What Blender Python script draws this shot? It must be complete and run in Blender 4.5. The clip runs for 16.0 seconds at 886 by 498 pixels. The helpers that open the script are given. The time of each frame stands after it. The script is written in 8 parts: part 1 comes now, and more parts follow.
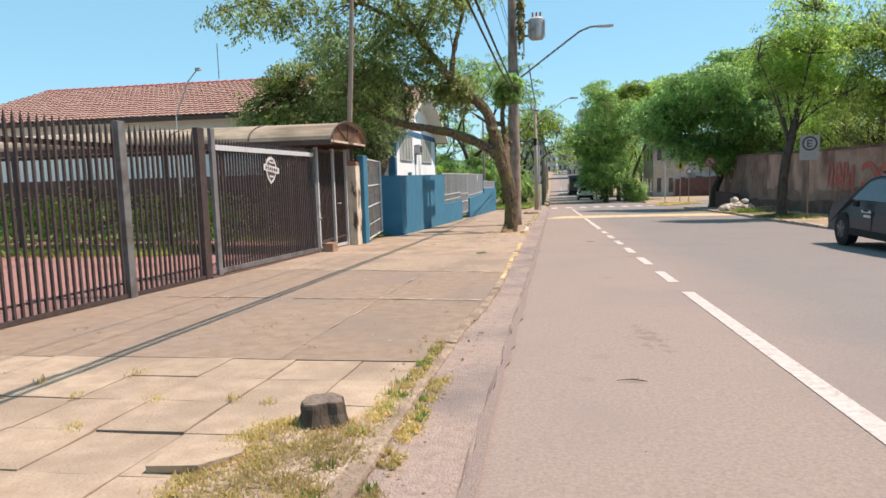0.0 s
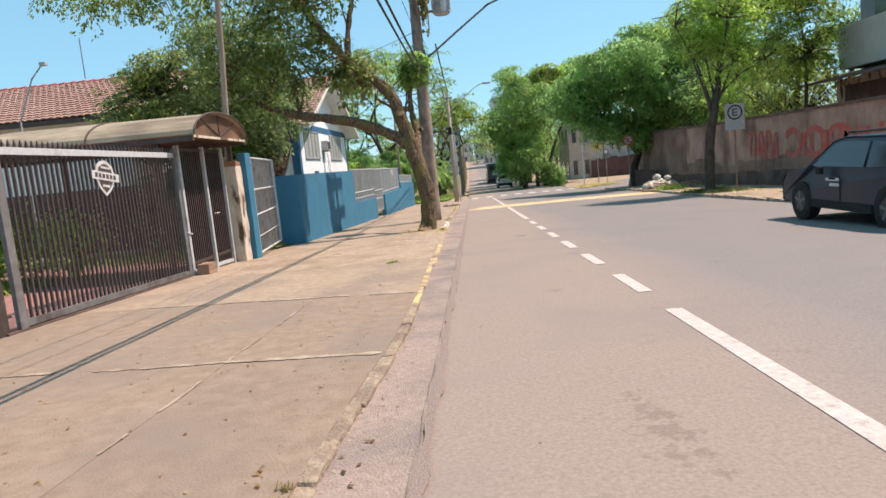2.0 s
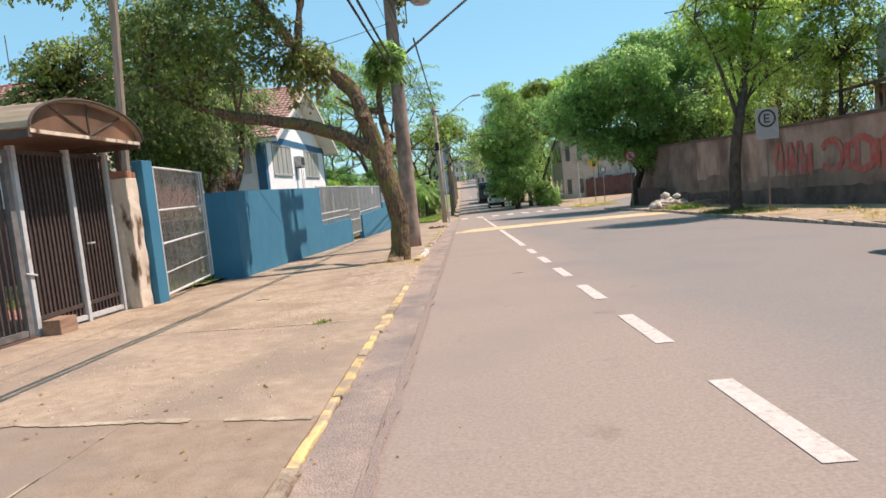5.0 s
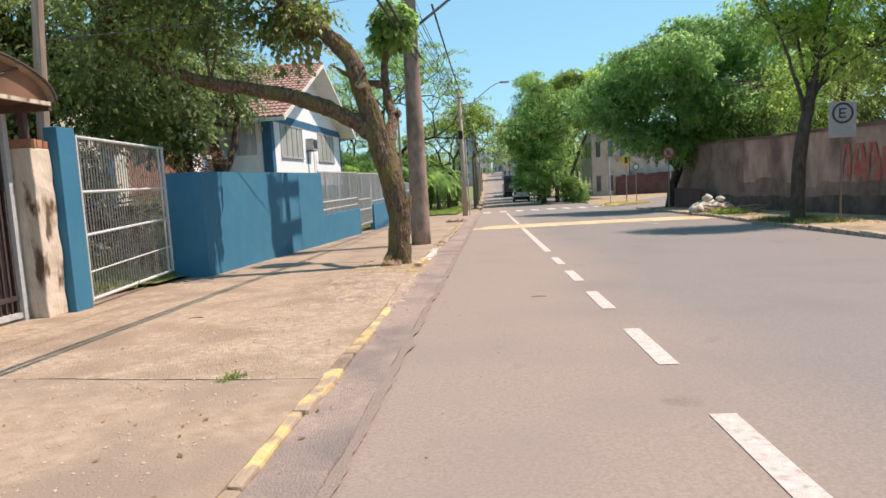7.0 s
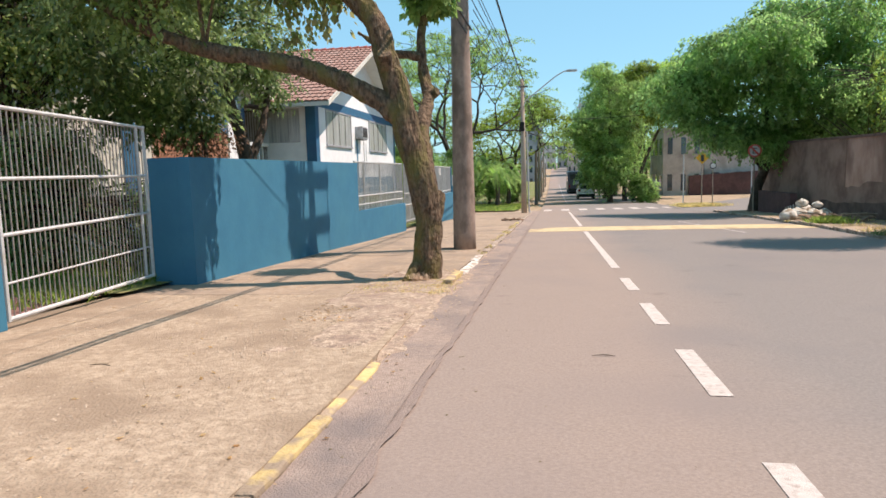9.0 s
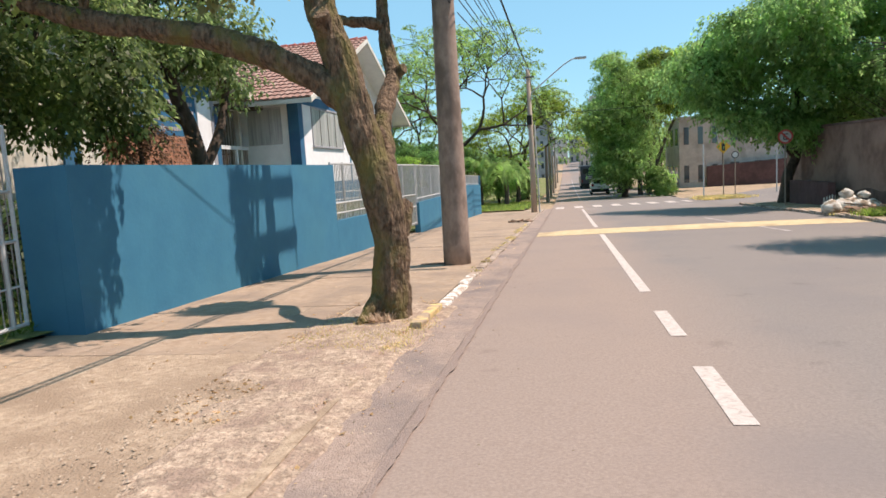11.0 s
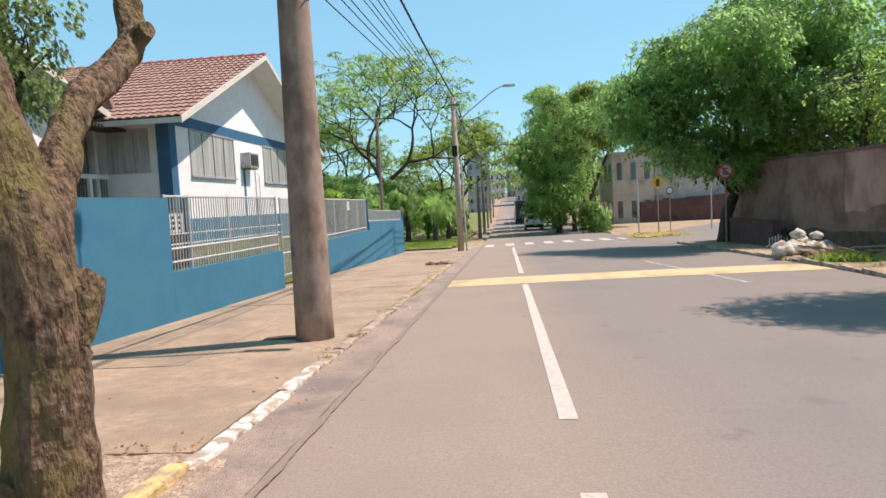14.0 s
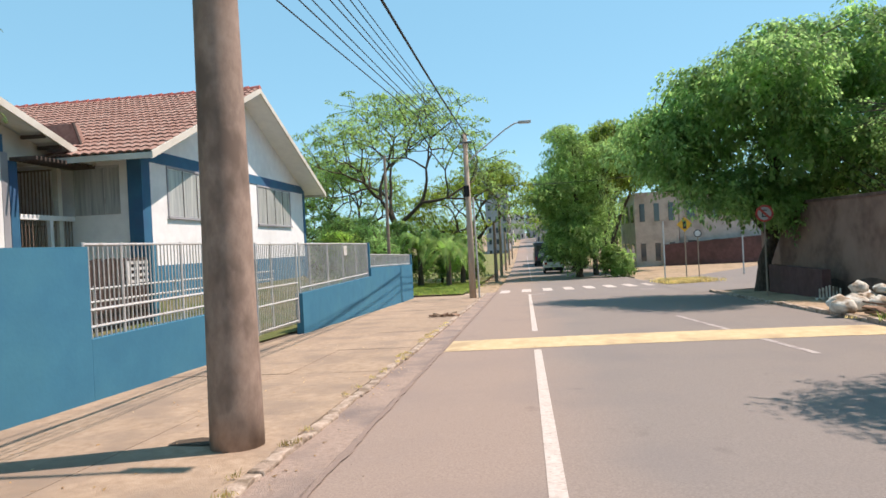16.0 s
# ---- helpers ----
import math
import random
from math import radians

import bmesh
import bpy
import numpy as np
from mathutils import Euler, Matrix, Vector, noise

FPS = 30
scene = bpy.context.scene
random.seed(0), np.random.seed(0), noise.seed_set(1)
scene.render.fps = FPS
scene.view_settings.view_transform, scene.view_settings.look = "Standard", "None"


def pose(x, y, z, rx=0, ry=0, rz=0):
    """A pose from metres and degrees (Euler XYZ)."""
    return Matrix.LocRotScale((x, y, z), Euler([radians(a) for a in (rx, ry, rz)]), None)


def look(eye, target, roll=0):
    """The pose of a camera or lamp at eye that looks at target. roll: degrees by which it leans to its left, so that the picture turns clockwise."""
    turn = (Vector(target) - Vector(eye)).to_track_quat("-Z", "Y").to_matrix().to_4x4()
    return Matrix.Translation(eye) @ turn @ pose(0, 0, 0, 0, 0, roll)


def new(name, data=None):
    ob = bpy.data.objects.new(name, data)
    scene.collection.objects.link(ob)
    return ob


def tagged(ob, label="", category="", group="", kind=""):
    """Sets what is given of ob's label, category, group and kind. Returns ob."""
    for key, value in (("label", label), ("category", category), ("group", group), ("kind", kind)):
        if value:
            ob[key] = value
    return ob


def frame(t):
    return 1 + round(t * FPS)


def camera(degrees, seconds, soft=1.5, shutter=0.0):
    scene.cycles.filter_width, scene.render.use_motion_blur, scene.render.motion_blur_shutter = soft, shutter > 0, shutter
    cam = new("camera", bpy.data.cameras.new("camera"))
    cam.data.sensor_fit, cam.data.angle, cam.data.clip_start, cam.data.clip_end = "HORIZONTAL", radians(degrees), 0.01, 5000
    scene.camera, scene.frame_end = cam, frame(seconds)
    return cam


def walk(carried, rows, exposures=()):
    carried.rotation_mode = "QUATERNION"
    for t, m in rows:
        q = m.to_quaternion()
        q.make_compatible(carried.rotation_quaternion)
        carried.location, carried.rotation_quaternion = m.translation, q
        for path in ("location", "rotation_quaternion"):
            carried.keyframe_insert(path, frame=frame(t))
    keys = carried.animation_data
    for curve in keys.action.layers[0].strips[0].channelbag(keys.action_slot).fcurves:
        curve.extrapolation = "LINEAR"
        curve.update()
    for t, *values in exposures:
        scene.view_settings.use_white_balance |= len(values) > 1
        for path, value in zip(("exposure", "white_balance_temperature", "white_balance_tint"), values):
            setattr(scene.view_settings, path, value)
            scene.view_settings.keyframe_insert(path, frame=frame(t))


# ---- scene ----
cam = camera(68.2, 16.0, soft=1.6)
PATH = [
    (0, (0.285, 0.952, 1.022), (-0.048, 2.912, 0.801), -1.6),
    (0.5, (0.202, 1.493, 1.026), (-0.176, 3.444, 0.803), -4.7),
    (1, (0.299, 2.094, 0.977), (0.198, 4.072, 0.699), -4.7),
    (1.5, (0.274, 2.663, 0.979), (0.101, 4.636, 0.704), -5.3),
    (2, (0.262, 3.205, 0.953), (0.156, 5.187, 0.702), -5.4),
    (2.5, (0.285, 3.775, 0.932), (-0.04, 5.727, 0.643), -2.3),
    (3, (0.231, 4.334, 0.912), (0.036, 6.318, 0.75), -5.4),
    (3.5, (0.382, 4.984, 0.85), (0.254, 6.971, 0.665), -4.5),
    (4, (0.357, 5.485, 0.818), (0.211, 7.473, 0.664), -5.1),
    (4.2, (0.375, 5.737, 0.836), (0.301, 7.726, 0.64), -5.5),
    (6.3, (0.539, 7.958, 0.755), (0.457, 9.947, 0.567), -5.2),
    (6.5, (0.572, 8.256, 0.801), (0.566, 10.24, 0.552), -6.3),
    (7, (0.628, 8.844, 0.78), (0.479, 10.827, 0.564), -3.0),
    (7.5, (0.616, 9.407, 0.752), (0.463, 11.396, 0.614), -4.6),
    (8, (0.695, 9.959, 0.757), (0.56, 11.948, 0.594), -2.6),
    (8.2, (0.712, 10.166, 0.785), (0.43, 12.134, 0.571), -2.3),
    (10.3, (0.797, 12.612, 0.759), (0.439, 14.565, 0.517), -1.5),
    (10.5, (0.784, 12.818, 0.759), (0.391, 14.763, 0.512), -4.1),
    (11, (0.831, 13.43, 0.782), (0.454, 15.381, 0.552), -3.4),
    (11.5, (0.936, 13.956, 0.777), (0.459, 15.885, 0.555), -2.1),
    (12, (0.969, 14.497, 0.76), (0.575, 16.447, 0.556), -4.7),
    (12.5, (1.095, 15.076, 0.753), (0.82, 17.048, 0.572), -2.1),
    (13, (1.15, 15.644, 0.757), (0.894, 17.626, 0.67), -3.0),
    (13.5, (1.272, 16.209, 0.758), (1.122, 18.199, 0.632), -3.0),
    (14, (1.304, 16.728, 0.773), (1.112, 18.714, 0.635), -3.0),
    (14.5, (1.277, 17.333, 0.799), (1.152, 19.326, 0.698), -4.5),
    (15, (1.376, 17.835, 0.835), (1.111, 19.816, 0.755), -2.2),
    (15.5, (1.409, 18.397, 0.851), (1.275, 20.392, 0.858), -4.2),
    (16, (1.521, 18.952, 0.89), (1.274, 20.937, 0.878), -2.8),
]
walk(cam, [(t, look(eye, target, roll)) for t, eye, target, roll in PATH], exposures=[(0.0, 0.57, 7000, 22), (16.0, 0.57, 7000, 22)])

# ---- world, sun, exposure ----
SUN_FROM = Vector((0.50, 0.165, 0.96)).normalized()
world = bpy.data.worlds.new("sky_world")
scene.world = world
world.use_nodes = True
wn = world.node_tree.nodes
sky = wn.new("ShaderNodeTexSky")
sky.sky_type = "NISHITA"
sky.sun_disc = False
sky.sun_elevation = math.asin(SUN_FROM.z)
sky.sun_rotation = math.atan2(SUN_FROM.x, SUN_FROM.y)
sky.altitude, sky.air_density, sky.dust_density, sky.ozone_density = 300, 1.0, 0.25, 1.2
wn["Background"].inputs[1].default_value = 0.13
tint = wn.new("ShaderNodeMixRGB")
tint.blend_type = "MULTIPLY"
tint.inputs[0].default_value = 1.0
tint.inputs[2].default_value = (0.70, 0.94, 1.0, 1)
haze = wn.new("ShaderNodeMixRGB")
haze.inputs[0].default_value = 0.62
haze.inputs[2].default_value = (1.45, 3.75, 4.9, 1)
world.node_tree.links.new(sky.outputs[0], tint.inputs[1])
world.node_tree.links.new(tint.outputs[0], haze.inputs[1])
world.node_tree.links.new(haze.outputs[0], wn["Background"].inputs[0])
sun = new("sun", bpy.data.lights.new("sun", "SUN"))
sun.data.energy, sun.data.angle, sun.data.color = 4.5, radians(0.53), (1.0, 0.92, 0.82)
sun.matrix_world = look((0, 0, 30), Vector((0, 0, 30)) - SUN_FROM)


# ---- materials ----
def mat(name, a, b, scale=6.0, rough=0.85, metal=0.0, bump=0.15, bump_scale=60.0, stain=None, stain_scale=0.6, stain_at=(0.5, 0.7), vary=0.0, stretch=(1, 1, 1), spec=0.3, depth=0.02, flake=0.0):
    """Two-scale procedural surface: fine mix of colours a and b, large stains, fine relief, per-object variation."""
    m = bpy.data.materials.new(name)
    m.use_nodes = True
    n, l = m.node_tree.nodes, m.node_tree.links
    p = n["Principled BSDF"]
    p.inputs["Roughness"].default_value, p.inputs["Metallic"].default_value = rough, metal
    p.inputs["Specular IOR Level"].default_value = spec
    tc = n.new("ShaderNodeTexCoord")
    mp = n.new("ShaderNodeMapping")
    mp.inputs["Scale"].default_value = stretch
    l.new(tc.outputs["Object"], mp.inputs[0])
    t1 = n.new("ShaderNodeTexNoise")
    t1.inputs["Scale"].default_value, t1.inputs["Detail"].default_value, t1.inputs["Roughness"].default_value = scale, 8, 0.65
    l.new(mp.outputs[0], t1.inputs[0])
    r1 = n.new("ShaderNodeValToRGB")
    r1.color_ramp.elements[0].position, r1.color_ramp.elements[1].position = 0.35, 0.65
    r1.color_ramp.elements[0].color, r1.color_ramp.elements[1].color = (*a, 1), (*b, 1)
    l.new(t1.outputs[0], r1.inputs[0])
    out = r1.outputs[0]
    if stain:
        t2 = n.new("ShaderNodeTexNoise")
        t2.inputs["Scale"].default_value, t2.inputs["Detail"].default_value = stain_scale, 6
        l.new(mp.outputs[0], t2.inputs[0])
        r2 = n.new("ShaderNodeValToRGB")
        r2.color_ramp.elements[0].position, r2.color_ramp.elements[1].position = stain_at
        l.new(t2.outputs[0], r2.inputs[0])
        mx = n.new("ShaderNodeMixRGB")
        mx.inputs[2].default_value = (*stain, 1)
        l.new(r2.outputs[0], mx.inputs[0])
        l.new(out, mx.inputs[1])
        out = mx.outputs[0]
    if flake:
        vo = n.new("ShaderNodeTexVoronoi")
        vo.inputs["Scale"].default_value = flake
        wb = n.new("ShaderNodeVectorMath")
        wb.operation = "MULTIPLY_ADD"
        wb.inputs[1].default_value = (0.12, 0.12, 0.12)
        l.new(t1.outputs["Color"], wb.inputs[0])
        l.new(mp.outputs[0], wb.inputs[2])
        l.new(wb.outputs[0], vo.inputs["Vector"])
        bw = n.new("ShaderNodeRGBToBW")
        l.new(vo.outputs["Color"], bw.inputs[0])
        fr = n.new("ShaderNodeMapRange")
        fr.inputs[1].default_value, fr.inputs[2].default_value, fr.inputs[3].default_value, fr.inputs[4].default_value = 0.2, 0.8, 0.85, 1.15
        l.new(bw.outputs[0], fr.inputs[0])
        fh = n.new("ShaderNodeHueSaturation")
        l.new(fr.outputs[0], fh.inputs["Value"])
        l.new(out, fh.inputs["Color"])
        out = fh.outputs[0]
    if vary:
        oi = n.new("ShaderNodeObjectInfo")
        mr = n.new("ShaderNodeMapRange")
        mr.inputs[3].default_value, mr.inputs[4].default_value = 1 - vary, 1 + vary
        l.new(oi.outputs["Random"], mr.inputs[0])
        hs = n.new("ShaderNodeHueSaturation")
        l.new(mr.outputs[0], hs.inputs["Value"])
        l.new(out, hs.inputs["Color"])
        out = hs.outputs[0]
    l.new(out, p.inputs["Base Color"])
    if bump:
        t3 = n.new("ShaderNodeTexNoise")
        t3.inputs["Scale"].default_value, t3.inputs["Detail"].default_value = bump_scale, 5
        l.new(mp.outputs[0], t3.inputs[0])
        bp = n.new("ShaderNodeBump")
        bp.inputs["Strength"].default_value, bp.inputs["Distance"].default_value = bump, depth
        l.new(t3.outputs[0], bp.inputs["Height"])
        l.new(bp.outputs[0], p.inputs["Normal"])
    return m


def leaf_mat(name, a, b, c, rough=0.55, spec=0.25, through_mix=0.55):
    """Leaves: colour varied leaf by leaf, with some light passing through."""
    m = bpy.data.materials.new(name)
    m.use_nodes = True
    n, l = m.node_tree.nodes, m.node_tree.links
    p, o = n["Principled BSDF"], n["Material Output"]
    g = n.new("ShaderNodeNewGeometry")
    r = n.new("ShaderNodeValToRGB")
    r.color_ramp.elements[0].color, r.color_ramp.elements[1].color = (*a, 1), (*c, 1)
    r.color_ramp.elements.new(0.5).color = (*b, 1)
    l.new(g.outputs["Random Per Island"], r.inputs[0])
    tc = n.new("ShaderNodeTexCoord")
    nz = n.new("ShaderNodeTexNoise")
    nz.inputs["Scale"].default_value, nz.inputs["Detail"].default_value = 1.0, 3
    l.new(tc.outputs["Object"], nz.inputs[0])
    mr = n.new("ShaderNodeMapRange")
    mr.inputs[1].default_value, mr.inputs[2].default_value, mr.inputs[3].default_value, mr.inputs[4].default_value = 0.32, 0.68, 0.55, 1.4
    l.new(nz.outputs[0], mr.inputs[0])
    hv = n.new("ShaderNodeHueSaturation")
    l.new(mr.outputs[0], hv.inputs["Value"])
    l.new(r.outputs[0], hv.inputs["Color"])
    r = hv
    l.new(r.outputs[0], p.inputs["Base Color"])
    p.inputs["Roughness"].default_value = rough
    p.inputs["Specular IOR Level"].default_value = spec
    t = n.new("ShaderNodeBsdfTranslucent")
    h = n.new("ShaderNodeHueSaturation")
    h.inputs["Saturation"].default_value, h.inputs["Value"].default_value = 1.0, 2.5
    l.new(r.outputs[0], h.inputs["Color"])
    l.new(h.outputs[0], t.inputs[0])
    mx = n.new("ShaderNodeMixShader")
    mx.inputs[0].default_value = through_mix
    l.new(p.outputs[0], mx.inputs[1])
    l.new(t.outputs[0], mx.inputs[2])
    l.new(mx.outputs[0], o.inputs[0])
    return m


def glass_mat(name, tint, rough=0.05):
    m = bpy.data.materials.new(name)
    m.use_nodes = True
    p = m.node_tree.nodes["Principled BSDF"]
    p.inputs["Base Color"].default_value = (*tint, 1)
    p.inputs["Roughness"].default_value = rough
    p.inputs["Specular IOR Level"].default_value = 0.8
    return m


def road_mat():
    """Sun-bleached asphalt: pinkish beside the kerb, greyer past the lane line, with fine stones, wheel wear and dark spots."""
    m = mat("asphalt", (0.226, 0.172, 0.143), (0.301, 0.235, 0.197), scale=55, rough=0.9, bump=0.22, bump_scale=160, stain=(0.225, 0.178, 0.158), stain_scale=0.7, stain_at=(0.5, 0.85))
    n, l = m.node_tree.nodes, m.node_tree.links
    p = n["Principled BSDF"]
    src = p.inputs["Base Color"].links[0].from_socket
    tc = n.new("ShaderNodeTexCoord")
    sx = n.new("ShaderNodeSeparateXYZ")
    l.new(tc.outputs["Object"], sx.inputs[0])
    wob = n.new("ShaderNodeTexNoise")
    wob.inputs["Scale"].default_value = 0.35
    l.new(tc.outputs["Object"], wob.inputs[0])
    ad = n.new("ShaderNodeMath")
    ad.operation = "MULTIPLY_ADD"
    ad.inputs[1].default_value = 1.2
    l.new(wob.outputs[0], ad.inputs[0])
    l.new(sx.outputs[0], ad.inputs[2])
    mr = n.new("ShaderNodeMapRange")
    mr.inputs[1].default_value, mr.inputs[2].default_value = 2.0, 3.2
    l.new(ad.outputs[0], mr.inputs[0])
    mx = n.new("ShaderNodeMixRGB")
    mx.blend_type = "MULTIPLY"
    mx.inputs[2].default_value = (0.77, 0.86, 0.93, 1)
    l.new(mr.outputs[0], mx.inputs[0])
    l.new(src, mx.inputs[1])
    spots = n.new("ShaderNodeTexNoise")
    spots.inputs["Scale"].default_value, spots.inputs["Detail"].default_value = 2.2, 9
    l.new(tc.outputs["Object"], spots.inputs[0])
    rs = n.new("ShaderNodeValToRGB")
    rs.color_ramp.elements[0].position, rs.color_ramp.elements[1].position = 0.66, 0.74
    rs.color_ramp.elements[0].color, rs.color_ramp.elements[1].color = (1, 1, 1, 1), (0.84, 0.82, 0.82, 1)
    l.new(spots.outputs[0], rs.inputs[0])
    m2 = n.new("ShaderNodeMixRGB")
    m2.blend_type = "MULTIPLY"
    m2.inputs[0].default_value = 1
    l.new(mx.outputs[0], m2.inputs[1])
    l.new(rs.outputs[0], m2.inputs[2])
    # a scatter of old drip stains near the lane line
    mp = n.new("ShaderNodeMapping")
    mp.inputs["Location"].default_value, mp.inputs["Scale"].default_value = (-0.95 / 0.17, -5.75 / 0.75, 0), (1 / 0.17, 1 / 0.75, 0)
    l.new(tc.outputs["Object"], mp.inputs[0])
    ln = n.new("ShaderNodeVectorMath")
    ln.operation = "LENGTH"
    l.new(mp.outputs[0], ln.inputs[0])
    fall = n.new("ShaderNodeMapRange")
    fall.inputs[1].default_value, fall.inputs[2].default_value, fall.inputs[3].default_value, fall.inputs[4].default_value = 0.3, 1.1, 0.12, -0.1
    l.new(ln.outputs["Value"], fall.inputs[0])
    dn = n.new("ShaderNodeTexNoise")
    dn.inputs["Scale"].default_value, dn.inputs["Detail"].default_value = 13, 4
    l.new(tc.outputs["Object"], dn.inputs[0])
    su = n.new("ShaderNodeMath")
    l.new(dn.outputs[0], su.inputs[0])
    l.new(fall.outputs[0], su.inputs[1])
    dr = n.new("ShaderNodeValToRGB")
    dr.color_ramp.elements[0].position, dr.color_ramp.elements[1].position = 0.58, 0.68
    dr.color_ramp.elements[0].color, dr.color_ramp.elements[1].color = (1, 1, 1, 1), (0.80, 0.78, 0.77, 1)
    l.new(su.outputs[0], dr.inputs[0])
    inside = n.new("ShaderNodeMath")
    inside.operation = "LESS_THAN"
    inside.inputs[1].default_value = 1.25
    l.new(ln.outputs["Value"], inside.inputs[0])
    m3 = n.new("ShaderNodeMixRGB")
    m3.blend_type = "MULTIPLY"
    l.new(inside.outputs[0], m3.inputs[0])
    l.new(m2.outputs[0], m3.inputs[1])
    l.new(dr.outputs[0], m3.inputs[2])
    l.new(m3.outputs[0], p.inputs["Base Color"])
    return m


M = {}
M["asphalt"] = road_mat()
M["gutter"] = mat("gutter_concrete", (0.272, 0.202, 0.165), (0.368, 0.28, 0.23), 22, 0.92, bump=0.7, bump_scale=90, stain=(0.20, 0.16, 0.145), stain_scale=1.6, stain_at=(0.45, 0.7))
M["slab"] = mat("pavement_concrete", (0.285, 0.205, 0.142), (0.39, 0.293, 0.214), 9, 0.92, bump=0.45, bump_scale=70, stain=(0.255, 0.192, 0.145), stain_scale=1.2, stain_at=(0.44, 0.66), vary=0.05)
M["rough_slab"] = mat("broken_concrete", (0.275, 0.20, 0.138), (0.45, 0.345, 0.25), 16, 0.95, bump=0.8, bump_scale=60, stain=(0.275, 0.20, 0.14), stain_scale=1.5, stain_at=(0.46, 0.62), vary=0.03)
M["dark_slab"] = mat("worn_concrete", (0.225, 0.16, 0.113), (0.29, 0.214, 0.157), 8, 0.92, bump=0.4, bump_scale=80, stain=(0.22, 0.17, 0.135), stain_scale=0.9, stain_at=(0.45, 0.7), vary=0.05)
M["flag"] = mat("paving_flag", (0.315, 0.232, 0.162), (0.41, 0.312, 0.224), 7, 0.9, bump=0.4, bump_scale=60, stain=(0.27, 0.20, 0.145), stain_scale=1.7, stain_at=(0.45, 0.7), vary=0.07)
M["light_joint"] = mat("light_mortar_joint", (0.38, 0.295, 0.22), (0.47, 0.375, 0.29), 14, 0.95, bump=0.5, bump_scale=50, stain=(0.34, 0.26, 0.19), stain_scale=3)
M["smear"] = mat("worn_mortar_smear", (0.33, 0.25, 0.182), (0.46, 0.365, 0.28), 18, 0.95, bump=0.5, bump_scale=60, stain=(0.25, 0.185, 0.133), stain_scale=5, stain_at=(0.42, 0.6))
M["seam_soft"] = mat("dirty_asphalt_edge", (0.212, 0.161, 0.136), (0.292, 0.224, 0.19), 40, 1.0, bump=0.7, bump_scale=90, stain=(0.255, 0.193, 0.166), stain_scale=4, stain_at=(0.4, 0.6))
M["moss"] = leaf_mat("hanging_moss", (0.12, 0.12, 0.05), (0.17, 0.17, 0.075), (0.23, 0.22, 0.10))
M["joint"] = mat("joint_soil", (0.13, 0.10, 0.07), (0.24, 0.19, 0.13), 20, 1.0, bump=0.6, bump_scale=50)
M["soil"] = mat("dry_soil", (0.28, 0.20, 0.135), (0.41, 0.305, 0.21), 6, 1.0, bump=0.7, bump_scale=30, stain=(0.16, 0.13, 0.075), stain_scale=1.2)
M["lawn"] = mat("lawn_ground", (0.10, 0.13, 0.035), (0.20, 0.20, 0.075), 5, 1.0, bump=0.8, bump_scale=40, stain=(0.24, 0.19, 0.11), stain_scale=0.5)
M["pavers"] = mat("red_yard", (0.25, 0.118, 0.10), (0.34, 0.175, 0.15), 8, 0.9, bump=0.4, bump_scale=40, stain=(0.18, 0.085, 0.075))
M["navy"] = mat("navy_trim_paint", (0.027, 0.115, 0.21), (0.034, 0.14, 0.24), 3, 0.7, bump=0.1, bump_scale=18, stain=(0.04, 0.10, 0.2), stain_scale=0.9)
M["dust"] = mat("pinkish_dust_and_rubble", (0.25, 0.178, 0.13), (0.50, 0.385, 0.29), 26, 1.0, bump=1.0, bump_scale=55, stain=(0.30, 0.215, 0.165), stain_scale=4.5, stain_at=(0.48, 0.62), flake=17)
M["seam"] = mat("open_asphalt_seam", (0.13, 0.10, 0.086), (0.24, 0.185, 0.157), 30, 1.0, bump=0.8, bump_scale=60)
# near-black brown that stands in for shadow at the thick pole's foot
M["shadow_patch"] = mat("painted_shadow_brown", (0.055, 0.042, 0.032), (0.09, 0.068, 0.05), 20, 1.0, bump=0.8, bump_scale=40)
M["crumble"] = mat("crumbling_kerb_concrete", (0.235, 0.168, 0.118), (0.40, 0.315, 0.228), 22, 0.95, bump=1.0, bump_scale=45, stain=(0.225, 0.165, 0.12), stain_scale=4, stain_at=(0.42, 0.58), vary=0.06)
M["fascia"] = mat("brown_gutter_paint", (0.07, 0.05, 0.042), (0.105, 0.075, 0.062), 10, 0.7, bump=0.1)
M["kerb"] = mat("kerb_stone", (0.30, 0.225, 0.175), (0.48, 0.39, 0.32), 13, 0.9, bump=0.6, bump_scale=50, stain=(0.20, 0.15, 0.11), stain_scale=5, stain_at=(0.48, 0.62), vary=0.1)
M["kerb_white"] = mat("kerb_whitewash", (0.55, 0.51, 0.46), (0.78, 0.75, 0.70), 8, 0.9, bump=0.6, bump_scale=50, stain=(0.36, 0.28, 0.22), stain_scale=9, stain_at=(0.44, 0.56), vary=0.08)
M["kerb_yellow"] = mat("kerb_yellow_paint", (0.47, 0.335, 0.14), (0.57, 0.425, 0.20), 12, 0.85, bump=0.5, bump_scale=50, stain=(0.31, 0.232, 0.165), stain_scale=5, stain_at=(0.45, 0.55), vary=0.12)
M["line"] = mat("road_paint_white", (0.46, 0.395, 0.355), (0.58, 0.51, 0.465), 16, 0.85, bump=0.5, bump_scale=140, stain=(0.36, 0.30, 0.26), stain_scale=26, stain_at=(0.52, 0.72))
M["faint_line"] = mat("road_paint_faded", (0.34, 0.30, 0.28), (0.44, 0.39, 0.37), 12, 0.85, bump=0.4, bump_scale=140, stain=(0.26, 0.22, 0.21), stain_scale=5, stain_at=(0.45, 0.6))
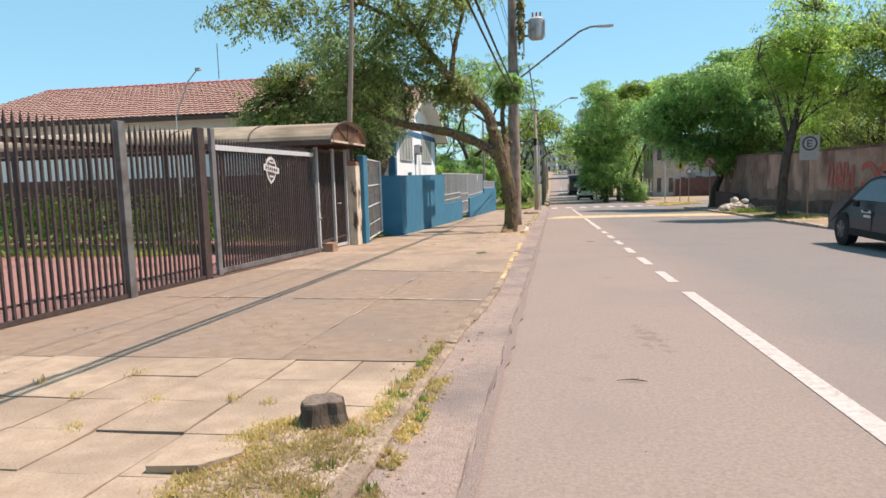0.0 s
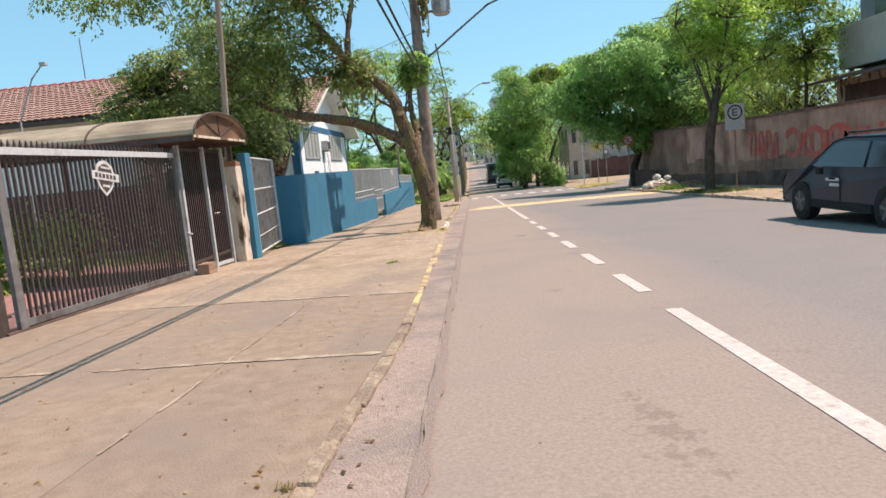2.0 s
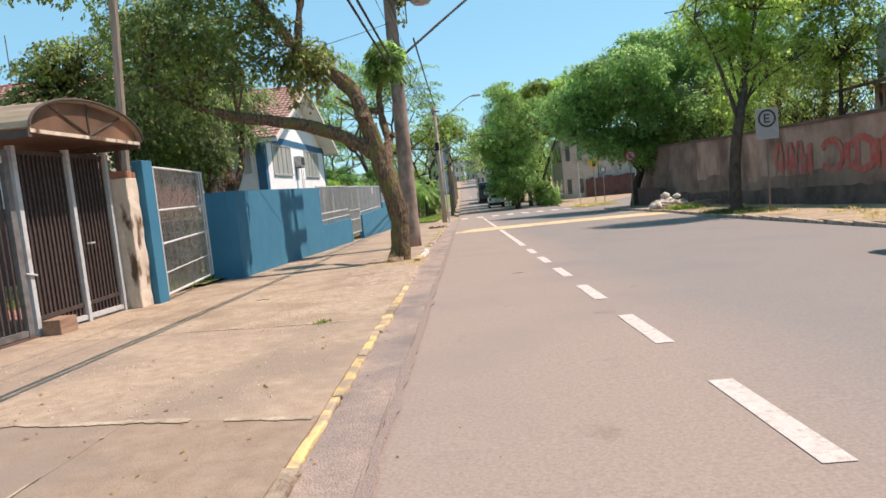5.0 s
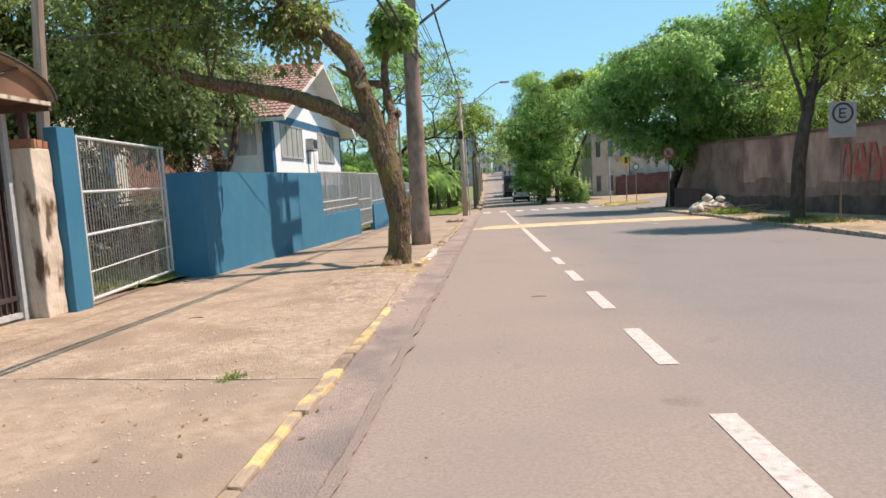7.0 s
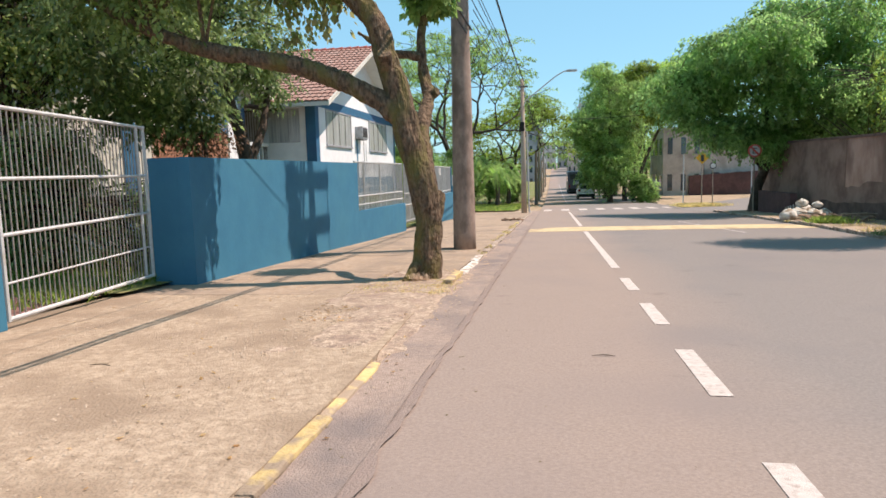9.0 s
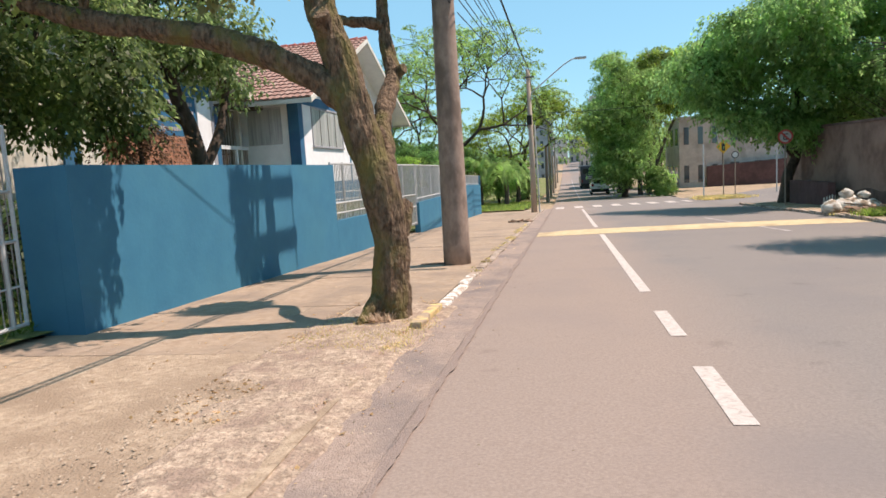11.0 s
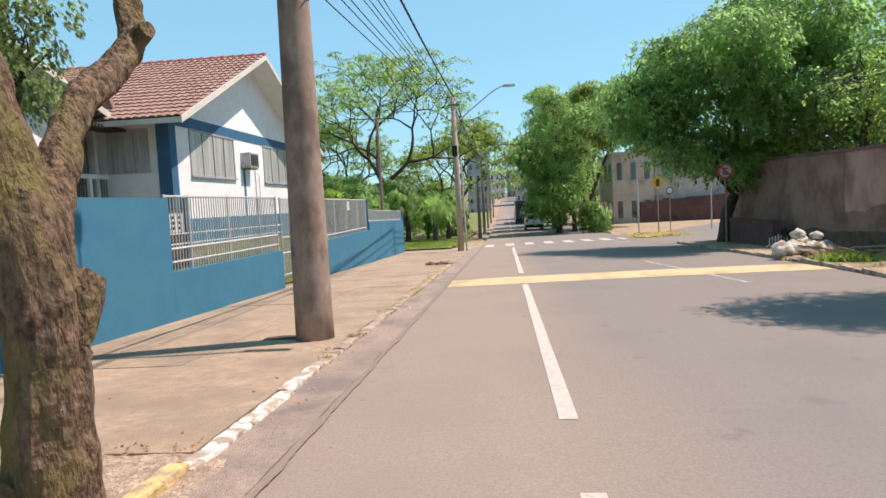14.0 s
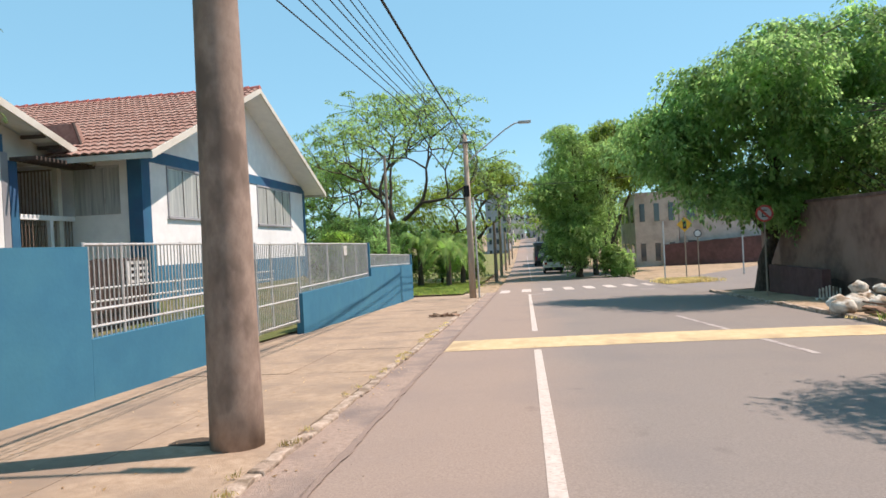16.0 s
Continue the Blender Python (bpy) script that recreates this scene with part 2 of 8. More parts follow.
M["hump"] = mat("hump_yellow_paint", (0.47, 0.355, 0.205), (0.57, 0.445, 0.27), 6, 0.85, bump=0.4, bump_scale=100, stain=(0.38, 0.28, 0.17), stain_scale=1.6, stain_at=(0.5, 0.72))
M["blue"] = mat("blue_wall_paint", (0.030, 0.150, 0.245), (0.038, 0.178, 0.275), 2, 0.75, bump=0.1, bump_scale=18, stain=(0.045, 0.185, 0.26), stain_scale=0.7, stain_at=(0.5, 0.8))
M["white"] = mat("white_wall_paint", (0.74, 0.74, 0.74), (0.82, 0.82, 0.81), 3, 0.8, bump=0.15, bump_scale=40, stain=(0.66, 0.65, 0.63), stain_scale=0.6, stain_at=(0.55, 0.8))
M["cream"] = mat("cream_wall_paint", (0.56, 0.53, 0.46), (0.64, 0.61, 0.54), 3, 0.85, bump=0.15, bump_scale=40, stain=(0.46, 0.42, 0.35), stain_scale=0.7)
M["dark_metal"] = mat("dark_painted_steel", (0.052, 0.037, 0.034), (0.088, 0.062, 0.055), 12, 0.55, bump=0.1, bump_scale=60, stain=(0.075, 0.048, 0.035), stain_scale=4, stain_at=(0.6, 0.75), vary=0.15)
M["steel_post"] = mat("grey_steel_post", (0.13, 0.125, 0.12), (0.19, 0.18, 0.175), 10, 0.55, bump=0.1, bump_scale=60, stain=(0.09, 0.07, 0.06), stain_scale=4, vary=0.1)
M["grey_rail"] = mat("light_grey_rail_paint", (0.42, 0.42, 0.42), (0.52, 0.52, 0.51), 14, 0.5, bump=0.08, stain=(0.30, 0.27, 0.24), stain_scale=4, stain_at=(0.6, 0.75), vary=0.1)
M["gate_bar"] = mat("dull_galvanised_bar", (0.22, 0.205, 0.19), (0.31, 0.29, 0.27), 14, 0.6, bump=0.08, stain=(0.16, 0.12, 0.09), stain_scale=5, vary=0.1)
M["white_rail"] = mat("white_rail_paint", (0.48, 0.48, 0.47), (0.58, 0.58, 0.57), 14, 0.5, bump=0.08, stain=(0.45, 0.40, 0.35), stain_scale=4, stain_at=(0.6, 0.75))
M["pole"] = mat("pole_concrete", (0.275, 0.198, 0.158), (0.37, 0.275, 0.222), 9, 0.92, bump=0.14, bump_scale=120, stain=(0.19, 0.138, 0.11), stain_scale=3.0, stain_at=(0.5, 0.66), stretch=(1.3, 1.3, 0.7))
M["wood_pole"] = mat("weathered_wood_pole", (0.25, 0.19, 0.145), (0.38, 0.30, 0.235), 20, 0.95, bump=0.5, bump_scale=40, stretch=(1, 1, 0.1), stain=(0.14, 0.10, 0.08))
M["base_brown"] = mat("stained_base_plaster", (0.20, 0.155, 0.115), (0.30, 0.24, 0.18), 6, 0.95, bump=0.4, bump_scale=40, stain=(0.13, 0.10, 0.075), stain_scale=1.5)
M["bank"] = mat("grass_and_soil_bank", (0.075, 0.085, 0.03), (0.17, 0.14, 0.075), 9, 1.0, bump=0.9, bump_scale=40, stain=(0.06, 0.085, 0.022), stain_scale=1.3, stain_at=(0.44, 0.6))
M["pale_wood"] = mat("sun_bleached_pole", (0.34, 0.265, 0.205), (0.46, 0.375, 0.30), 20, 0.95, bump=0.4, bump_scale=40, stretch=(1, 1, 0.1), stain=(0.24, 0.18, 0.14), stain_scale=2.0)
M["bark"] = mat("rough_bark", (0.056, 0.036, 0.024), (0.25, 0.165, 0.105), 22, 1.0, bump=1.0, bump_scale=34, stretch=(1, 1, 0.42), stain=(0.165, 0.138, 0.046), stain_scale=3.4, stain_at=(0.47, 0.66), depth=0.06)
M["dark_bark"] = mat("dark_bark", (0.05, 0.037, 0.028), (0.115, 0.085, 0.065), 14, 1.0, bump=0.9, bump_scale=25, stretch=(1, 1, 0.3))
M["old_cut"] = mat("weathered_cut_face", (0.13, 0.095, 0.075), (0.23, 0.175, 0.14), 14, 0.95, bump=0.6, bump_scale=50)
M["old_wall"] = mat("old_stained_plaster", (0.35, 0.20, 0.15), (0.47, 0.305, 0.238), 2.2, 0.95, bump=0.4, bump_scale=30, stain=(0.165, 0.095, 0.072), stain_scale=0.8, stain_at=(0.44, 0.66), stretch=(1, 1.0, 0.6))
M["pillar"] = mat("stained_pillar_plaster", (0.50, 0.41, 0.31), (0.68, 0.57, 0.46), 5, 0.95, bump=0.5, bump_scale=30, stain=(0.13, 0.085, 0.055), stain_scale=4.2, stain_at=(0.53, 0.62), stretch=(1, 1, 0.45))
# weathered lower plaster, and the far wall end with tree shade in its colour
M["dark_plaster"] = mat("shaded_and_weathered_plaster", (0.17, 0.098, 0.074), (0.265, 0.165, 0.128), 2.2, 0.95, bump=0.4, bump_scale=30, stain=(0.32, 0.205, 0.16), stain_scale=0.7, stain_at=(0.46, 0.66))
M["brick"] = mat("red_brick", (0.30, 0.13, 0.078), (0.40, 0.195, 0.12), 9, 0.9, bump=0.4, bump_scale=40, vary=0.18)
M["mortar"] = mat("mortar", (0.38, 0.27, 0.21), (0.46, 0.34, 0.27), 12, 0.95, bump=0.3)
M["tile"] = mat("clay_roof_tile", (0.225, 0.122, 0.096), (0.365, 0.222, 0.178), 7, 0.9, bump=0.4, bump_scale=40, stain=(0.34, 0.235, 0.195), stain_scale=2.6, stain_at=(0.52, 0.72), vary=0.12)
M["ridge"] = mat("red_ridge_tile", (0.36, 0.10, 0.08), (0.46, 0.15, 0.12), 6, 0.85, bump=0.3)
M["vault"] = mat("aged_fibreglass_sheet", (0.30, 0.235, 0.16), (0.43, 0.35, 0.25), 4, 0.7, bump=0.15, bump_scale=30, stain=(0.17, 0.125, 0.085), stain_scale=1.5, stain_at=(0.42, 0.66), stretch=(0.5, 1.6, 1))
M["vault_end"] = leaf_mat("translucent_end_sheet", (0.30, 0.20, 0.14), (0.30, 0.20, 0.14), (0.30, 0.20, 0.14))
M["glass"] = glass_mat("window_glass", (0.05, 0.065, 0.075))
M["car_glass"] = glass_mat("car_window_glass", (0.03, 0.034, 0.034), 0.08)
M["curtain"] = mat("pane_before_pale_curtain", (0.27, 0.29, 0.29), (0.52, 0.53, 0.51), 2.2, 0.16, bump=0.06, bump_scale=9, stretch=(5, 5, 0.25), spec=0.7)
M["black"] = mat("black_rubber", (0.012, 0.012, 0.012), (0.025, 0.024, 0.023), 20, 0.8, bump=0.2)
M["cable"] = mat("black_cable", (0.015, 0.015, 0.016), (0.03, 0.03, 0.03), 20, 0.6, bump=0)
M["grey_plastic"] = mat("grey_enamel", (0.40, 0.41, 0.42), (0.50, 0.50, 0.51), 10, 0.5, bump=0.05, stain=(0.30, 0.28, 0.26), stain_scale=5)
M["sign_white"] = mat("sign_sheet_white", (0.55, 0.54, 0.52), (0.66, 0.65, 0.63), 8, 0.5, bump=0.03, stain=(0.45, 0.42, 0.38), stain_scale=5)
M["sign_aged"] = mat("aged_sign_sheet", (0.33, 0.295, 0.28), (0.40, 0.365, 0.345), 8, 0.6, bump=0.03, stain=(0.34, 0.30, 0.28), stain_scale=6)
M["sign_black"] = mat("sign_black", (0.03, 0.03, 0.03), (0.05, 0.05, 0.05), 10, 0.5, bump=0)
M["sign_red"] = mat("sign_red", (0.42, 0.05, 0.04), (0.5, 0.07, 0.05), 10, 0.5, bump=0)
M["sign_yellow"] = mat("sign_yellow", (0.68, 0.34, 0.03), (0.76, 0.40, 0.05), 10, 0.5, bump=0)
M["graffiti"] = mat("red_spray_paint", (0.44, 0.085, 0.065), (0.54, 0.14, 0.11), 6, 0.85, bump=0.1, stain=(0.37, 0.19, 0.15), stain_scale=3.2, stain_at=(0.48, 0.66))
M["dark_base"] = mat("damp_dark_plaster", (0.085, 0.053, 0.043), (0.165, 0.105, 0.085), 3, 0.95, bump=0.4, bump_scale=30, stain=(0.22, 0.14, 0.12), stain_scale=0.8, stain_at=(0.5, 0.75))
M["sack"] = mat("white_woven_sack", (0.52, 0.48, 0.42), (0.72, 0.68, 0.61), 9, 0.85, bump=0.8, bump_scale=24, stain=(0.26, 0.19, 0.13), stain_scale=3.5, stain_at=(0.48, 0.62))
M["plank"] = mat("scrap_wood", (0.20, 0.12, 0.08), (0.34, 0.22, 0.15), 12, 0.95, bump=0.4, stretch=(1, 0.15, 1), vary=0.25)
M["car_blue"] = mat("dusty_dark_blue_car_paint", (0.016, 0.020, 0.036), (0.023, 0.028, 0.046), 3, 0.32, metal=0.2, bump=0.02, stain=(0.040, 0.037, 0.042), stain_scale=1.3, stain_at=(0.55, 0.85), spec=0.5)
M["car_white"] = mat("white_car_paint", (0.68, 0.68, 0.67), (0.74, 0.74, 0.73), 3, 0.25, bump=0.01, spec=0.5)
M["bus_paint"] = mat("dark_slate_bus_paint", (0.035, 0.042, 0.06), (0.05, 0.058, 0.08), 3, 0.35, bump=0.02, spec=0.5)
M["alloy"] = mat("wheel_alloy", (0.05, 0.05, 0.052), (0.09, 0.09, 0.092), 12, 0.5, metal=0.5, bump=0.02)
M["tail_red"] = mat("red_lamp_lens", (0.22, 0.015, 0.015), (0.30, 0.02, 0.02), 6, 0.2, bump=0, spec=0.5)
M["building_grey"] = mat("tower_render_grey", (0.30, 0.30, 0.32), (0.38, 0.38, 0.40), 1, 0.9, bump=0.1, stain=(0.24, 0.24, 0.26), stain_scale=0.3)
M["building_pale"] = mat("tower_render_pale", (0.50, 0.48, 0.46), (0.60, 0.58, 0.55), 1, 0.9, bump=0.1, stain=(0.42, 0.40, 0.38), stain_scale=0.3)
M["far_house"] = mat("pale_stained_plaster", (0.46, 0.375, 0.34), (0.57, 0.475, 0.43), 2, 0.9, bump=0.2, stain=(0.34, 0.27, 0.23), stain_scale=0.6)
M["maroon"] = mat("maroon_wall_paint", (0.10, 0.05, 0.047), (0.15, 0.075, 0.07), 3, 0.9, bump=0.2, stain=(0.08, 0.045, 0.04))
M["leaf_mid"] = leaf_mat("leaves_mid_green", (0.118, 0.19, 0.058), (0.15, 0.235, 0.072), (0.195, 0.285, 0.094), 0.6, 0.16, 0.58)
M["leaf_dark"] = leaf_mat("leaves_dark_green", (0.062, 0.10, 0.036), (0.102, 0.148, 0.052), (0.175, 0.225, 0.086), 0.5, 0.3, 0.52)
M["leaf_bright"] = leaf_mat("leaves_bright_green", (0.118, 0.205, 0.066), (0.152, 0.255, 0.086), (0.208, 0.315, 0.118), 0.6, 0.16, 0.58)
M["leaf_airy"] = leaf_mat("leaves_light_feathery", (0.15, 0.23, 0.055), (0.21, 0.30, 0.072), (0.29, 0.37, 0.10), 0.6, 0.18, 0.64)
M["leaf_yellow"] = leaf_mat("leaves_yellow_green", (0.085, 0.145, 0.022), (0.14, 0.20, 0.032), (0.20, 0.255, 0.048))
M["leaf_olive"] = leaf_mat("leaves_olive", (0.085, 0.12, 0.03), (0.145, 0.19, 0.048), (0.23, 0.265, 0.085), 0.45, 0.4, 0.5)
M["grass_green"] = leaf_mat("grass_green", (0.07, 0.12, 0.02), (0.12, 0.18, 0.035), (0.20, 0.23, 0.06))
M["grass_lime"] = leaf_mat("grass_sunlit_lime", (0.12, 0.16, 0.03), (0.20, 0.24, 0.05), (0.29, 0.30, 0.09))
M["leaf_red"] = leaf_mat("leaves_reddish_brown", (0.075, 0.045, 0.03), (0.12, 0.07, 0.045), (0.17, 0.10, 0.06))
M["weed"] = leaf_mat("dark_weeds", (0.04, 0.062, 0.018), (0.07, 0.095, 0.028), (0.12, 0.13, 0.05))
M["root_fibre"] = leaf_mat("pale_root_fibre", (0.20, 0.15, 0.11), (0.28, 0.21, 0.155), (0.34, 0.27, 0.2))
M["grass_dry"] = leaf_mat("grass_dry", (0.28, 0.21, 0.085), (0.40, 0.32, 0.15), (0.26, 0.24, 0.08))
M["litter"] = leaf_mat("dry_leaf_litter", (0.22, 0.13, 0.06), (0.34, 0.23, 0.11), (0.42, 0.33, 0.2))


# ---- mesh helpers ----
def link(name, bm, material, parent=None, label="", smooth=False):
    me = bpy.data.meshes.new(name)
    bm.to_mesh(me)
    bm.free()
    me.materials.append(material)
    if smooth:
        me.polygons.foreach_set("use_smooth", [True] * len(me.polygons))
    ob = new(name, me)
    if parent:
        ob.parent = parent
    if label:
        ob["label"] = label
    return ob


def part(name, bm, material, parent, label="", smooth=False):
    return link(name, bm, material, parent, label, smooth)


def thing(name, label, category, group="", at=None):
    e = new(name)
    e.empty_display_size = 0.1
    if at:
        e.location = at
    return tagged(e, label, category, group)


def box(bm, x0, x1, y0, y1, z0, z1, bevel=0.0, m=None):
    r = bmesh.ops.create_cube(bm, size=1)
    mt = Matrix.Translation(((x0 + x1) / 2, (y0 + y1) / 2, (z0 + z1) / 2)) @ Matrix.Diagonal((abs(x1 - x0), abs(y1 - y0), abs(z1 - z0), 1))
    bmesh.ops.transform(bm, matrix=(m @ mt) if m else mt, verts=r["verts"])
    if bevel:
        es = list({e for v in r["verts"] for e in v.link_edges})
        bmesh.ops.bevel(bm, geom=es, offset=bevel, segments=2, affect="EDGES", profile=0.6)
    return bm


def B(x0, x1, y0, y1, z0, z1, bevel=0.0, m=None):
    return box(bmesh.new(), x0, x1, y0, y1, z0, z1, bevel, m)


def prism(bm, pts, axis, a, b):
    """A polygon of 2D points pulled along an axis from a to b."""
    def place(p, v):
        return {"x": (v, p[0], p[1]), "y": (p[0], v, p[1]), "z": (p[0], p[1], v)}[axis]
    lo = [bm.verts.new(place(p, a)) for p in pts]
    hi = [bm.verts.new(place(p, b)) for p in pts]
    n = len(pts)
    for i in range(n):
        bm.faces.new((lo[i], lo[(i + 1) % n], hi[(i + 1) % n], hi[i]))
    bm.faces.new(lo[::-1])
    bm.faces.new(hi)
    bmesh.ops.recalc_face_normals(bm, faces=bm.faces)
    return bm


def tube(bm, pts, radii, n=10, lump=0.0, seed=0, caps=True):
    """A tapered tube along points, with uneven girth where lump > 0."""
    rings = []
    pts = [Vector(p) for p in pts]
    if isinstance(radii, (int, float)):
        radii = [radii] * len(pts)
    side = None
    for i, p in enumerate(pts):
        d = (pts[min(i + 1, len(pts) - 1)] - pts[max(i - 1, 0)]).normalized()
        if side is None:
            side = d.orthogonal().normalized()
        side = (side - d * side.dot(d)).normalized()
        up = d.cross(side)
        ring = []
        for k in range(n):
            a = 2 * math.pi * k / n
            way = math.cos(a) * side + math.sin(a) * up
            r = radii[i]
            if lump:
                r *= 1 + lump * noise.noise((p + way * 0.25) * 4.0 + Vector((seed, 0, 0))) + 0.5 * lump * noise.noise((p * 0.5 + way * 1.3) * 6.0)
            ring.append(bm.verts.new(p + way * r))
        rings.append(ring)
    for a, b in zip(rings, rings[1:]):
        for k in range(n):
            bm.faces.new((a[k], a[(k + 1) % n], b[(k + 1) % n], b[k]))
    if caps:
        bm.faces.new(rings[0][::-1])
        bm.faces.new(rings[-1])
    return bm


def smooth_path(pts, step=0.12):
    """Points along a smooth curve (Catmull-Rom) through (x, y, z, radius) rows."""
    out = []
    for i in range(len(pts) - 1):
        p0, p1, p2, p3 = (np.array(pts[max(0, min(len(pts) - 1, j))], float) for j in (i - 1, i, i + 1, i + 2))
        n = max(2, int(np.linalg.norm((p2 - p1)[:3]) / step))
        for k in range(n):
            t = k / n
            out.append(0.5 * ((2 * p1) + (p2 - p0) * t + (2 * p0 - 5 * p1 + 4 * p2 - p3) * t * t + (3 * p1 - p0 - 3 * p2 + p3) * t ** 3))
    out.append(np.array(pts[-1], float))
    return [Vector(p[:3]) for p in out], [float(p[3]) for p in out]


def limb(bm, pts, n=10, lump=0.12, seed=0, step=0.12):
    p, r = smooth_path(pts, step)
    return tube(bm, p, r, n, lump, seed)


def raw(name, verts, faces, material, parent=None, label="", smooth=False):
    me = bpy.data.meshes.new(name)
    me.from_pydata(verts, [], faces)
    me.materials.append(material)
    if smooth:
        me.polygons.foreach_set("use_smooth", [True] * len(me.polygons))
    ob = new(name, me)
    if parent:
        ob.parent = parent
    if label:
        ob["label"] = label
    return ob


def leaves(rng, centres, spread, per, size, flat=0.5, droop=0.0):
    """Verts and quads of leaf blades (kite shapes, folded) round many twig centres."""
    c = np.repeat(np.asarray(centres, float), per, axis=0)
    n = len(c)
    c = c + rng.normal(0, 1, (n, 3)) * np.asarray(spread) * 0.55
    d = rng.normal(0, 1, (n, 3))
    d[:, 2] = d[:, 2] * flat - droop
    d /= np.linalg.norm(d, axis=1)[:, None]
    s = np.cross(d, rng.normal(0, 1, (n, 3)) + np.array([0, 0, 2.6]))
    s /= np.linalg.norm(s, axis=1)[:, None] + 1e-9
    ln = size * rng.uniform(0.6, 1.35, (n, 1))
    w = ln * rng.uniform(0.28, 0.42, (n, 1))
    up = np.cross(s, d) * ln * 0.08
    v = np.stack([c, c + d * ln * 0.5 + s * w + up, c + d * ln, c + d * ln * 0.5 - s * w + up], 1).reshape(-1, 3)
    f = np.arange(n * 4).reshape(-1, 4)
    return v, f


def sprays(rng, centres, outs, radius, per, size, dome=0.45):
    """Leaves in drooping fans: each twig carries a domed disc of blades facing up and outwards."""
    k = len(centres)
    nrm = np.array([0, 0, 0.9]) + np.asarray(outs) * 0.6 + rng.normal(0, 0.28, (k, 3))
    nrm /= np.linalg.norm(nrm, axis=1)[:, None]
    u = np.cross(nrm, rng.normal(0, 1, (k, 3)))
    u /= np.linalg.norm(u, axis=1)[:, None]
    w = np.cross(nrm, u)
    R = radius * rng.uniform(0.6, 1.25, (k, 1))
    rep = lambda q: np.repeat(q, per, axis=0)
    C, N, U, W, R = rep(np.asarray(centres, float)), rep(nrm), rep(u), rep(w), rep(R)
    n = k * per
    r = np.sqrt(rng.uniform(0, 1, (n, 1)))
    a = rng.uniform(0, 2 * np.pi, (n, 1))
    a = a + 0.35 * np.sin(5 * a + rep(rng.uniform(0, 6, (k, 1))))
    rad = U * np.cos(a) + W * np.sin(a)
    c = C + rad * r * R - N * (r ** 2 * R * dome) + N * rng.normal(0, 0.10, (n, 1)) * R
    d = rad - N * (0.3 + 0.5 * r) + rng.normal(0, 0.35, (n, 3))
    d /= np.linalg.norm(d, axis=1)[:, None]
    s = np.cross(d, N + rng.normal(0, 0.38, (n, 3)))
    s /= np.linalg.norm(s, axis=1)[:, None] + 1e-9
    ln = size * rng.uniform(0.6, 1.35, (n, 1))
    wd = ln * rng.uniform(0.24, 0.36, (n, 1))
    v = np.stack([c, c + d * ln * 0.5 + s * wd, c + d * ln - np.array([0, 0, 0.15]) * ln, c + d * ln * 0.5 - s * wd], 1).reshape(-1, 3)
    return v, np.arange(n * 4).reshape(-1, 4)


def raw_np(name, v, f, material, parent=None, label=""):
    me = bpy.data.meshes.new(name)
    me.vertices.add(len(v))
    me.vertices.foreach_set("co", np.asarray(v, np.float32).ravel())
    me.loops.add(f.size)
    me.loops.foreach_set("vertex_index", f.ravel().astype(np.int32))
    me.polygons.add(len(f))
    me.polygons.foreach_set("loop_start", np.arange(0, f.size, f.shape[1], dtype=np.int32))
    me.update(calc_edges=True)
    me.materials.append(material)
    ob = new(name, me)
    if parent:
        ob.parent = parent
    if label:
        ob["label"] = label
    return ob


# ---- the lie of the land ----
def gz(y):
    """Height of the street along its length: falls towards a dip, then climbs far off."""
    if y < 45:
        return -0.033 * y
    if y < 90:
        t = y - 45
        return -1.485 - 0.033 * t + (0.025 / 90) * t * t
    if y < 160:
        t = y - 90
        return -2.4075 - 0.008 * t + (0.030 / 140) * t * t
    return -1.9175 + 0.022 * (y - 160)


def kerb_x(y):
    """The right-hand kerb."""
    pts = ((-40, 7.3), (18, 7.35), (25, 7.6), (32, 8.3), (40, 8.6), (47, 8.9))
    return float(np.interp(y, [p[0] for p in pts], [p[1] for p in pts]))


def strip(name, xs, ys, lift, material, label="", category="", kind="structure"):
    """A sheet over the street: columns xs (numbers or functions of y), rows ys, height lift(x, y) above the fall line."""
    v, f = [], []
    for y in ys:
        for x in xs:
            xx = x(y) if callable(x) else x
            v.append((xx, y, gz(y) + lift(xx, y)))
    n = len(xs)
    for j in range(len(ys) - 1):
        for i in range(n - 1):
            a = j * n + i
            f.append((a, a + 1, a + n + 1, a + n))
    ob = raw(name, v, f, material)
    return tagged(ob, label, category, kind=kind)


# ---- ground, road, pavement ----
YS = [-40, -20, -8] + [i * 1.0 for i in range(-4, 70)] + [70 + 4 * i for i in range(1, 24)] + [170, 185, 200, 230, 260, 300, 360, 450, 600]


def land(x, y):
    if x < -0.3:
        return -0.06
    if x < kerb_x(y) + 0.1 or 46 < y < 66 and x < 60:
        return -0.12
    return 0.06


strip("ground", [-400, -120, -40, -20, -12, -8, -4.6, -4.1, -0.5, -0.3, 2.0, 5.0, lambda y: kerb_x(y) + 0.05, lambda y: kerb_x(y) + 0.14, 9.6, 11.5, 14, 20, 30, 60, 120, 400], YS, land, M["soil"], "dry earth with sparse weeds beside the street", "ground")


def crown(x, y):
    return 0.018 * max(0.0, 1 - ((x - 4.0) / 4.2) ** 2)


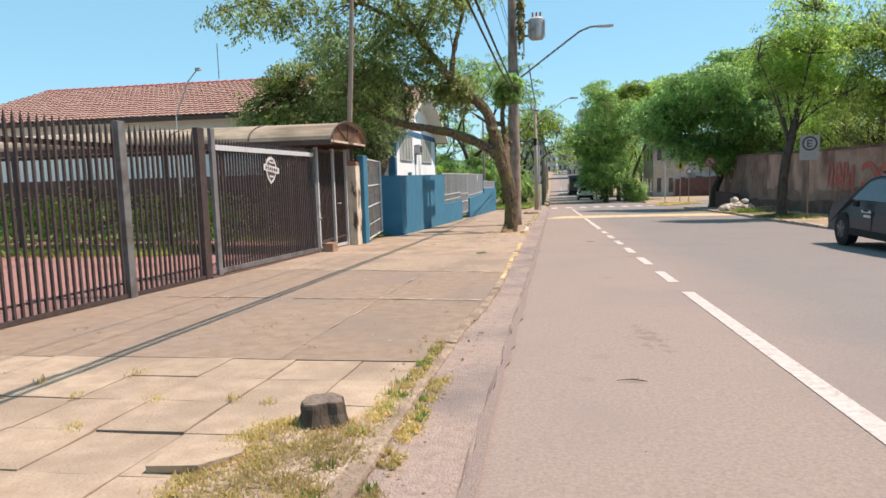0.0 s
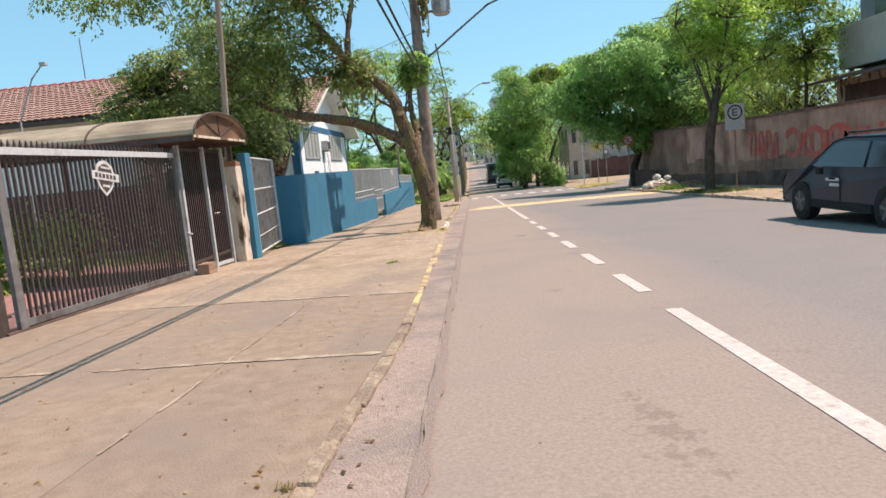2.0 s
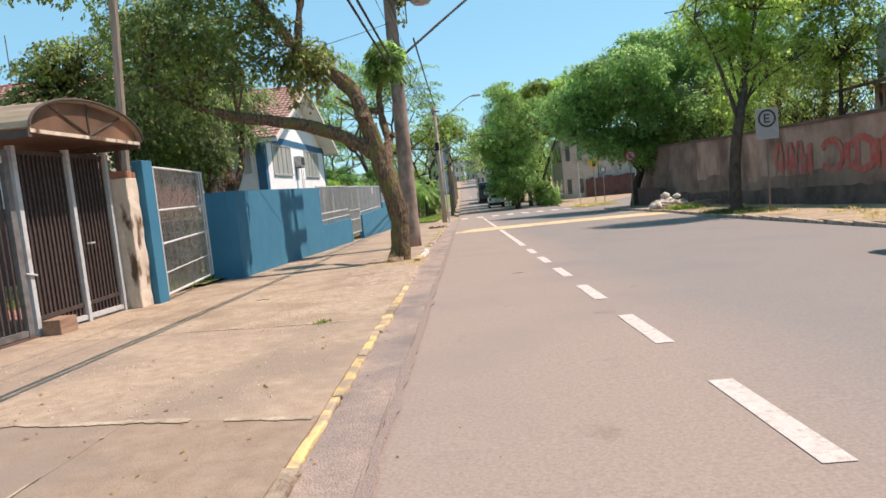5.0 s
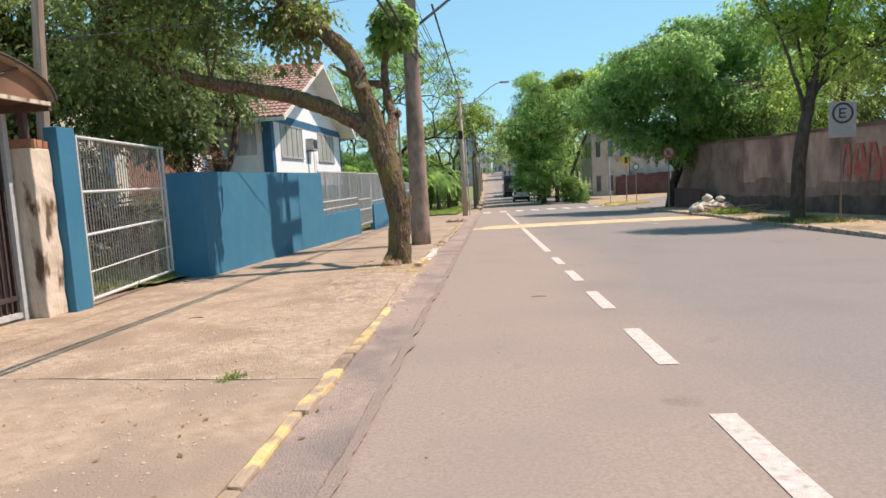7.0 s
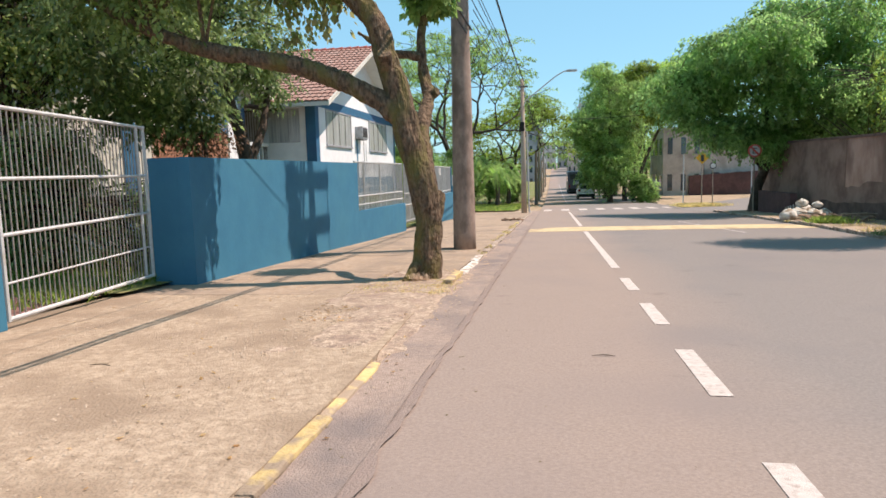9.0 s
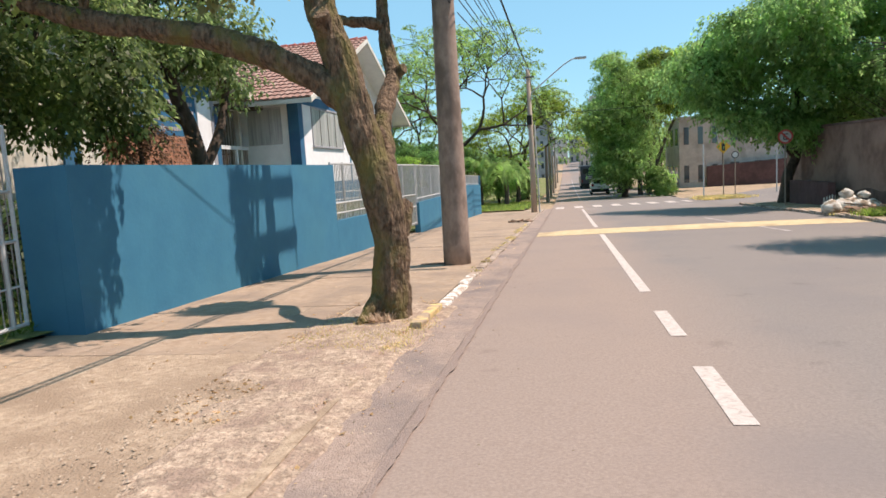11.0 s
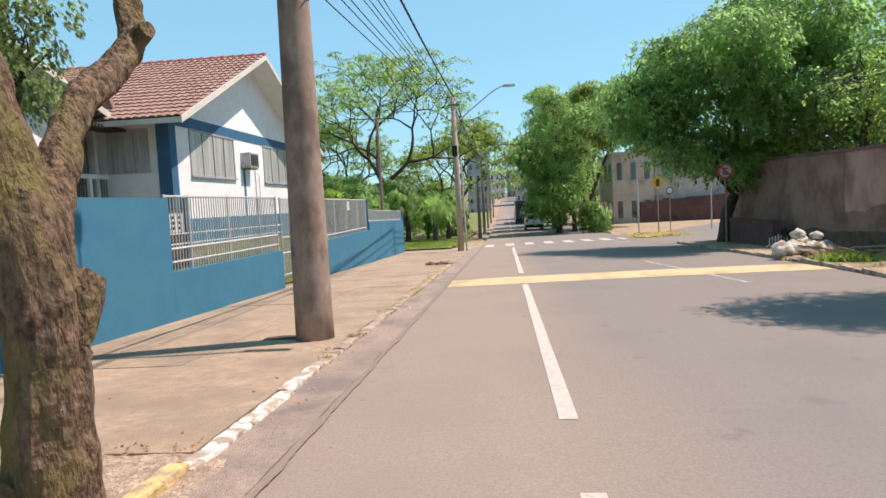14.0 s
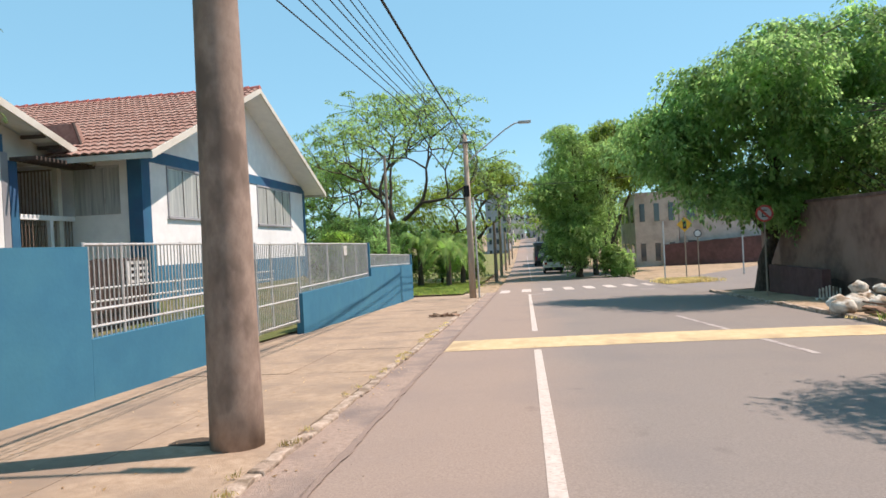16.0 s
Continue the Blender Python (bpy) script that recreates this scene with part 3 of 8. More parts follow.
strip("road", [-0.08, 0.3, 1.0, 1.8, 2.6, 3.6, 4.6, 5.6, 6.6, lambda y: kerb_x(y)], YS, crown, M["asphalt"], "sun-bleached asphalt carriageway with worn patches", "road")
EDGE = [(-20, -0.50), (2.0, -0.49), (4.0, -0.485), (5.0, -0.475), (6.2, -0.45), (7.2, -0.40), (8.0, -0.37), (10.0, -0.39), (13.0, -0.43), (15.0, -0.45), (18.4, -0.62), (80, -0.62)]


def edge_x(y):
    """Where the pavement's broken outer edge meets the kerb stones."""
    for (a, p), (b, q) in zip(EDGE, EDGE[1:]):
        if y <= b:
            return p + (q - p) * max(0.0, (y - a) / (b - a))
    return -0.62


strip("gutter", [lambda y: edge_x(y) + 0.05, lambda y: edge_x(y) * 0.4 - 0.08, lambda y: -0.045 + 0.015 * noise.noise((0.0, y * 0.9, 3.0))], [i * 0.5 for i in range(-20, 108)], lambda x, y: 0.006 + (0.006 if x > -0.2 else 0.0), M["gutter"], "pinkish worn concrete gutter strip along the kerb", "gutter")
seam = []
for i in range(-100, 550):
    y0 = i * 0.1
    w = 0.0005 + 0.012 * max(0.0, noise.noise((1.0, y0 * 1.7, 0.0)) + 0.12)
    xx = -0.057 + 0.015 * noise.noise((0.0, y0 * 0.9, 3.0)) + 0.010 * noise.noise((0.0, y0 * 3, 7.0))
    seam += [(xx - w, y0, gz(y0) + 0.017), (xx + w, y0, gz(y0) + 0.017)]
tagged(raw("gutter_seam", seam, [(2 * k, 2 * k + 1, 2 * k + 3, 2 * k + 2) for k in range(len(seam) // 2 - 1)], M["seam"]), "dark ragged seam between asphalt and gutter", "seam", kind="structure")
dirt = []
for i in range(-250, 1375):
    y0 = i * 0.04
    w = 0.035 + 0.028 * noise.noise((2.0, y0 * 0.8, 0.0)) + 0.025 * noise.noise((2.0, y0 * 3, 4.0)) + 0.008 * noise.noise((2.0, y0 * 14, 4.0))
    xx = -0.03 + 0.015 * noise.noise((0.0, y0 * 0.9, 3.0)) + 0.012 * noise.noise((0.0, y0 * 3.5, 7.0))
    dirt += [(xx - 0.5 * w, y0, gz(y0) + 0.0155), (xx + w, y0, gz(y0) + 0.0155)]
tagged(raw("edge_dirt", dirt, [(2 * k, 2 * k + 1, 2 * k + 3, 2 * k + 2) for k in range(len(dirt) // 2 - 1)], M["seam_soft"]), "dark dirt caught along the asphalt's edge", "dirt", kind="structure")
# side street climbing to the right beyond the junction
v, f = [], []
for i in range(16):
    x = 8.3 + i * 3.2
    for w in (46.4, 50, 55, 61):
        yy = w + max(0.0, x - 10) * 0.75
        v.append((x, yy, gz(w) + 0.012 + max(0.0, x - 11) * 0.055))
for i in range(15):
    for j in range(3):
        a = i * 4 + j
        f.append((a, a + 4, a + 5, a + 1))
tagged(raw("side_road", v, f, M["asphalt"]), "grey asphalt side street climbing from the junction", "road", kind="structure")


def flat_mark(name, pts, material, label, category, lift=0.004):
    """A thin painted shape lying on the road; pts in plan, cut into short lengths so that it follows the fall."""
    (xa, ya), (xb, yb), (xc, yc), (xd, yd) = pts
    n = max(2, int(max(abs(yc - yb), abs(xb - xa)) / 0.6))
    vv, ff = [], []
    for k in range(n + 1):
        t = k / n
        for (px, py), (qx, qy) in (((xa, ya), (xd, yd)), ((xb, yb), (xc, yc))):
            x, y = px + (qx - px) * t, py + (qy - py) * t
            vv.append((x, y, gz(y) + crown(x, y) + lift))
    for k in range(n):
        ff.append((2 * k, 2 * k + 1, 2 * k + 3, 2 * k + 2))
    return tagged(raw(name, vv, ff, material), label, category, kind="structure")


LX, LW = 1.60, 0.125
flat_mark("lane_line", ((LX + 0.03, -20), (LX + 0.03 + LW, -20), (LX + LW, 8.02), (LX, 8.02)), M["line"], "solid white lane line, chipped and dusty", "road marking")
for i in range(6):
    far = 9.88 + 1.985 * i
    tagged(flat_mark("lane_dash", ((LX, far - 1.08), (LX + LW, far - 1.08), (LX + LW, far), (LX, far)), M["line"], "short white lane dash, worn paint", "road marking"), group="lane dashes")
flat_mark("lane_line", ((LX, 20.98), (LX + LW, 20.98), (LX + LW, 30.3), (LX, 30.3)), M["line"], "solid white lane line before the hump", "road marking")
flat_mark("lane_line", ((LX, 33.4), (LX + LW, 33.4), (LX + LW, 50.0), (LX, 50.0)), M["line"], "solid white lane line before the crossing", "road marking")
flat_mark("stop_line", ((LX, 49.7), (7.6, 51.0), (7.6, 51.3), (LX, 50.0)), M["faint_line"], "faded white stop line", "road marking")
flat_mark("edge_line", ((5.6, 29.0), (5.72, 29.0), (5.3, 36), (5.18, 36)), M["faint_line"], "faint white parking line", "road marking")
for i in range(8):
    x = 0.15 + 1.12 * i
    tagged(flat_mark("crossing_bar", ((x, 52.2 + 0.35 * i), (x + 0.5, 52.2 + 0.35 * i), (x + 0.5, 55.2 + 0.35 * i), (x, 55.2 + 0.35 * i)), M["line"], "white zebra crossing bar", "road marking"), group="zebra crossing bars")
# far part of the street: faint continuing centre line
flat_mark("lane_line", ((LX + 0.3, 68), (LX + 0.42, 68), (LX + 0.42, 150), (LX + 0.3, 150)), M["faint_line"], "faded white lane line far down the street", "road marking")

# speed hump
v, f = [], []
HN, HM = 24, 9
for i in range(HN + 1):
    x = 0.02 + (kerb_x(32) - 0.1) * i / HN
    for j in range(HM):
        t = j / (HM - 1)
        y = 30.42 + 1.55 * t + 0.14 * (x - 0.1) * 0.6
        rag = 0.05 * noise.noise((x * 2.0, j * 0.7, 5.0)) if j in (0, HM - 1) else 0.0
        v.append((x, y + rag, gz(y) + crown(x, y) + 0.005 + 0.075 * math.sin(math.pi * t) ** 1.3 * min(1.0, i / 1.5, (HN - i) / 1.5)))
for i in range(HN):
    for j in range(HM - 1):
        a = i * HM + j
        f.append((a, a + HM, a + HM + 1, a + 1))
tagged(raw("speed_hump", v, f, M["hump"], smooth=True), "worn yellow painted speed hump across the road", "speed hump", kind="structure")


# ---- kerbs ----
def side_lift(x):
    """The pavement falls a little from the kerb to the walls."""
    return 0.035 - 0.006 * (-0.5 - x)


kerb = tagged(new("kerb"), "low kerb, yellow and whitewashed stretches", "kerb", kind="structure")
y = -6.0
rng = random.Random(4)
while y < 52:
    ln = rng.uniform(0.85, 1.05)
    if 14.9 < y < 18.8:
        y = 19.08
        continue
    if y < 14.95 < y + ln + 0.5:
        ln = 15.3 - y
    k = "kerb_yellow" if 8.6 < y < 15.0 or 18.8 < y < 19.9 else "kerb_white" if 19.9 < y < 22.4 else "crumble" if y < 8.6 else "kerb"
    if y < 12.8 < y + ln + 0.3:
        ln = 12.85 - y
    elif 12.8 < y < 12.9:
        k, ln = "crumble", 0.42
    h = 0.036 if y < 8.6 else 0.03 if y < 17 else 0.095 if y < 19.9 else 0.045
    x0 = edge_x(y) + (rng.uniform(-0.04, -0.02) if y < 15 else rng.uniform(-0.012, 0.012))
    bm = bmesh.new()
    m = Matrix.Translation((0, y, gz(y))) @ Matrix.Rotation(-0.033, 4, "X")
    box(bm, x0, x0 + (0.13 if y > 17 else 0.09) + rng.uniform(-0.01, 0.02), 0.003, ln - 0.003, -0.1, h + rng.uniform(-0.012, 0.006), 0.018, m)
    wear = 0.014 if y < 15 or k == "kerb_white" else 0.026
    bmesh.ops.subdivide_edges(bm, edges=[q for q in bm.edges if abs(q.verts[0].co.y - q.verts[1].co.y) > 0.5], cuts=7)
    for vv in bm.verts:
        vv.co.x += edge_x(vv.co.y) - edge_x(y)
        vv.co += Vector((noise.noise(vv.co * 7), 0, min(0.2, noise.noise(vv.co * 8 + Vector((3, 0, 0)))))) * wear
    link("kerb_stone", bm, M[k], kerb)
    y += ln
kerb2 = tagged(new("far_kerb"), "low weathered kerb on the opposite side", "kerb", kind="structure")
y = -6.0
while y < 46:
    ln = rng.uniform(0.95, 1.1)
    a, b = kerb_x(y), kerb_x(y + ln)
    bm = bmesh.new()
    prism(bm, [(a, y + 0.006), (a + 0.13, y + 0.006), (b + 0.13, y + ln - 0.006), (b, y + ln - 0.006)], "z", gz(y) - 0.12, gz(y + ln / 2) + 0.09 + rng.uniform(-0.02, 0.01))
    link("kerb_stone", bm, M["kerb"], kerb2)
    y += ln

# ---- left pavement: bed, flags, concrete bays ----
strip("pavement_bed", [-4.62, -2.4, -0.47], [i * 1.0 for i in range(-8, 6)], lambda x, y: side_lift(x) - 0.028, M["joint"], "dark soil showing in pavement joints", "pavement")
strip("pavement_bed", [-4.55, -2.4, lambda y: edge_x(y) - 0.03], [5 + i * 0.98 for i in range(0, 50)], lambda x, y: side_lift(x) - 0.014, M["light_joint"], "pale mortar showing in pavement joints", "pavement")
pavement = tagged(new("pavement"), "worn concrete pavement of cast bays and square flags", "pavement", kind="structure")


def bay(x0, x1, y0, y1, material, name="slab", dz=0.0, tilt=0.0, seed=0, skew=(0.0, 0.0)):
    """A cast slab with slightly uneven, broken edges; skew: how its two ends slant across the pavement."""
    nx, ny = max(2, int((x1 - x0) / 0.45)), max(2, int((y1 - y0) / 0.45))
    vv, ff = [], []
    for j in range(ny + 1):
        for i in range(nx + 1):
            x, yy = x0 + (x1 - x0) * i / nx, y0 + (y1 - y0) * j / ny
            yy -= (x + 1.55) * (skew[0] + (skew[1] - skew[0]) * j / ny)
            edge = i in (0, nx) or j in (0, ny)
            if i == nx and x1 > -0.7:
                x = edge_x(yy) - 0.008
            if edge:
                x += 0.012 * noise.noise((x * 3, yy * 3, seed))
                yy += 0.014 * noise.noise((x * 3, yy * 3, seed + 9.0))
            vv.append((x, yy, gz(yy) + side_lift(x) + dz + tilt * (i / nx - 0.5) + 0.006 * noise.noise((x * 1.1, yy * 1.1, 2.0)) - (0.002 if edge else 0)))
    n = nx + 1
    for j in range(ny):
        for i in range(nx):
            a = j * n + i
            ff.append((a, a + 1, a + n + 1, a + n))
    rim = [i for i in range(n)] + [j * n + nx for j in range(1, ny + 1)] + [ny * n + i for i in range(nx - 1, -1, -1)] + [j * n for j in range(ny - 1, 0, -1)]
    base = len(vv)
    for r in rim:
        vv.append((vv[r][0], vv[r][1], vv[r][2] - 0.06))
    for k in range(len(rim)):
        ff.append((rim[k], base + k, base + (k + 1) % len(rim), rim[(k + 1) % len(rim)]))
    return raw(name, vv, ff, material, pavement)


rng = random.Random(11)
# square flags near the stump
FS = 0.445
for i in range(-6, 4):
    for j in range(-8, 9):
        x0, y0 = -2.25 + i * FS, 3.098 + j * FS - 0.06 * (i * FS) * 0.16
        if x0 < -4.75 and y0 > 5 or y0 + FS > 4.93 or x0 > -1.3 and 2.4 < y0 < 3.5 or x0 + FS > -0.45:
            continue
        bay(x0 + 0.004, x0 + FS - 0.004, y0 + 0.004, y0 + FS - 0.004, M["flag"], "flag", rng.uniform(-0.005, 0.004), rng.uniform(-0.007, 0.007), i * 13 + j)
# a lifted, broken flag beside the grass
bm = bmesh.new()
top = [(-1.26, 3.12, 0.026), (-1.05, 3.13, 0.034), (-0.95, 3.29, 0.024), (-1.02, 3.52, 0.004), (-1.34, 3.52, 0.002)]
up = [bm.verts.new((x, y, gz(y) + side_lift(x) + h)) for x, y, h in top]
lo = [bm.verts.new((x, y + 0.004, gz(y) + side_lift(x) + h - 0.03)) for x, y, h in top]
bm.faces.new(up)
bm.faces.new(lo[::-1])
for k in range(5):
    bm.faces.new((up[k], lo[k], lo[(k + 1) % 5], up[(k + 1) % 5]))
link("flag", bm, M["flag"], pavement)
# cast bays further on
rows = [(4.885, 7.399, "dark_slab", 0, 0.08), (7.401, 9.939, "dark_slab", 0.08, 0.18), (9.941, 12.737, "slab", 0.18, 0.13), (12.743, 18.2, "rough_slab", 0.13, 0), (18.208, 20.4, "slab", 0, 0),
        (20.41, 23.0, "slab", 0, 0), (23.01, 25.6, "slab", 0, 0), (25.61, 28.3, "slab", 0, 0), (28.315, 31.0, "slab", 0, 0), (31.015, 34.0, "slab", 0, 0), (34.02, 37.5, "slab", 0, 0), (37.52, 41.5, "slab", 0, 0), (41.52, 46.0, "slab", 0, 0), (46.02, 51.5, "slab", 0, 0)]
for n, (a, b, k, sa, sb) in enumerate(rows):
    cuts = [-4.50, -1.48, -0.63] if a < 9 else [-4.50, -0.63] if a < 18 else [-4.50, -2.05, -0.63] if n % 2 == 0 else [-4.50, -2.2, -0.63]
    for x0, x1 in zip(cuts, cuts[1:]):
        if 19 < b < 21 and x1 > -1:
            x1 = -1.55
        bay(x0 + 0.002, x1 - 0.002, a, b, M[k], "slab", rng.uniform(-0.003, 0.003) if a > 18 else 0.0, 0.0, n * 3.1 if a > 18 else 0.0, (sa, sb))

# pale mortar smeared over the first joints, broken in places
def smear(along, at, lo, hi, w, seed, skew=0.0):
    vv, ff = [], []
    n = int((hi - lo) / 0.025)
    for k in range(n + 1):
        s = lo + (hi - lo) * k / n
        ww = w * max(0.08, 0.5 + 0.9 * abs(noise.noise((s * 1.3, seed, 0.0))) + 0.5 * noise.noise((s * 9, seed, 2.0)) + 0.35 * noise.noise((s * 31, seed, 4.0)))
        c = at + 0.015 * noise.noise((s * 2.0, seed, 5.0))
        for q in (c - ww, c + ww):
            x, yy = (s, q - (s + 1.55) * skew) if along == "x" else (q, s)
            vv.append((x, yy, gz(yy) + side_lift(x) + 0.0035 + 0.006 * noise.noise((x * 1.1, yy * 1.1, 2.0))))
    for k in range(n):
        if noise.noise((k * 0.045, seed, 8.0)) > (0.0 if along == "y" else 0.4):
            continue
        ff.append((2 * k, 2 * k + 1, 2 * k + 3, 2 * k + 2))
    tagged(raw("mortar_joint", vv, ff, M["smear"]), "pale mortar smeared along a pavement joint", "joint", kind="structure")


smear("x", 7.40, -4.0, -0.42, 0.05, 1.0, 0.08)
smear("x", 9.94, -3.5, -0.42, 0.045, 2.0, 0.18)
smear("x", 12.74, -2.4, -0.8, 0.014, 3.0, 0.13)
smear("y", -1.48, 5.3, 9.7, 0.017, 4.0)
# flat dark patch in shadow colour on the pavement beside the thick pole
tagged(raw("pole_shadow_patch", [(x, yy, gz(yy) + side_lift(x) + 0.009) for x, yy in ((-1.72, 24.42), (-1.5, 24.40), (-1.25, 24.38), (-1.22, 24.5), (-1.32, 24.63), (-1.52, 24.66), (-1.70, 24.57))], [(0, 1, 2, 3, 4, 5, 6)], M["shadow_patch"]), "dark patch painted as shadow beside the pole", "soil", kind="structure")

# yard and lawns behind the walls
strip("yard", [-30, -12, -4.56], [i * 1.0 for i in range(-8, 19)], lambda x, y: 0.03, M["pavers"], "red-brown paved yard behind the fence", "yard")
strip("lawn", [-30, -12, -4.3], [i * 1.0 for i in range(18, 52)], lambda x, y: 0.06, M["lawn"], "patchy lawn behind the blue wall", "lawn")
def bank(x, y):
    k = min(1.0, max(0.0, (-4.9 - x) / 2.79)) * min(1.0, max(0.0, (y - 25.0) / 3.0))
    return 0.065 + k * (-0.195 - gz(y)) + 0.04 * noise.noise((x, y, 5.0)) * (k < 0.95)


strip("garden_bank", [-9.55, -7.69, -7.2, -6.7, -6.2, -5.7, -5.2, -4.9], [25.0 + 0.6 * i for i in range(35)], bank, M["bank"], "patchy grass and soil bank rising to the white house", "bank")
strip("park_lawn", [-90, -40, -16, -4.3, -1.6], [51.5 + i * 4 for i in range(30)], lambda x, y: 0.10, M["lawn"], "green park lawn beyond the blue wall", "lawn")
strip("verge", [lambda y: kerb_x(y) + 0.13, 9.2, 10.85], [i * 1.0 for i in range(-8, 47)], lambda x, y: 0.085 + 0.03 * noise.noise((x, y * 0.6, 0)), M["soil"], "dry dirt verge with weeds along the old wall", "verge")
strip("junction_verge", [8.9, 9.6, 10.6, 12.0], [54.5, 55, 56, 57, 58, 59, 60], lambda x, y: 0.05, M["lawn"], "small weedy island at the junction", "verge")


# ---- blue front wall ----
WX = -3.95


def wall_run(name, y0, y1, tops, material, label, x0=WX - 0.18, x1=WX):
    bm = bmesh.new()
    prism(bm, [(y0, gz(y0) - 0.1), (y1, gz(y1) - 0.1), (y1, tops[1]), (y0, tops[0])], "x", x0, x1)
    return tagged(link(name, bm, material), label, "wall", kind="structure")


wall_run("wall_front_1", 19.07, 26.6, (1.08, 1.09), M["blue"], "tall blue painted masonry wall along the pavement")
bm = prism(bmesh.new(), [(-4.55, 19.07), (-4.132, 19.07), (-4.132, 19.3), (-4.55, 19.3)], "z", gz(19) - 0.1, 1.078)
tagged(link("wall_return", bm, M["blue"]), "short blue wall return beside the gate", "wall", kind="structure")
wall_run("wall_front_2", 26.602, 31.75, (-0.09, -0.13), M["blue"], "low blue wall carrying a pale railing")
wall_run("wall_front_3", 34.5, 41.85, (-0.13, -0.10), M["blue"], "low blue wall beyond the small gate")
wall_run("wall_front_4", 41.852, 50.4, (0.2, 0.02), M["blue"], "stepped blue wall at the plot's end")


def railing(name, y0, y1, z0a, z0b, z1a, z1b, material, label, gap=0.098, x=WX - 0.09, mids=(0.12, 0.3), cat="railing"):
    """Upright bars between rails; z0 and z1 are the lower and upper edge at both ends."""
    e = thing(name, label, cat)
    def zl(t):
        return z0a + (z0b - z0a) * t
    def zh(t):
        return z1a + (z1b - z1a) * t
    for t in (*mids, 1.0):
        p = (x, y0, zl(0) + (zh(0) - zl(0)) * t), (x, y1, zl(1) + (zh(1) - zl(1)) * t)
        part("rail", tube(bmesh.new(), p, 0.02, 6), material, e)
    n = int((y1 - y0) / gap)
    for k in range(n + 1):
        t = k / n
        yy = y0 + (y1 - y0) * t
        big = k in (0, n) or k % 16 == 8
        r = 0.022 if big else 0.0105
        part("post" if big else "bar", tube(bmesh.new(), ((x, yy, zl(t) - 0.02), (x, yy, zh(t) + (0.03 if big else 0.0))), r, 6 if big else 5), material, e)
    return e


railing("railing", 26.63, 31.7, -0.09, -0.13, 1.12, 1.12, M["grey_rail"], "light grey steel railing on the low blue wall")
railing("gate", 31.98, 34.42, -0.78, -0.82, 1.10, 1.10, M["grey_rail"], "closed light grey barred pedestrian gate", mids=(0.02, 0.3, 0.5), cat="gate")
railing("railing", 34.6, 41.7, -0.12, -0.1, 1.10, 1.07, M["grey_rail"], "light grey steel railing with a small white notice", mids=(0.1,))
railing("railing", 42.0, 50.2, 0.2, 0.03, 0.68, 0.5, M["grey_rail"], "low grey railing on the stepped blue wall", mids=(0.1,))
e = thing("gate_post", "dark blue steel post at the wall's step", "post")
part("shaft", B(WX - 0.14, WX - 0.04, 41.86, 41.95, -0.2, 1.1, 0.008), M["blue"], e)
e = thing("gate_post", "dark blue steel post at the wall's far end", "post")
part("shaft", B(WX - 0.14, WX - 0.02, 50.42, 50.54, gz(50.4), 0.52, 0.008), M["blue"], e)
e = thing("notice", "small white notice tied to the railing", "sign")
part("sheet", B(WX - 0.062, WX - 0.056, 38.6, 38.95, 0.72, 1.02), M["sign_white"], e)

# ---- dark picket fence and gates ----
FX = -4.40
BASE = 0.015


def picket_run(e, y0, y1, ztop, tip, gap=0.125, x=FX, bottom=None, w=0.0125, mat_key="dark_metal"):
    n = int((y1 - y0) / gap)
    for k in range(n + 1):
        yy = y0 + (y1 - y0) * k / n
        zb = (gz(yy) + BASE + 0.03) if bottom is None else bottom
        bm = B(x - w, x + w, yy - w, yy + w, zb, ztop - tip)
        if tip:
            top = [vv for vv in bm.verts if vv.co.z > ztop - tip - 0.001]
            r = bmesh.ops.extrude_face_region(bm, geom=[ff for ff in bm.faces if all(vv in top for vv in ff.verts)])
            nv = [g for g in r["geom"] if isinstance(g, bmesh.types.BMVert)]
            for vv in nv:
                vv.co = Vector((x, yy, ztop)) + (vv.co - Vector((x, yy, ztop - tip))) * 0.12
        part("picket", bm, M[mat_key], e)


fence = thing("picket_fence", "tall dark brown steel picket fence with pointed tips", "fence")
picket_run(fence, -0.6, 7.42, 1.71, 0.10, 0.094)
picket_run(fence, 7.62, 9.12, 1.71, 0.10, 0.094)
for z in (1.45,):
    part("rail", B(FX - 0.045, FX - 0.018, -0.6, 9.4, z - 0.025, z + 0.025), M["dark_metal"], fence)
part("bottom_rail", prism(bmesh.new(), [(-0.6, gz(-0.6) + BASE), (9.4, gz(9.4) + BASE), (9.4, gz(9.4) + BASE + 0.05), (-0.6, gz(-0.6) + BASE + 0.05)], "x", FX - 0.02, FX + 0.02), M["dark_metal"], fence)
part("low_rail", prism(bmesh.new(), [(-0.6, gz(-0.6) + 0.17), (9.4, gz(9.4) + 0.17), (9.4, gz(9.4) + 0.19), (-0.6, gz(-0.6) + 0.19)], "x", FX - 0.035, FX - 0.018), M["dark_metal"], fence)
for yy, k in ((0.5, 0.055), (7.52, 0.06)):
    part("post", B(FX - 0.03, FX + 0.05, yy - k, yy + k, gz(yy) - 0.02, 1.72, 0.008), M["steel_post"], fence)
for yy, k in ((9.2, 0.085),):
    part("post", B(FX - 0.05, FX + 0.03, yy - k, yy + k, gz(yy) - 0.02, 1.76, 0.008), M["dark_metal"], fence)

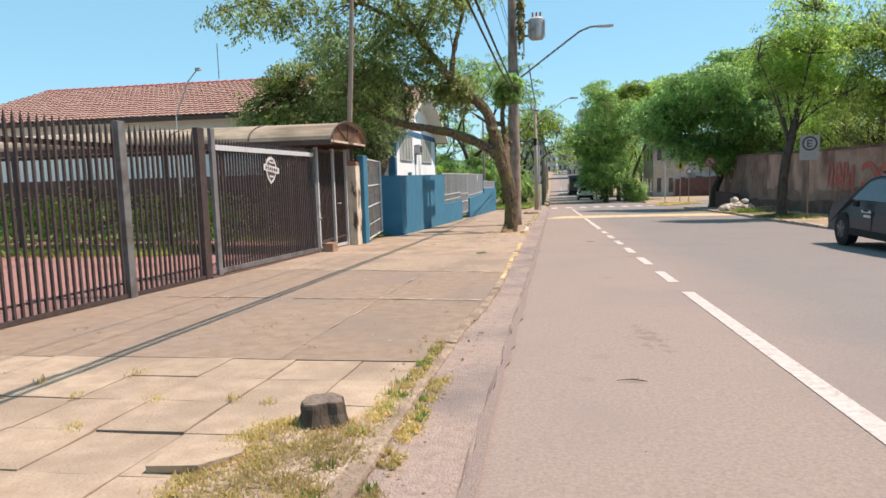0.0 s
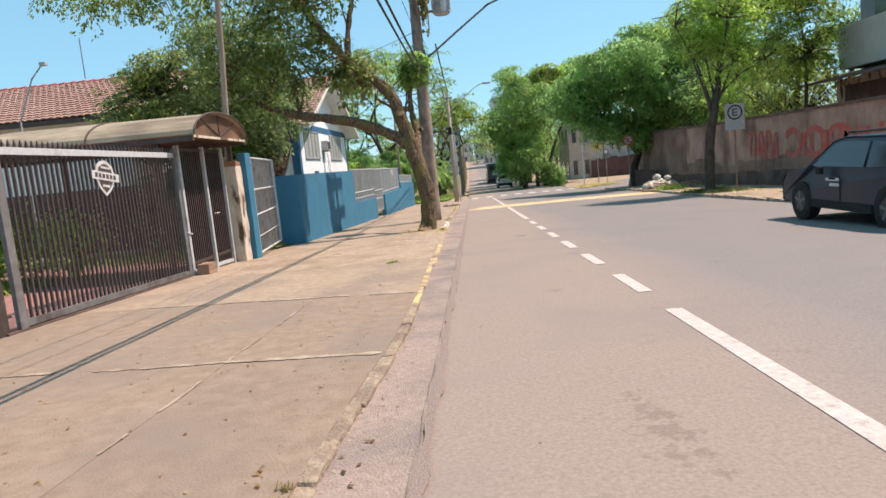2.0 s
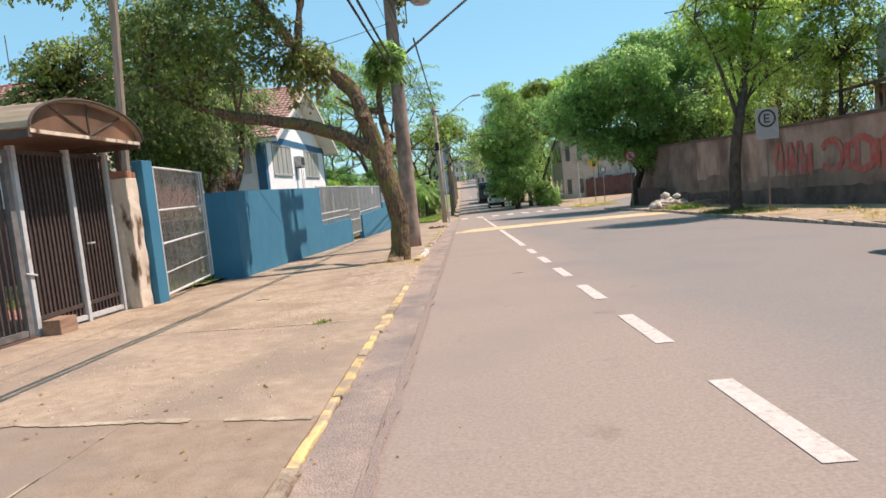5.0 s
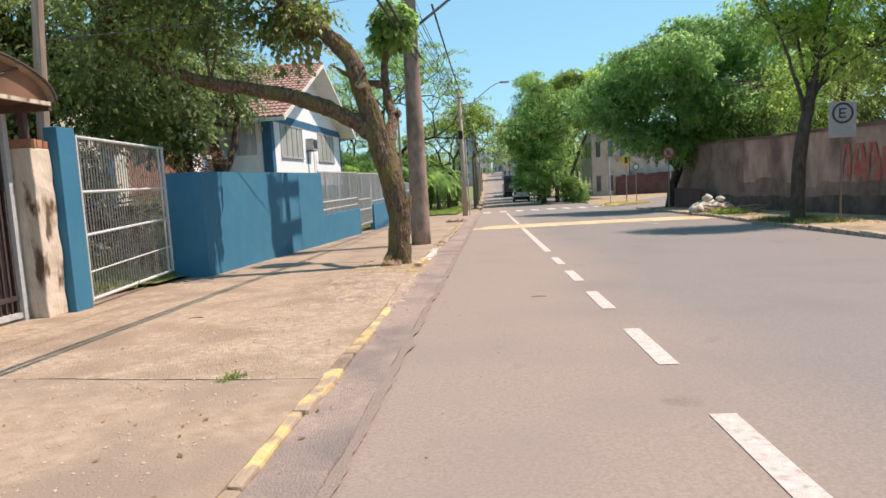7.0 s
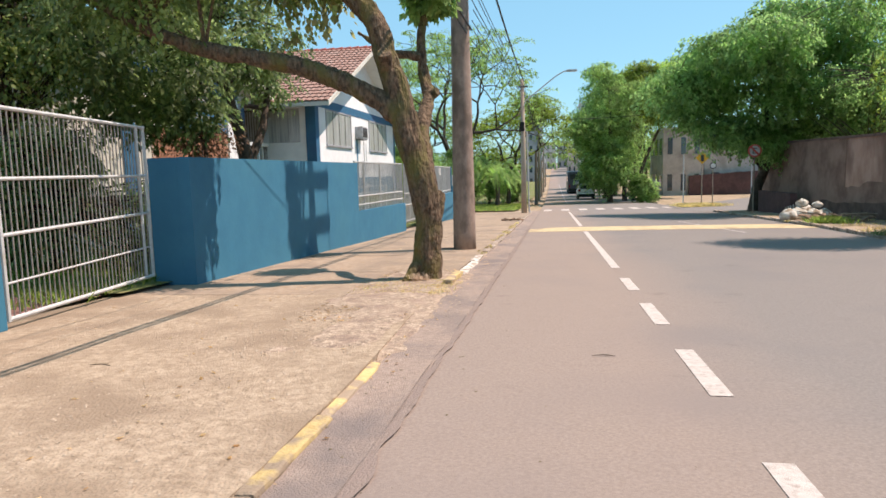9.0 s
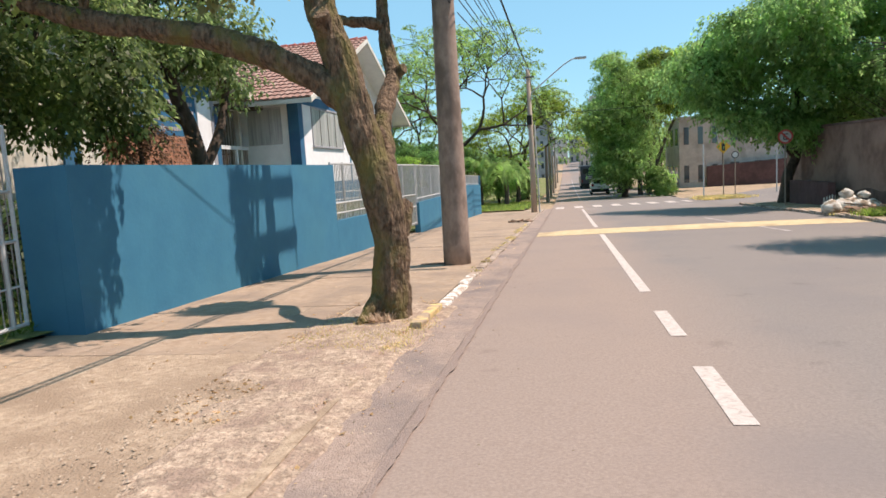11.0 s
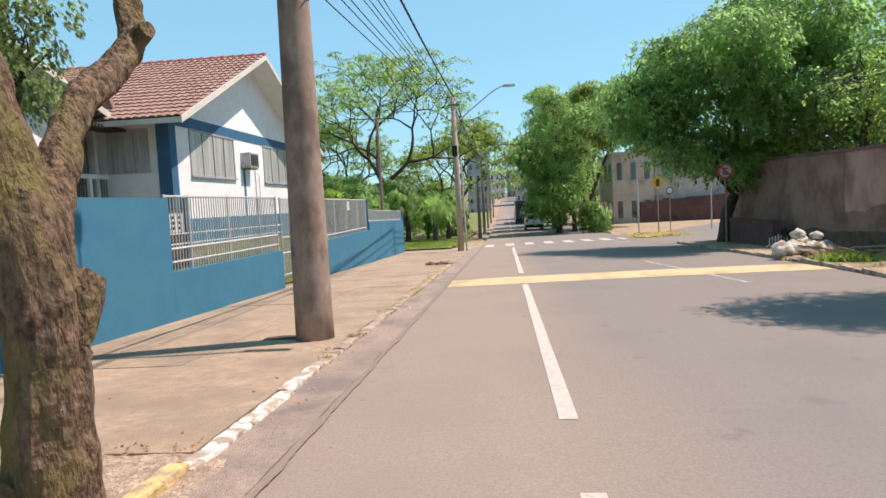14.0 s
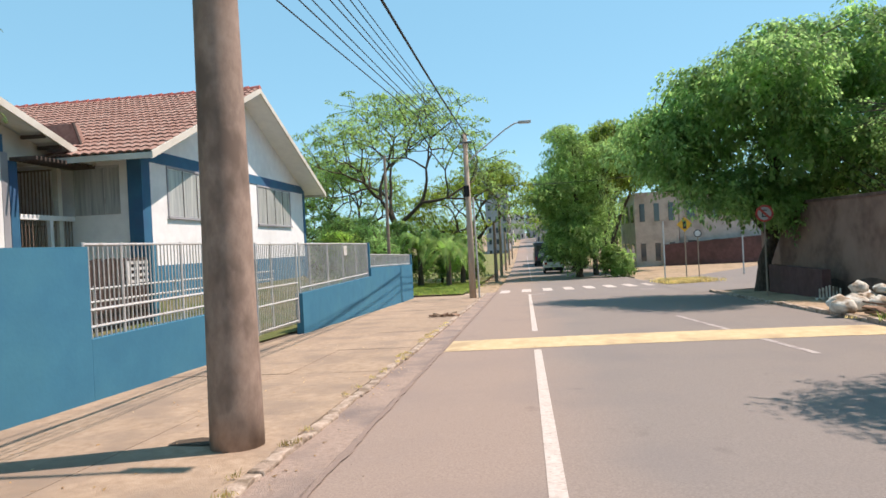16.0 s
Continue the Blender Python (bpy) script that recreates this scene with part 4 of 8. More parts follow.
gate = thing("sliding_gate", "dark steel sliding gate with close pickets and a shield badge", "gate")
GA, GB = 9.42, 13.40
part("frame", B(FX, FX + 0.05, GA, GA + 0.11, gz(GA) - 0.02, 1.77, 0.006), M["steel_post"], gate, "grey end post")
part("frame", prism(bmesh.new(), [(GA + 0.1, 1.475), (GB - 0.03, 1.475), (GB - 0.03, 1.55), (GA + 0.1, 1.55)], "x", FX, FX + 0.04), M["grey_rail"], gate, "pale top rail")
part("frame", prism(bmesh.new(), [(GA + 0.1, gz(GA) + BASE + 0.03), (GB - 0.03, gz(GB) + BASE + 0.03), (GB - 0.03, gz(GB) + BASE + 0.10), (GA + 0.1, gz(GA) + BASE + 0.10)], "x", FX, FX + 0.04), M["steel_post"], gate)
picket_run(gate, GA + 0.18, GB - 0.06, 1.64, 0.06, 0.09, FX - 0.02)
part("frame", B(FX - 0.01, FX + 0.05, GB - 0.03, GB + 0.06, gz(GB) - 0.02, 1.62, 0.006), M["steel_post"], gate)
part("ground_track", prism(bmesh.new(), [(GA - 0.2, gz(GA - 0.2) - 0.01), (GB + 0.1, gz(GB + 0.1) - 0.01), (GB + 0.1, gz(GB + 0.1) + 0.035), (GA - 0.2, gz(GA - 0.2) + 0.035)], "x", FX - 0.03, FX + 0.06), M["dark_base"], gate)
# shield badge: plain outlined plate with a slanting band and bars
SB = Matrix.Translation((0, 11.42, 1.19)) @ Matrix.Rotation(-0.12, 4, "X")
sh = [(-0.21, 0.08), (-0.17, 0.17), (-0.08, 0.225), (0.0, 0.24), (0.08, 0.225), (0.17, 0.17), (0.21, 0.08), (0.20, -0.02), (0.13, -0.13), (0.0, -0.22), (-0.13, -0.13), (-0.20, -0.02)]


def shield(k):
    return [tuple((SB @ Vector((0, a * k, b * k))).yz) for a, b in sh]


badge = part("badge", prism(bmesh.new(), shield(1.0), "x", FX + 0.002, FX + 0.012), M["sign_white"], gate, "white shield badge")
part("badge_field", prism(bmesh.new(), shield(0.80), "x", FX + 0.012, FX + 0.015), M["dark_metal"], badge)
part("badge_band", B(FX + 0.015, FX + 0.019, -0.30, 0.30, -0.02, 0.085, 0, SB), M["sign_white"], badge)
for k in range(6):
    part("letter_bar", B(FX + 0.019, FX + 0.021, -0.24 + k * 0.082, -0.185 + k * 0.082, 0.005, 0.062, 0, SB), M["dark_metal"], badge)
part("letter_bar", B(FX + 0.015, FX + 0.018, -0.08, 0.08, -0.105, -0.075, 0, SB), M["sign_white"], badge)
part("letter_bar", B(FX + 0.015, FX + 0.018, -0.10, 0.10, 0.13, 0.155, 0, SB), M["sign_white"], badge)

door = thing("pedestrian_gate", "dark steel pedestrian gate with grey posts, shut", "gate")
for a, b in ((13.52, 13.59), (14.50, 14.57), (15.36, 15.43)):
    part("post", B(FX - 0.02, FX + 0.05, a, b, gz(a) - 0.02, 1.67, 0.006), M["grey_rail"], door)
picket_run(door, 13.62, 14.48, 1.63, 0.0, 0.075, FX - 0.01)
picket_run(door, 14.60, 15.34, 1.63, 0.0, 0.075, FX - 0.01)
for a, b in ((13.59, 14.50), (14.57, 15.36)):
    for z in (1.61, -0.25):
        part("rail", B(FX - 0.03, FX + 0.01, a, b, z - 0.025, z + 0.025), M["dark_metal"], door)
    part("sill_rail", prism(bmesh.new(), [(a, gz(a) + 0.04), (b, gz(b) + 0.04), (b, gz(b) + 0.10), (a, gz(a) + 0.10)], "x", FX - 0.02, FX + 0.03), M["grey_rail"], door)
    part("backing", B(FX - 0.06, FX - 0.045, a, b, gz(b) + 0.1, 1.61), M["dark_metal"], door)
part("handle", tube(bmesh.new(), ((FX + 0.05, 14.68, 0.5), (FX + 0.09, 14.68, 0.5), (FX + 0.09, 14.78, 0.5)), 0.012, 6), M["grey_rail"], door)
part("bolt", tube(bmesh.new(), ((FX + 0.06, 13.44, 0.28), (FX + 0.06, 13.62, 0.24)), 0.014, 6), M["grey_rail"], door)

e = thing("gate_pillar", "old stained plaster gate pillar with exposed brick cap", "pillar")
bm = B(-4.40, -4.15, 15.47, 15.78, gz(15.6), 1.32, 0.02)
bmesh.ops.subdivide_edges(bm, edges=[q for q in bm.edges if abs(q.verts[0].co.z - q.verts[1].co.z) > 0.5], cuts=14)
for vv in bm.verts:
    vv.co += Vector((noise.noise(vv.co * 4), noise.noise(vv.co * 4 + Vector((5, 0, 0))), 0)) * 0.022
part("shaft", bm, M["pillar"], e)
for k in range(3):
    part("brick", B(-4.41 + 0.02 * k, -4.16, 15.50 + 0.095 * k, 15.585 + 0.095 * k, 1.318, 1.42 - 0.01 * k, 0.01), M["brick"], e)
e = thing("gate_post", "blue painted masonry gate post", "post")
part("shaft", B(-4.22, -4.06, 15.79, 16.10, gz(15.8), 1.56, 0.012), M["blue"], e)
e = thing("paving_block", "hollow brown block lying beside the gate", "block")
bm = B(FX + 0.09, FX + 0.30, 13.52, 13.84, gz(13.7) + 0.005, gz(13.7) + 0.19, 0.012)
part("block", bm, M["plank"], e)

# leaning barred gate between the blue post and the blue wall
bg = thing("barred_gate", "galvanised barred driveway gate with four rails, shut", "gate")
A0, A1 = Vector((-4.10, 16.16, 0)), Vector((-4.5, 18.95, 0))


def gate_at(t, z):
    """A point of the gate: t along it, z from its sloping bottom rail to its top."""
    p = A0.lerp(A1, t)
    p.z = (gz(p.y) + 0.10 + 0.06 * t) * (1 - z) + 1.47 * z
    return p


for t in (0.0, 0.93, 1.0):
    part("upright", tube(bmesh.new(), (gate_at(t, -0.01), gate_at(t, 1.01)), 0.021, 8), M["white_rail"], bg)
for z0, z1, r in ((0.0, 0.0, 0.022), (0.17, 0.20, 0.011), (0.40, 0.43, 0.018), (0.665, 0.68, 0.018), (1.0, 1.0, 0.020)):
    part("rail", tube(bmesh.new(), (gate_at(0, z0), gate_at(1, z1)), r, 8), M["white_rail"], bg)
for k in range(1, 36):
    part("bar", tube(bmesh.new(), (gate_at(k / 36, 0.0), gate_at(k / 36, 1.0)), 0.0075, 5), M["gate_bar"], bg)

# ---- vaulted walkway roof ----
vault = thing("walkway_roof", "weathered fibreglass barrel roof over the entrance walkway", "canopy")
VC, VW, VZ = 14.42, 1.2, 1.80
arc = [(VC + VW * math.cos(a), VZ + 0.39 * math.sin(a)) for a in (math.pi * k / 18 for k in range(19))]
inner = [(VC + (VW - 0.02) * math.cos(a), VZ - 0.012 + 0.38 * math.sin(a)) for a in (math.pi * k / 18 for k in range(19))]
for s in range(6):
    a, b = -3.92 - s * 1.75, -3.92 - (s + 1) * 1.75 - 0.03
    dz = 0.004 * (s % 2)
    part("sheet", prism(bmesh.new(), [(p, q + dz) for p, q in arc + inner[::-1]], "x", b, a), M["vault"], vault)
for x in (-3.92, -5.65, -7.4):
    part("rib", tube(bmesh.new(), [(x + 0.012, p, q + 0.008) for p, q in arc], 0.016, 6), M["fascia"], vault)
part("end_panel", prism(bmesh.new(), [(p, q - 0.01) for p, q in inner], "x", -3.99, -3.984), M["vault_end"], vault, "brownish translucent end sheet")
for k in (5, 9, 13):
    part("spoke", tube(bmesh.new(), ((-3.975, VC, VZ), (-3.975, *inner[k])), 0.012, 5), M["fascia"], vault)
part("tie", B(-3.98, -3.94, VC - VW + 0.05, VC + VW - 0.05, VZ - 0.05, VZ - 0.01), M["pillar"], vault, "pale bottom bar")
for yy in (VC - VW + 0.05, VC + VW - 0.05):
    part("beam", B(-14.2, -3.95, yy - 0.03, yy + 0.03, VZ - 0.10, VZ - 0.02), M["fascia"], vault)
    for x in (-7.5, -11):
        part("post", B(x - 0.03, x + 0.03, yy - 0.03, yy + 0.03, gz(yy) + 0.08, VZ - 0.1), M["dark_metal"], vault)
part("post", B(-4.30, -4.23, 15.52, 15.59, 1.40, VZ - 0.1), M["fascia"], vault, "brown corner post")
part("post", B(-4.60, -4.54, 13.3, 13.36, gz(13.3) + 0.08, VZ - 0.1), M["dark_metal"], vault)


# ---- houses ----
def gable_house(name, label, x_front, x_back, y0, y1, z_base, z_eave, z_ridge, wall_mat, over=0.75, over_y=0.8):
    """A gabled house whose gable end faces the street; ridge along x. Returns the empty."""
    e = thing(name, label, "house")
    ym = (y0 + y1) / 2
    s = (z_ridge - z_eave) / (ym - y0 + over_y)
    zw = z_eave + s * over_y
    part("gable_wall", prism(bmesh.new(), [(y0, z_base), (y1, z_base), (y1, zw - 0.1), (ym, z_ridge - 0.12), (y0, zw - 0.1)], "x", x_front - 0.2, x_front), wall_mat, e)
    part("back_wall", B(x_back, x_back + 0.2, y0, y1, z_base, zw - 0.1), wall_mat, e)
    part("side_wall", B(x_back + 0.2, x_front - 0.2, y0, y0 + 0.2, z_base, zw - 0.12), wall_mat, e)
    part("side_wall", B(x_back + 0.2, x_front - 0.2, y1 - 0.2, y1, z_base, zw - 0.12), wall_mat, e)
    return e, ym, s


def roof_slopes(e, x_front, x_back, y0, y1, ym, z_eave, z_ridge, fascia="cream"):
    """Two slopes of pantiles, verge boards, soffits and a ridge of half-round tiles."""
    for side, ye in ((0, y0), (1, y1)):
        sgn = 1 if side == 0 else -1
        run = abs(ym - ye)
        rise = z_ridge - z_eave
        ln = math.hypot(run, rise)
        ux = Vector((0, sgn * run / ln, rise / ln))
        nrm = Vector((0, -sgn * rise / ln, run / ln))
        eave = Vector((0, ye, z_eave))
        part("roof_deck", prism(bmesh.new(), [(ye, z_eave - 0.06), (ym, z_ridge - 0.06), (ym, z_ridge - 0.02), (ye, z_eave - 0.02)], "x", x_back, x_front - 0.02), M["white"], e, "white painted soffit boards")
        # corrugated rows of tiles
        vv, ff = [], []
        rows = int(ln / 0.36)
        cols = int((x_front - x_back) / 0.22)
        seg = 4
        for r in range(rows):
            a, b = r * ln / rows, (r + 1) * ln / rows + 0.03
            base = len(vv)
            for c in range(cols * seg + 1):
                x = x_back + (x_front - x_back) * c / (cols * seg)
                h = 0.035 * abs(math.sin(math.pi * c / seg)) + 0.008 * noise.noise((x * 1.3, r * 0.8, side * 5.0))
                p = eave + ux * a + nrm * (0.05 + h)
                q = eave + ux * b + nrm * (0.012 + h)
                vv.append((x, p.y, p.z))
                vv.append((x, q.y, q.z))
                vv.append((x, p.y - nrm.y * 0.035, p.z - nrm.z * 0.035))
            for c in range(cols * seg):
                k = base + c * 3
                ff.append((k, k + 3, k + 4, k + 1))
                ff.append((k + 2, k + 5, k + 3, k))
        ob = raw("roof_tiles", vv, ff, M["tile"], e, "overlapping weathered clay tiles")
        ob["kind"] = "stuff"
        bm = prism(bmesh.new(), [(ye - sgn * 0.02, z_eave - 0.16), (ym, z_ridge - 0.14), (ym, z_ridge + 0.02), (ye - sgn * 0.02, z_eave + 0.02)], "x", x_front - 0.018, x_front + 0.03)
        part("verge_board", bm, M["cream"], e, "cream verge board")
        part("fascia", B(x_back, x_front, ye - 0.015, ye + 0.015, z_eave - 0.14, z_eave + 0.0), M[fascia], e)
    n = int((x_front - x_back) / 0.38)
    for k in range(n):
        x = x_back + (x_front - x_back) * k / n
        bm = bmesh.new()
        tube(bm, ((x, ym, z_ridge - 0.01), (x + 0.40, ym, z_ridge + 0.015)), (0.10, 0.12), 8)
        part("ridge_tile", bm, M["ridge"], e)


def window_x(e, x, y0, y1, z0, z1, panes=3, frame="building_grey", curtains=True):
    """A window in a wall facing the street: surround, sill, sliding panes, curtains behind."""
    w = part("window", B(x, x + 0.03, y0 - 0.05, y1 + 0.05, z1, z1 + 0.06), M[frame], e)
    part("frame", B(x, x + 0.03, y0 - 0.05, y0, z0, z1), M[frame], w)
    part("frame", B(x, x + 0.03, y1, y1 + 0.05, z0, z1), M[frame], w)
    part("sill", B(x, x + 0.07, y0 - 0.08, y1 + 0.08, z0 - 0.06, z0), M["building_grey"], w)
    n = panes
    for k in range(n):
        a, b = y0 + (y1 - y0) * k / n, y0 + (y1 - y0) * (k + 1) / n
        part("pane", B(x + 0.004, x + 0.008, a + 0.02, b - 0.02, z0 + 0.02, z1 - 0.02), M["curtain"] if curtains else M["glass"], w)
        part("stile", B(x + 0.002, x + 0.022, a, a + 0.02, z0, z1), M["steel_post"], w)
    return w


# white house with blue trim
HX = -7.7
house, ym, s = gable_house("house", "white house with blue trim and a red clay tile roof", HX, -19, 34.0, 45.9, -1.6, 3.36, 6.3, M["white"], over_y=0.95)
roof_slopes(house, -6.85, -19.4, 33.05, 46.25, 39.6, 3.36, 6.3)
part("band", B(HX, HX + 0.02, 34.3, 45.88, 3.33, 3.64), M["navy"], house, "blue painted band")
part("pilaster", B(HX - 0.35, HX + 0.025, 33.93, 34.3, -1.5, 3.66), M["navy"], house, "blue corner pilaster")
part("pilaster", B(HX - 0.3, HX + 0.025, 45.7, 45.93, -1.5, 3.45), M["navy"], house)
part("dado", B(HX, HX + 0.02, 34.3, 45.7, -0.12, 0.72), M["blue"], house, "blue painted dado")
part("base_course", B(HX, HX + 0.025, 34.3, 45.7, -1.5, -0.122), M["base_brown"], house, "brown stained base course")
window_x(house, HX, 35.15, 38.2, 1.99, 3.27, 4)
window_x(house, HX, 41.0, 44.15, 1.95, 3.27, 4)
part("stripe", B(HX + 0.002, HX + 0.012, 38.95, 39.12, 0.72, 2.36), M["blue"], house)
ac = part("air_conditioner", B(HX, HX + 0.34, 38.82, 39.62, 2.38, 2.9, 0.02), M["grey_plastic"], house, "white window air conditioner box")
part("grille", B(HX + 0.34, HX + 0.35, 38.88, 39.56, 2.44, 2.84), M["black"], ac)
for k in range(7):
    part("slat", B(HX + 0.35, HX + 0.356, 38.9, 39.54, 2.46 + k * 0.055, 2.475 + k * 0.055), M["steel_post"], ac)
for k in range(2):
    part("bracket", B(HX, HX + 0.32, 38.9 + 0.6 * k, 38.93 + 0.6 * k, 2.33, 2.37), M["steel_post"], ac)
part("pipe", tube(bmesh.new(), ((HX + 0.03, 40.0, 2.5), (HX + 0.03, 40.0, 0.8)), 0.018, 6), M["grey_rail"], house)
part("pipe", tube(bmesh.new(), ((HX + 0.03, 40.35, 2.2), (HX + 0.03, 40.35, 0.8)), 0.014, 6), M["grey_rail"], house)
# side window of the white house, over the recessed porch
w = part("window", B(-9.5, -8.3, 33.97, 34.0, 3.2, 3.26), M["grey_rail"], house)
for k in range(3):
    part("pane", B(-9.48 + 0.4 * k, -9.1 + 0.4 * k, 33.975, 33.985, 2.05, 3.2), M["curtain"], w)
    part("stile", B(-9.5 + 0.4 * k, -9.48 + 0.4 * k, 33.965, 33.99, 2.05, 3.2), M["grey_rail"], w)

# cream house at the back of the yard, gable to the street
house2 = thing("house", "cream house with brick panels, porch and long red tile roof", "house")
ZR, SL = 5.32, (5.32 - 3.32) / 6.1


def under_roof(y):
    return ZR - SL * abs(y - 28.1) - 0.1


part("gable_wall", prism(bmesh.new(), [(22.6, -1.2), (31.9, -1.2), (31.9, under_roof(31.9)), (28.1, under_roof(28.1)), (22.6, under_roof(22.6))], "x", -9.8, -9.6), M["cream"], house2)
part("side_wall", B(-23, -9.8, 22.6, 22.8, -1.2, under_roof(22.6) - 0.02), M["white"], house2)
part("side_wall", B(-23, -9.8, 30.4, 30.6, -1.2, under_roof(30.6) - 0.02), M["cream"], house2)
part("back_wall", prism(bmesh.new(), [(22.8, -1.2), (30.4, -1.2), (30.4, under_roof(30.4)), (28.1, under_roof(28.1)), (22.8, under_roof(22.8))], "x", -23, -22.8), M["white"], house2)
part("porch_beam", B(-9.75, -9.55, 31.9, 34.0, 3.2, 3.38), M["cream"], house2)
part("porch_gable", prism(bmesh.new(), [(31.9, 3.38), (33.9, 3.38), (31.9, under_roof(31.9))], "x", -9.72, -9.6), M["cream"], house2)
part("porch_floor", B(-16, -9.4, 31.9, 33.7, -1.2, 0.55), M["cream"], house2)
part("porch_post", B(-9.72, -9.58, 33.5, 33.64, 0.55, 3.2), M["cream"], house2, "cream porch post")
part("porch_wall", B(-16, -15.8, 30.6, 33.7, 0.55, 3.4), M["cream"], house2)
lat = part("lattice_screen", B(-11.6, -9.75, 33.60, 33.63, 3.16, 3.2), M["wood_pole"], house2, "brown barred porch screen")
part("rail", B(-11.6, -9.75, 33.60, 33.63, 1.80, 1.85), M["wood_pole"], lat)
for k in range(20):
    part("bar", B(-11.6 + 0.095 * k, -11.575 + 0.095 * k, 33.605, 33.625, 0.56, 3.16), M["wood_pole"], lat)
roof_slopes(house2, -8.95, -22.6, 22.0, 34.2, 28.1, 3.32, 5.32, "fascia")
part("band", B(-23, -9.65, 22.56, 22.6, 0.76, 1.24), M["dark_base"], house2, "dark painted band")
part("dado", B(-23, -9.65, 22.57, 22.6, -0.9, 0.758), M["maroon"], house2, "dark lower wall")
panel = part("brick_panel", B(-9.598, -9.58, 26.9, 31.0, -0.9, 2.2), M["mortar"], house2, "red brick wall panel")
me = None
for r in range(31):
    for k in range(17):
        ya = 26.92 + k * 0.24 + (0.12 if r % 2 else 0.0)
        if ya + 0.22 > 31.0 or -0.9 + r * 0.1 < 0.4:
            continue
        if me is None:
            b0 = link("brick", B(-9.58, -9.565, 0.006, 0.226, 0.005, 0.09), M["brick"], panel)
            me = b0.data
            b0.location = (0, ya, -0.9 + r * 0.1)
        else:
            b = new("brick", me)
            b.parent = panel
            b.location = (0, ya, -0.9 + r * 0.1)
part("pilaster", B(-9.62, -9.55, 25.7, 26.2, -1.0, 3.6), M["navy"], house2, "blue pilaster")
part("pilaster", B(-9.62, -9.54, 31.02, 31.74, -1.0, 3.36), M["white"], house2, "white pilaster")
part("frame_post", B(-9.62, -9.53, 31.745, 31.93, -1.0, 3.36), M["building_grey"], house2, "grey porch frame post")
part("post", B(-9.62, -9.54, 31.96, 32.2, 0.5, 3.2), M["navy"], house2, "blue porch post")
part("gable_band", B(-9.598, -9.586, 26.2, 31.88, 3.365, 3.76), M["navy"], house2, "dark blue painted band below the gable")
# lettered board over the brick panel
board = thing("sign_board", "dark blue sign board with white lettering on the wall", "sign")
part("plate", B(-9.6, -9.575, 28.2, 31.0, 2.22, 3.34, 0.004), M["navy"], board)
for k, (a, b) in enumerate(((28.5, 30.8), (28.7, 30.85), (28.6, 30.7), (28.9, 30.75))):
    yy = a
    while yy < b:
        w = 0.05 + 0.03 * ((k * 7 + int(yy * 10)) % 3)
        part("letter_bar", B(-9.574, -9.568, yy, yy + w, 3.08 - 0.24 * k, 3.18 - 0.24 * k), M["sign_aged"], board)
        yy += w + 0.03 + (0.1 if int(yy * 4) % 3 == 0 else 0.0)
# white balcony frame, slatted pergola and small roof between the houses
balcony = thing("porch_balustrade", "white painted porch balustrade between the houses", "railing")
part("top_rail", B(-9.66, -9.54, 32.22, 34.24, 1.92, 2.04, 0.008), M["white"], balcony)
for yy in (33.15, 34.12):
    part("post", B(-9.65, -9.55, yy, yy + 0.11, 0.56, 1.92), M["white"], balcony)
for k in range(17):
    part("baluster", B(-9.61, -9.59, 32.3 + 0.11 * k, 32.318 + 0.11 * k, 0.56, 1.92), M["wood_pole"], balcony)
for k in range(16):
    part("pergola_slat", B(-9.56, -8.9, 32.0 + 0.13 * k, 32.045 + 0.13 * k, 3.19, 3.27), M["fascia"], house2)
part("link_roof", prism(bmesh.new(), [(-10.8, 3.44), (-9.14, 3.44), (-9.46, 4.36), (-10.8, 4.36)], "y", 34.0, 34.22), M["tile"], house2, "small tiled roof between the houses")
part("link_gutter", tube(bmesh.new(), ((-9.44, 33.98, 4.38), (-9.12, 33.98, 3.42)), 0.035, 6), M["fascia"], house2, "brown gutter")
for k in range(3):
    part("rafter", B(-9.55, -8.98, 32.35 + 0.5 * k, 32.43 + 0.5 * k, 3.72 - 0.17 * k, 3.80 - 0.17 * k), M["fascia"], house2)
# floodlight mast and aerial behind the fence
e = thing("floodlight", "thin bent mast with a small floodlight", "lamp")
part("mast", tube(bmesh.new(), ((-11.3, 20.0, gz(20)), (-11.25, 20.0, 3.1), (-10.8, 20.05, 4.15), (-10.5, 20.1, 4.5)), 0.02, 6), M["grey_rail"], e)
part("head", B(-10.54, -10.38, 20.03, 20.16, 4.46, 4.55, 0.01), M["grey_plastic"], e)
e = thing("aerial", "thin metal roof aerial", "aerial")
part("mast", tube(bmesh.new(), ((-14.0, 28.1, 5.5), (-14.0, 28.1, 7.0)), 0.018, 5), M["steel_post"], e)


# ---- trees ----
def furrow(bm, amount):
    """Press vertical furrows and lumps into bark."""
    bm.normal_update()
    moves = []
    for v in bm.verts:
        q = Vector((v.co.x * 10, v.co.y * 10, v.co.z * 2.6))
        r = 1 - abs(noise.noise(q)) * 2.2
        b = noise.noise(v.co * 3.5 + Vector((4, 1, 0)))
        moves.append(v.normal * amount * (0.9 * r + 1.1 * b + 0.5 * noise.noise(v.co * 16)))
    for v, m in zip(bm.verts, moves):
        v.co += m


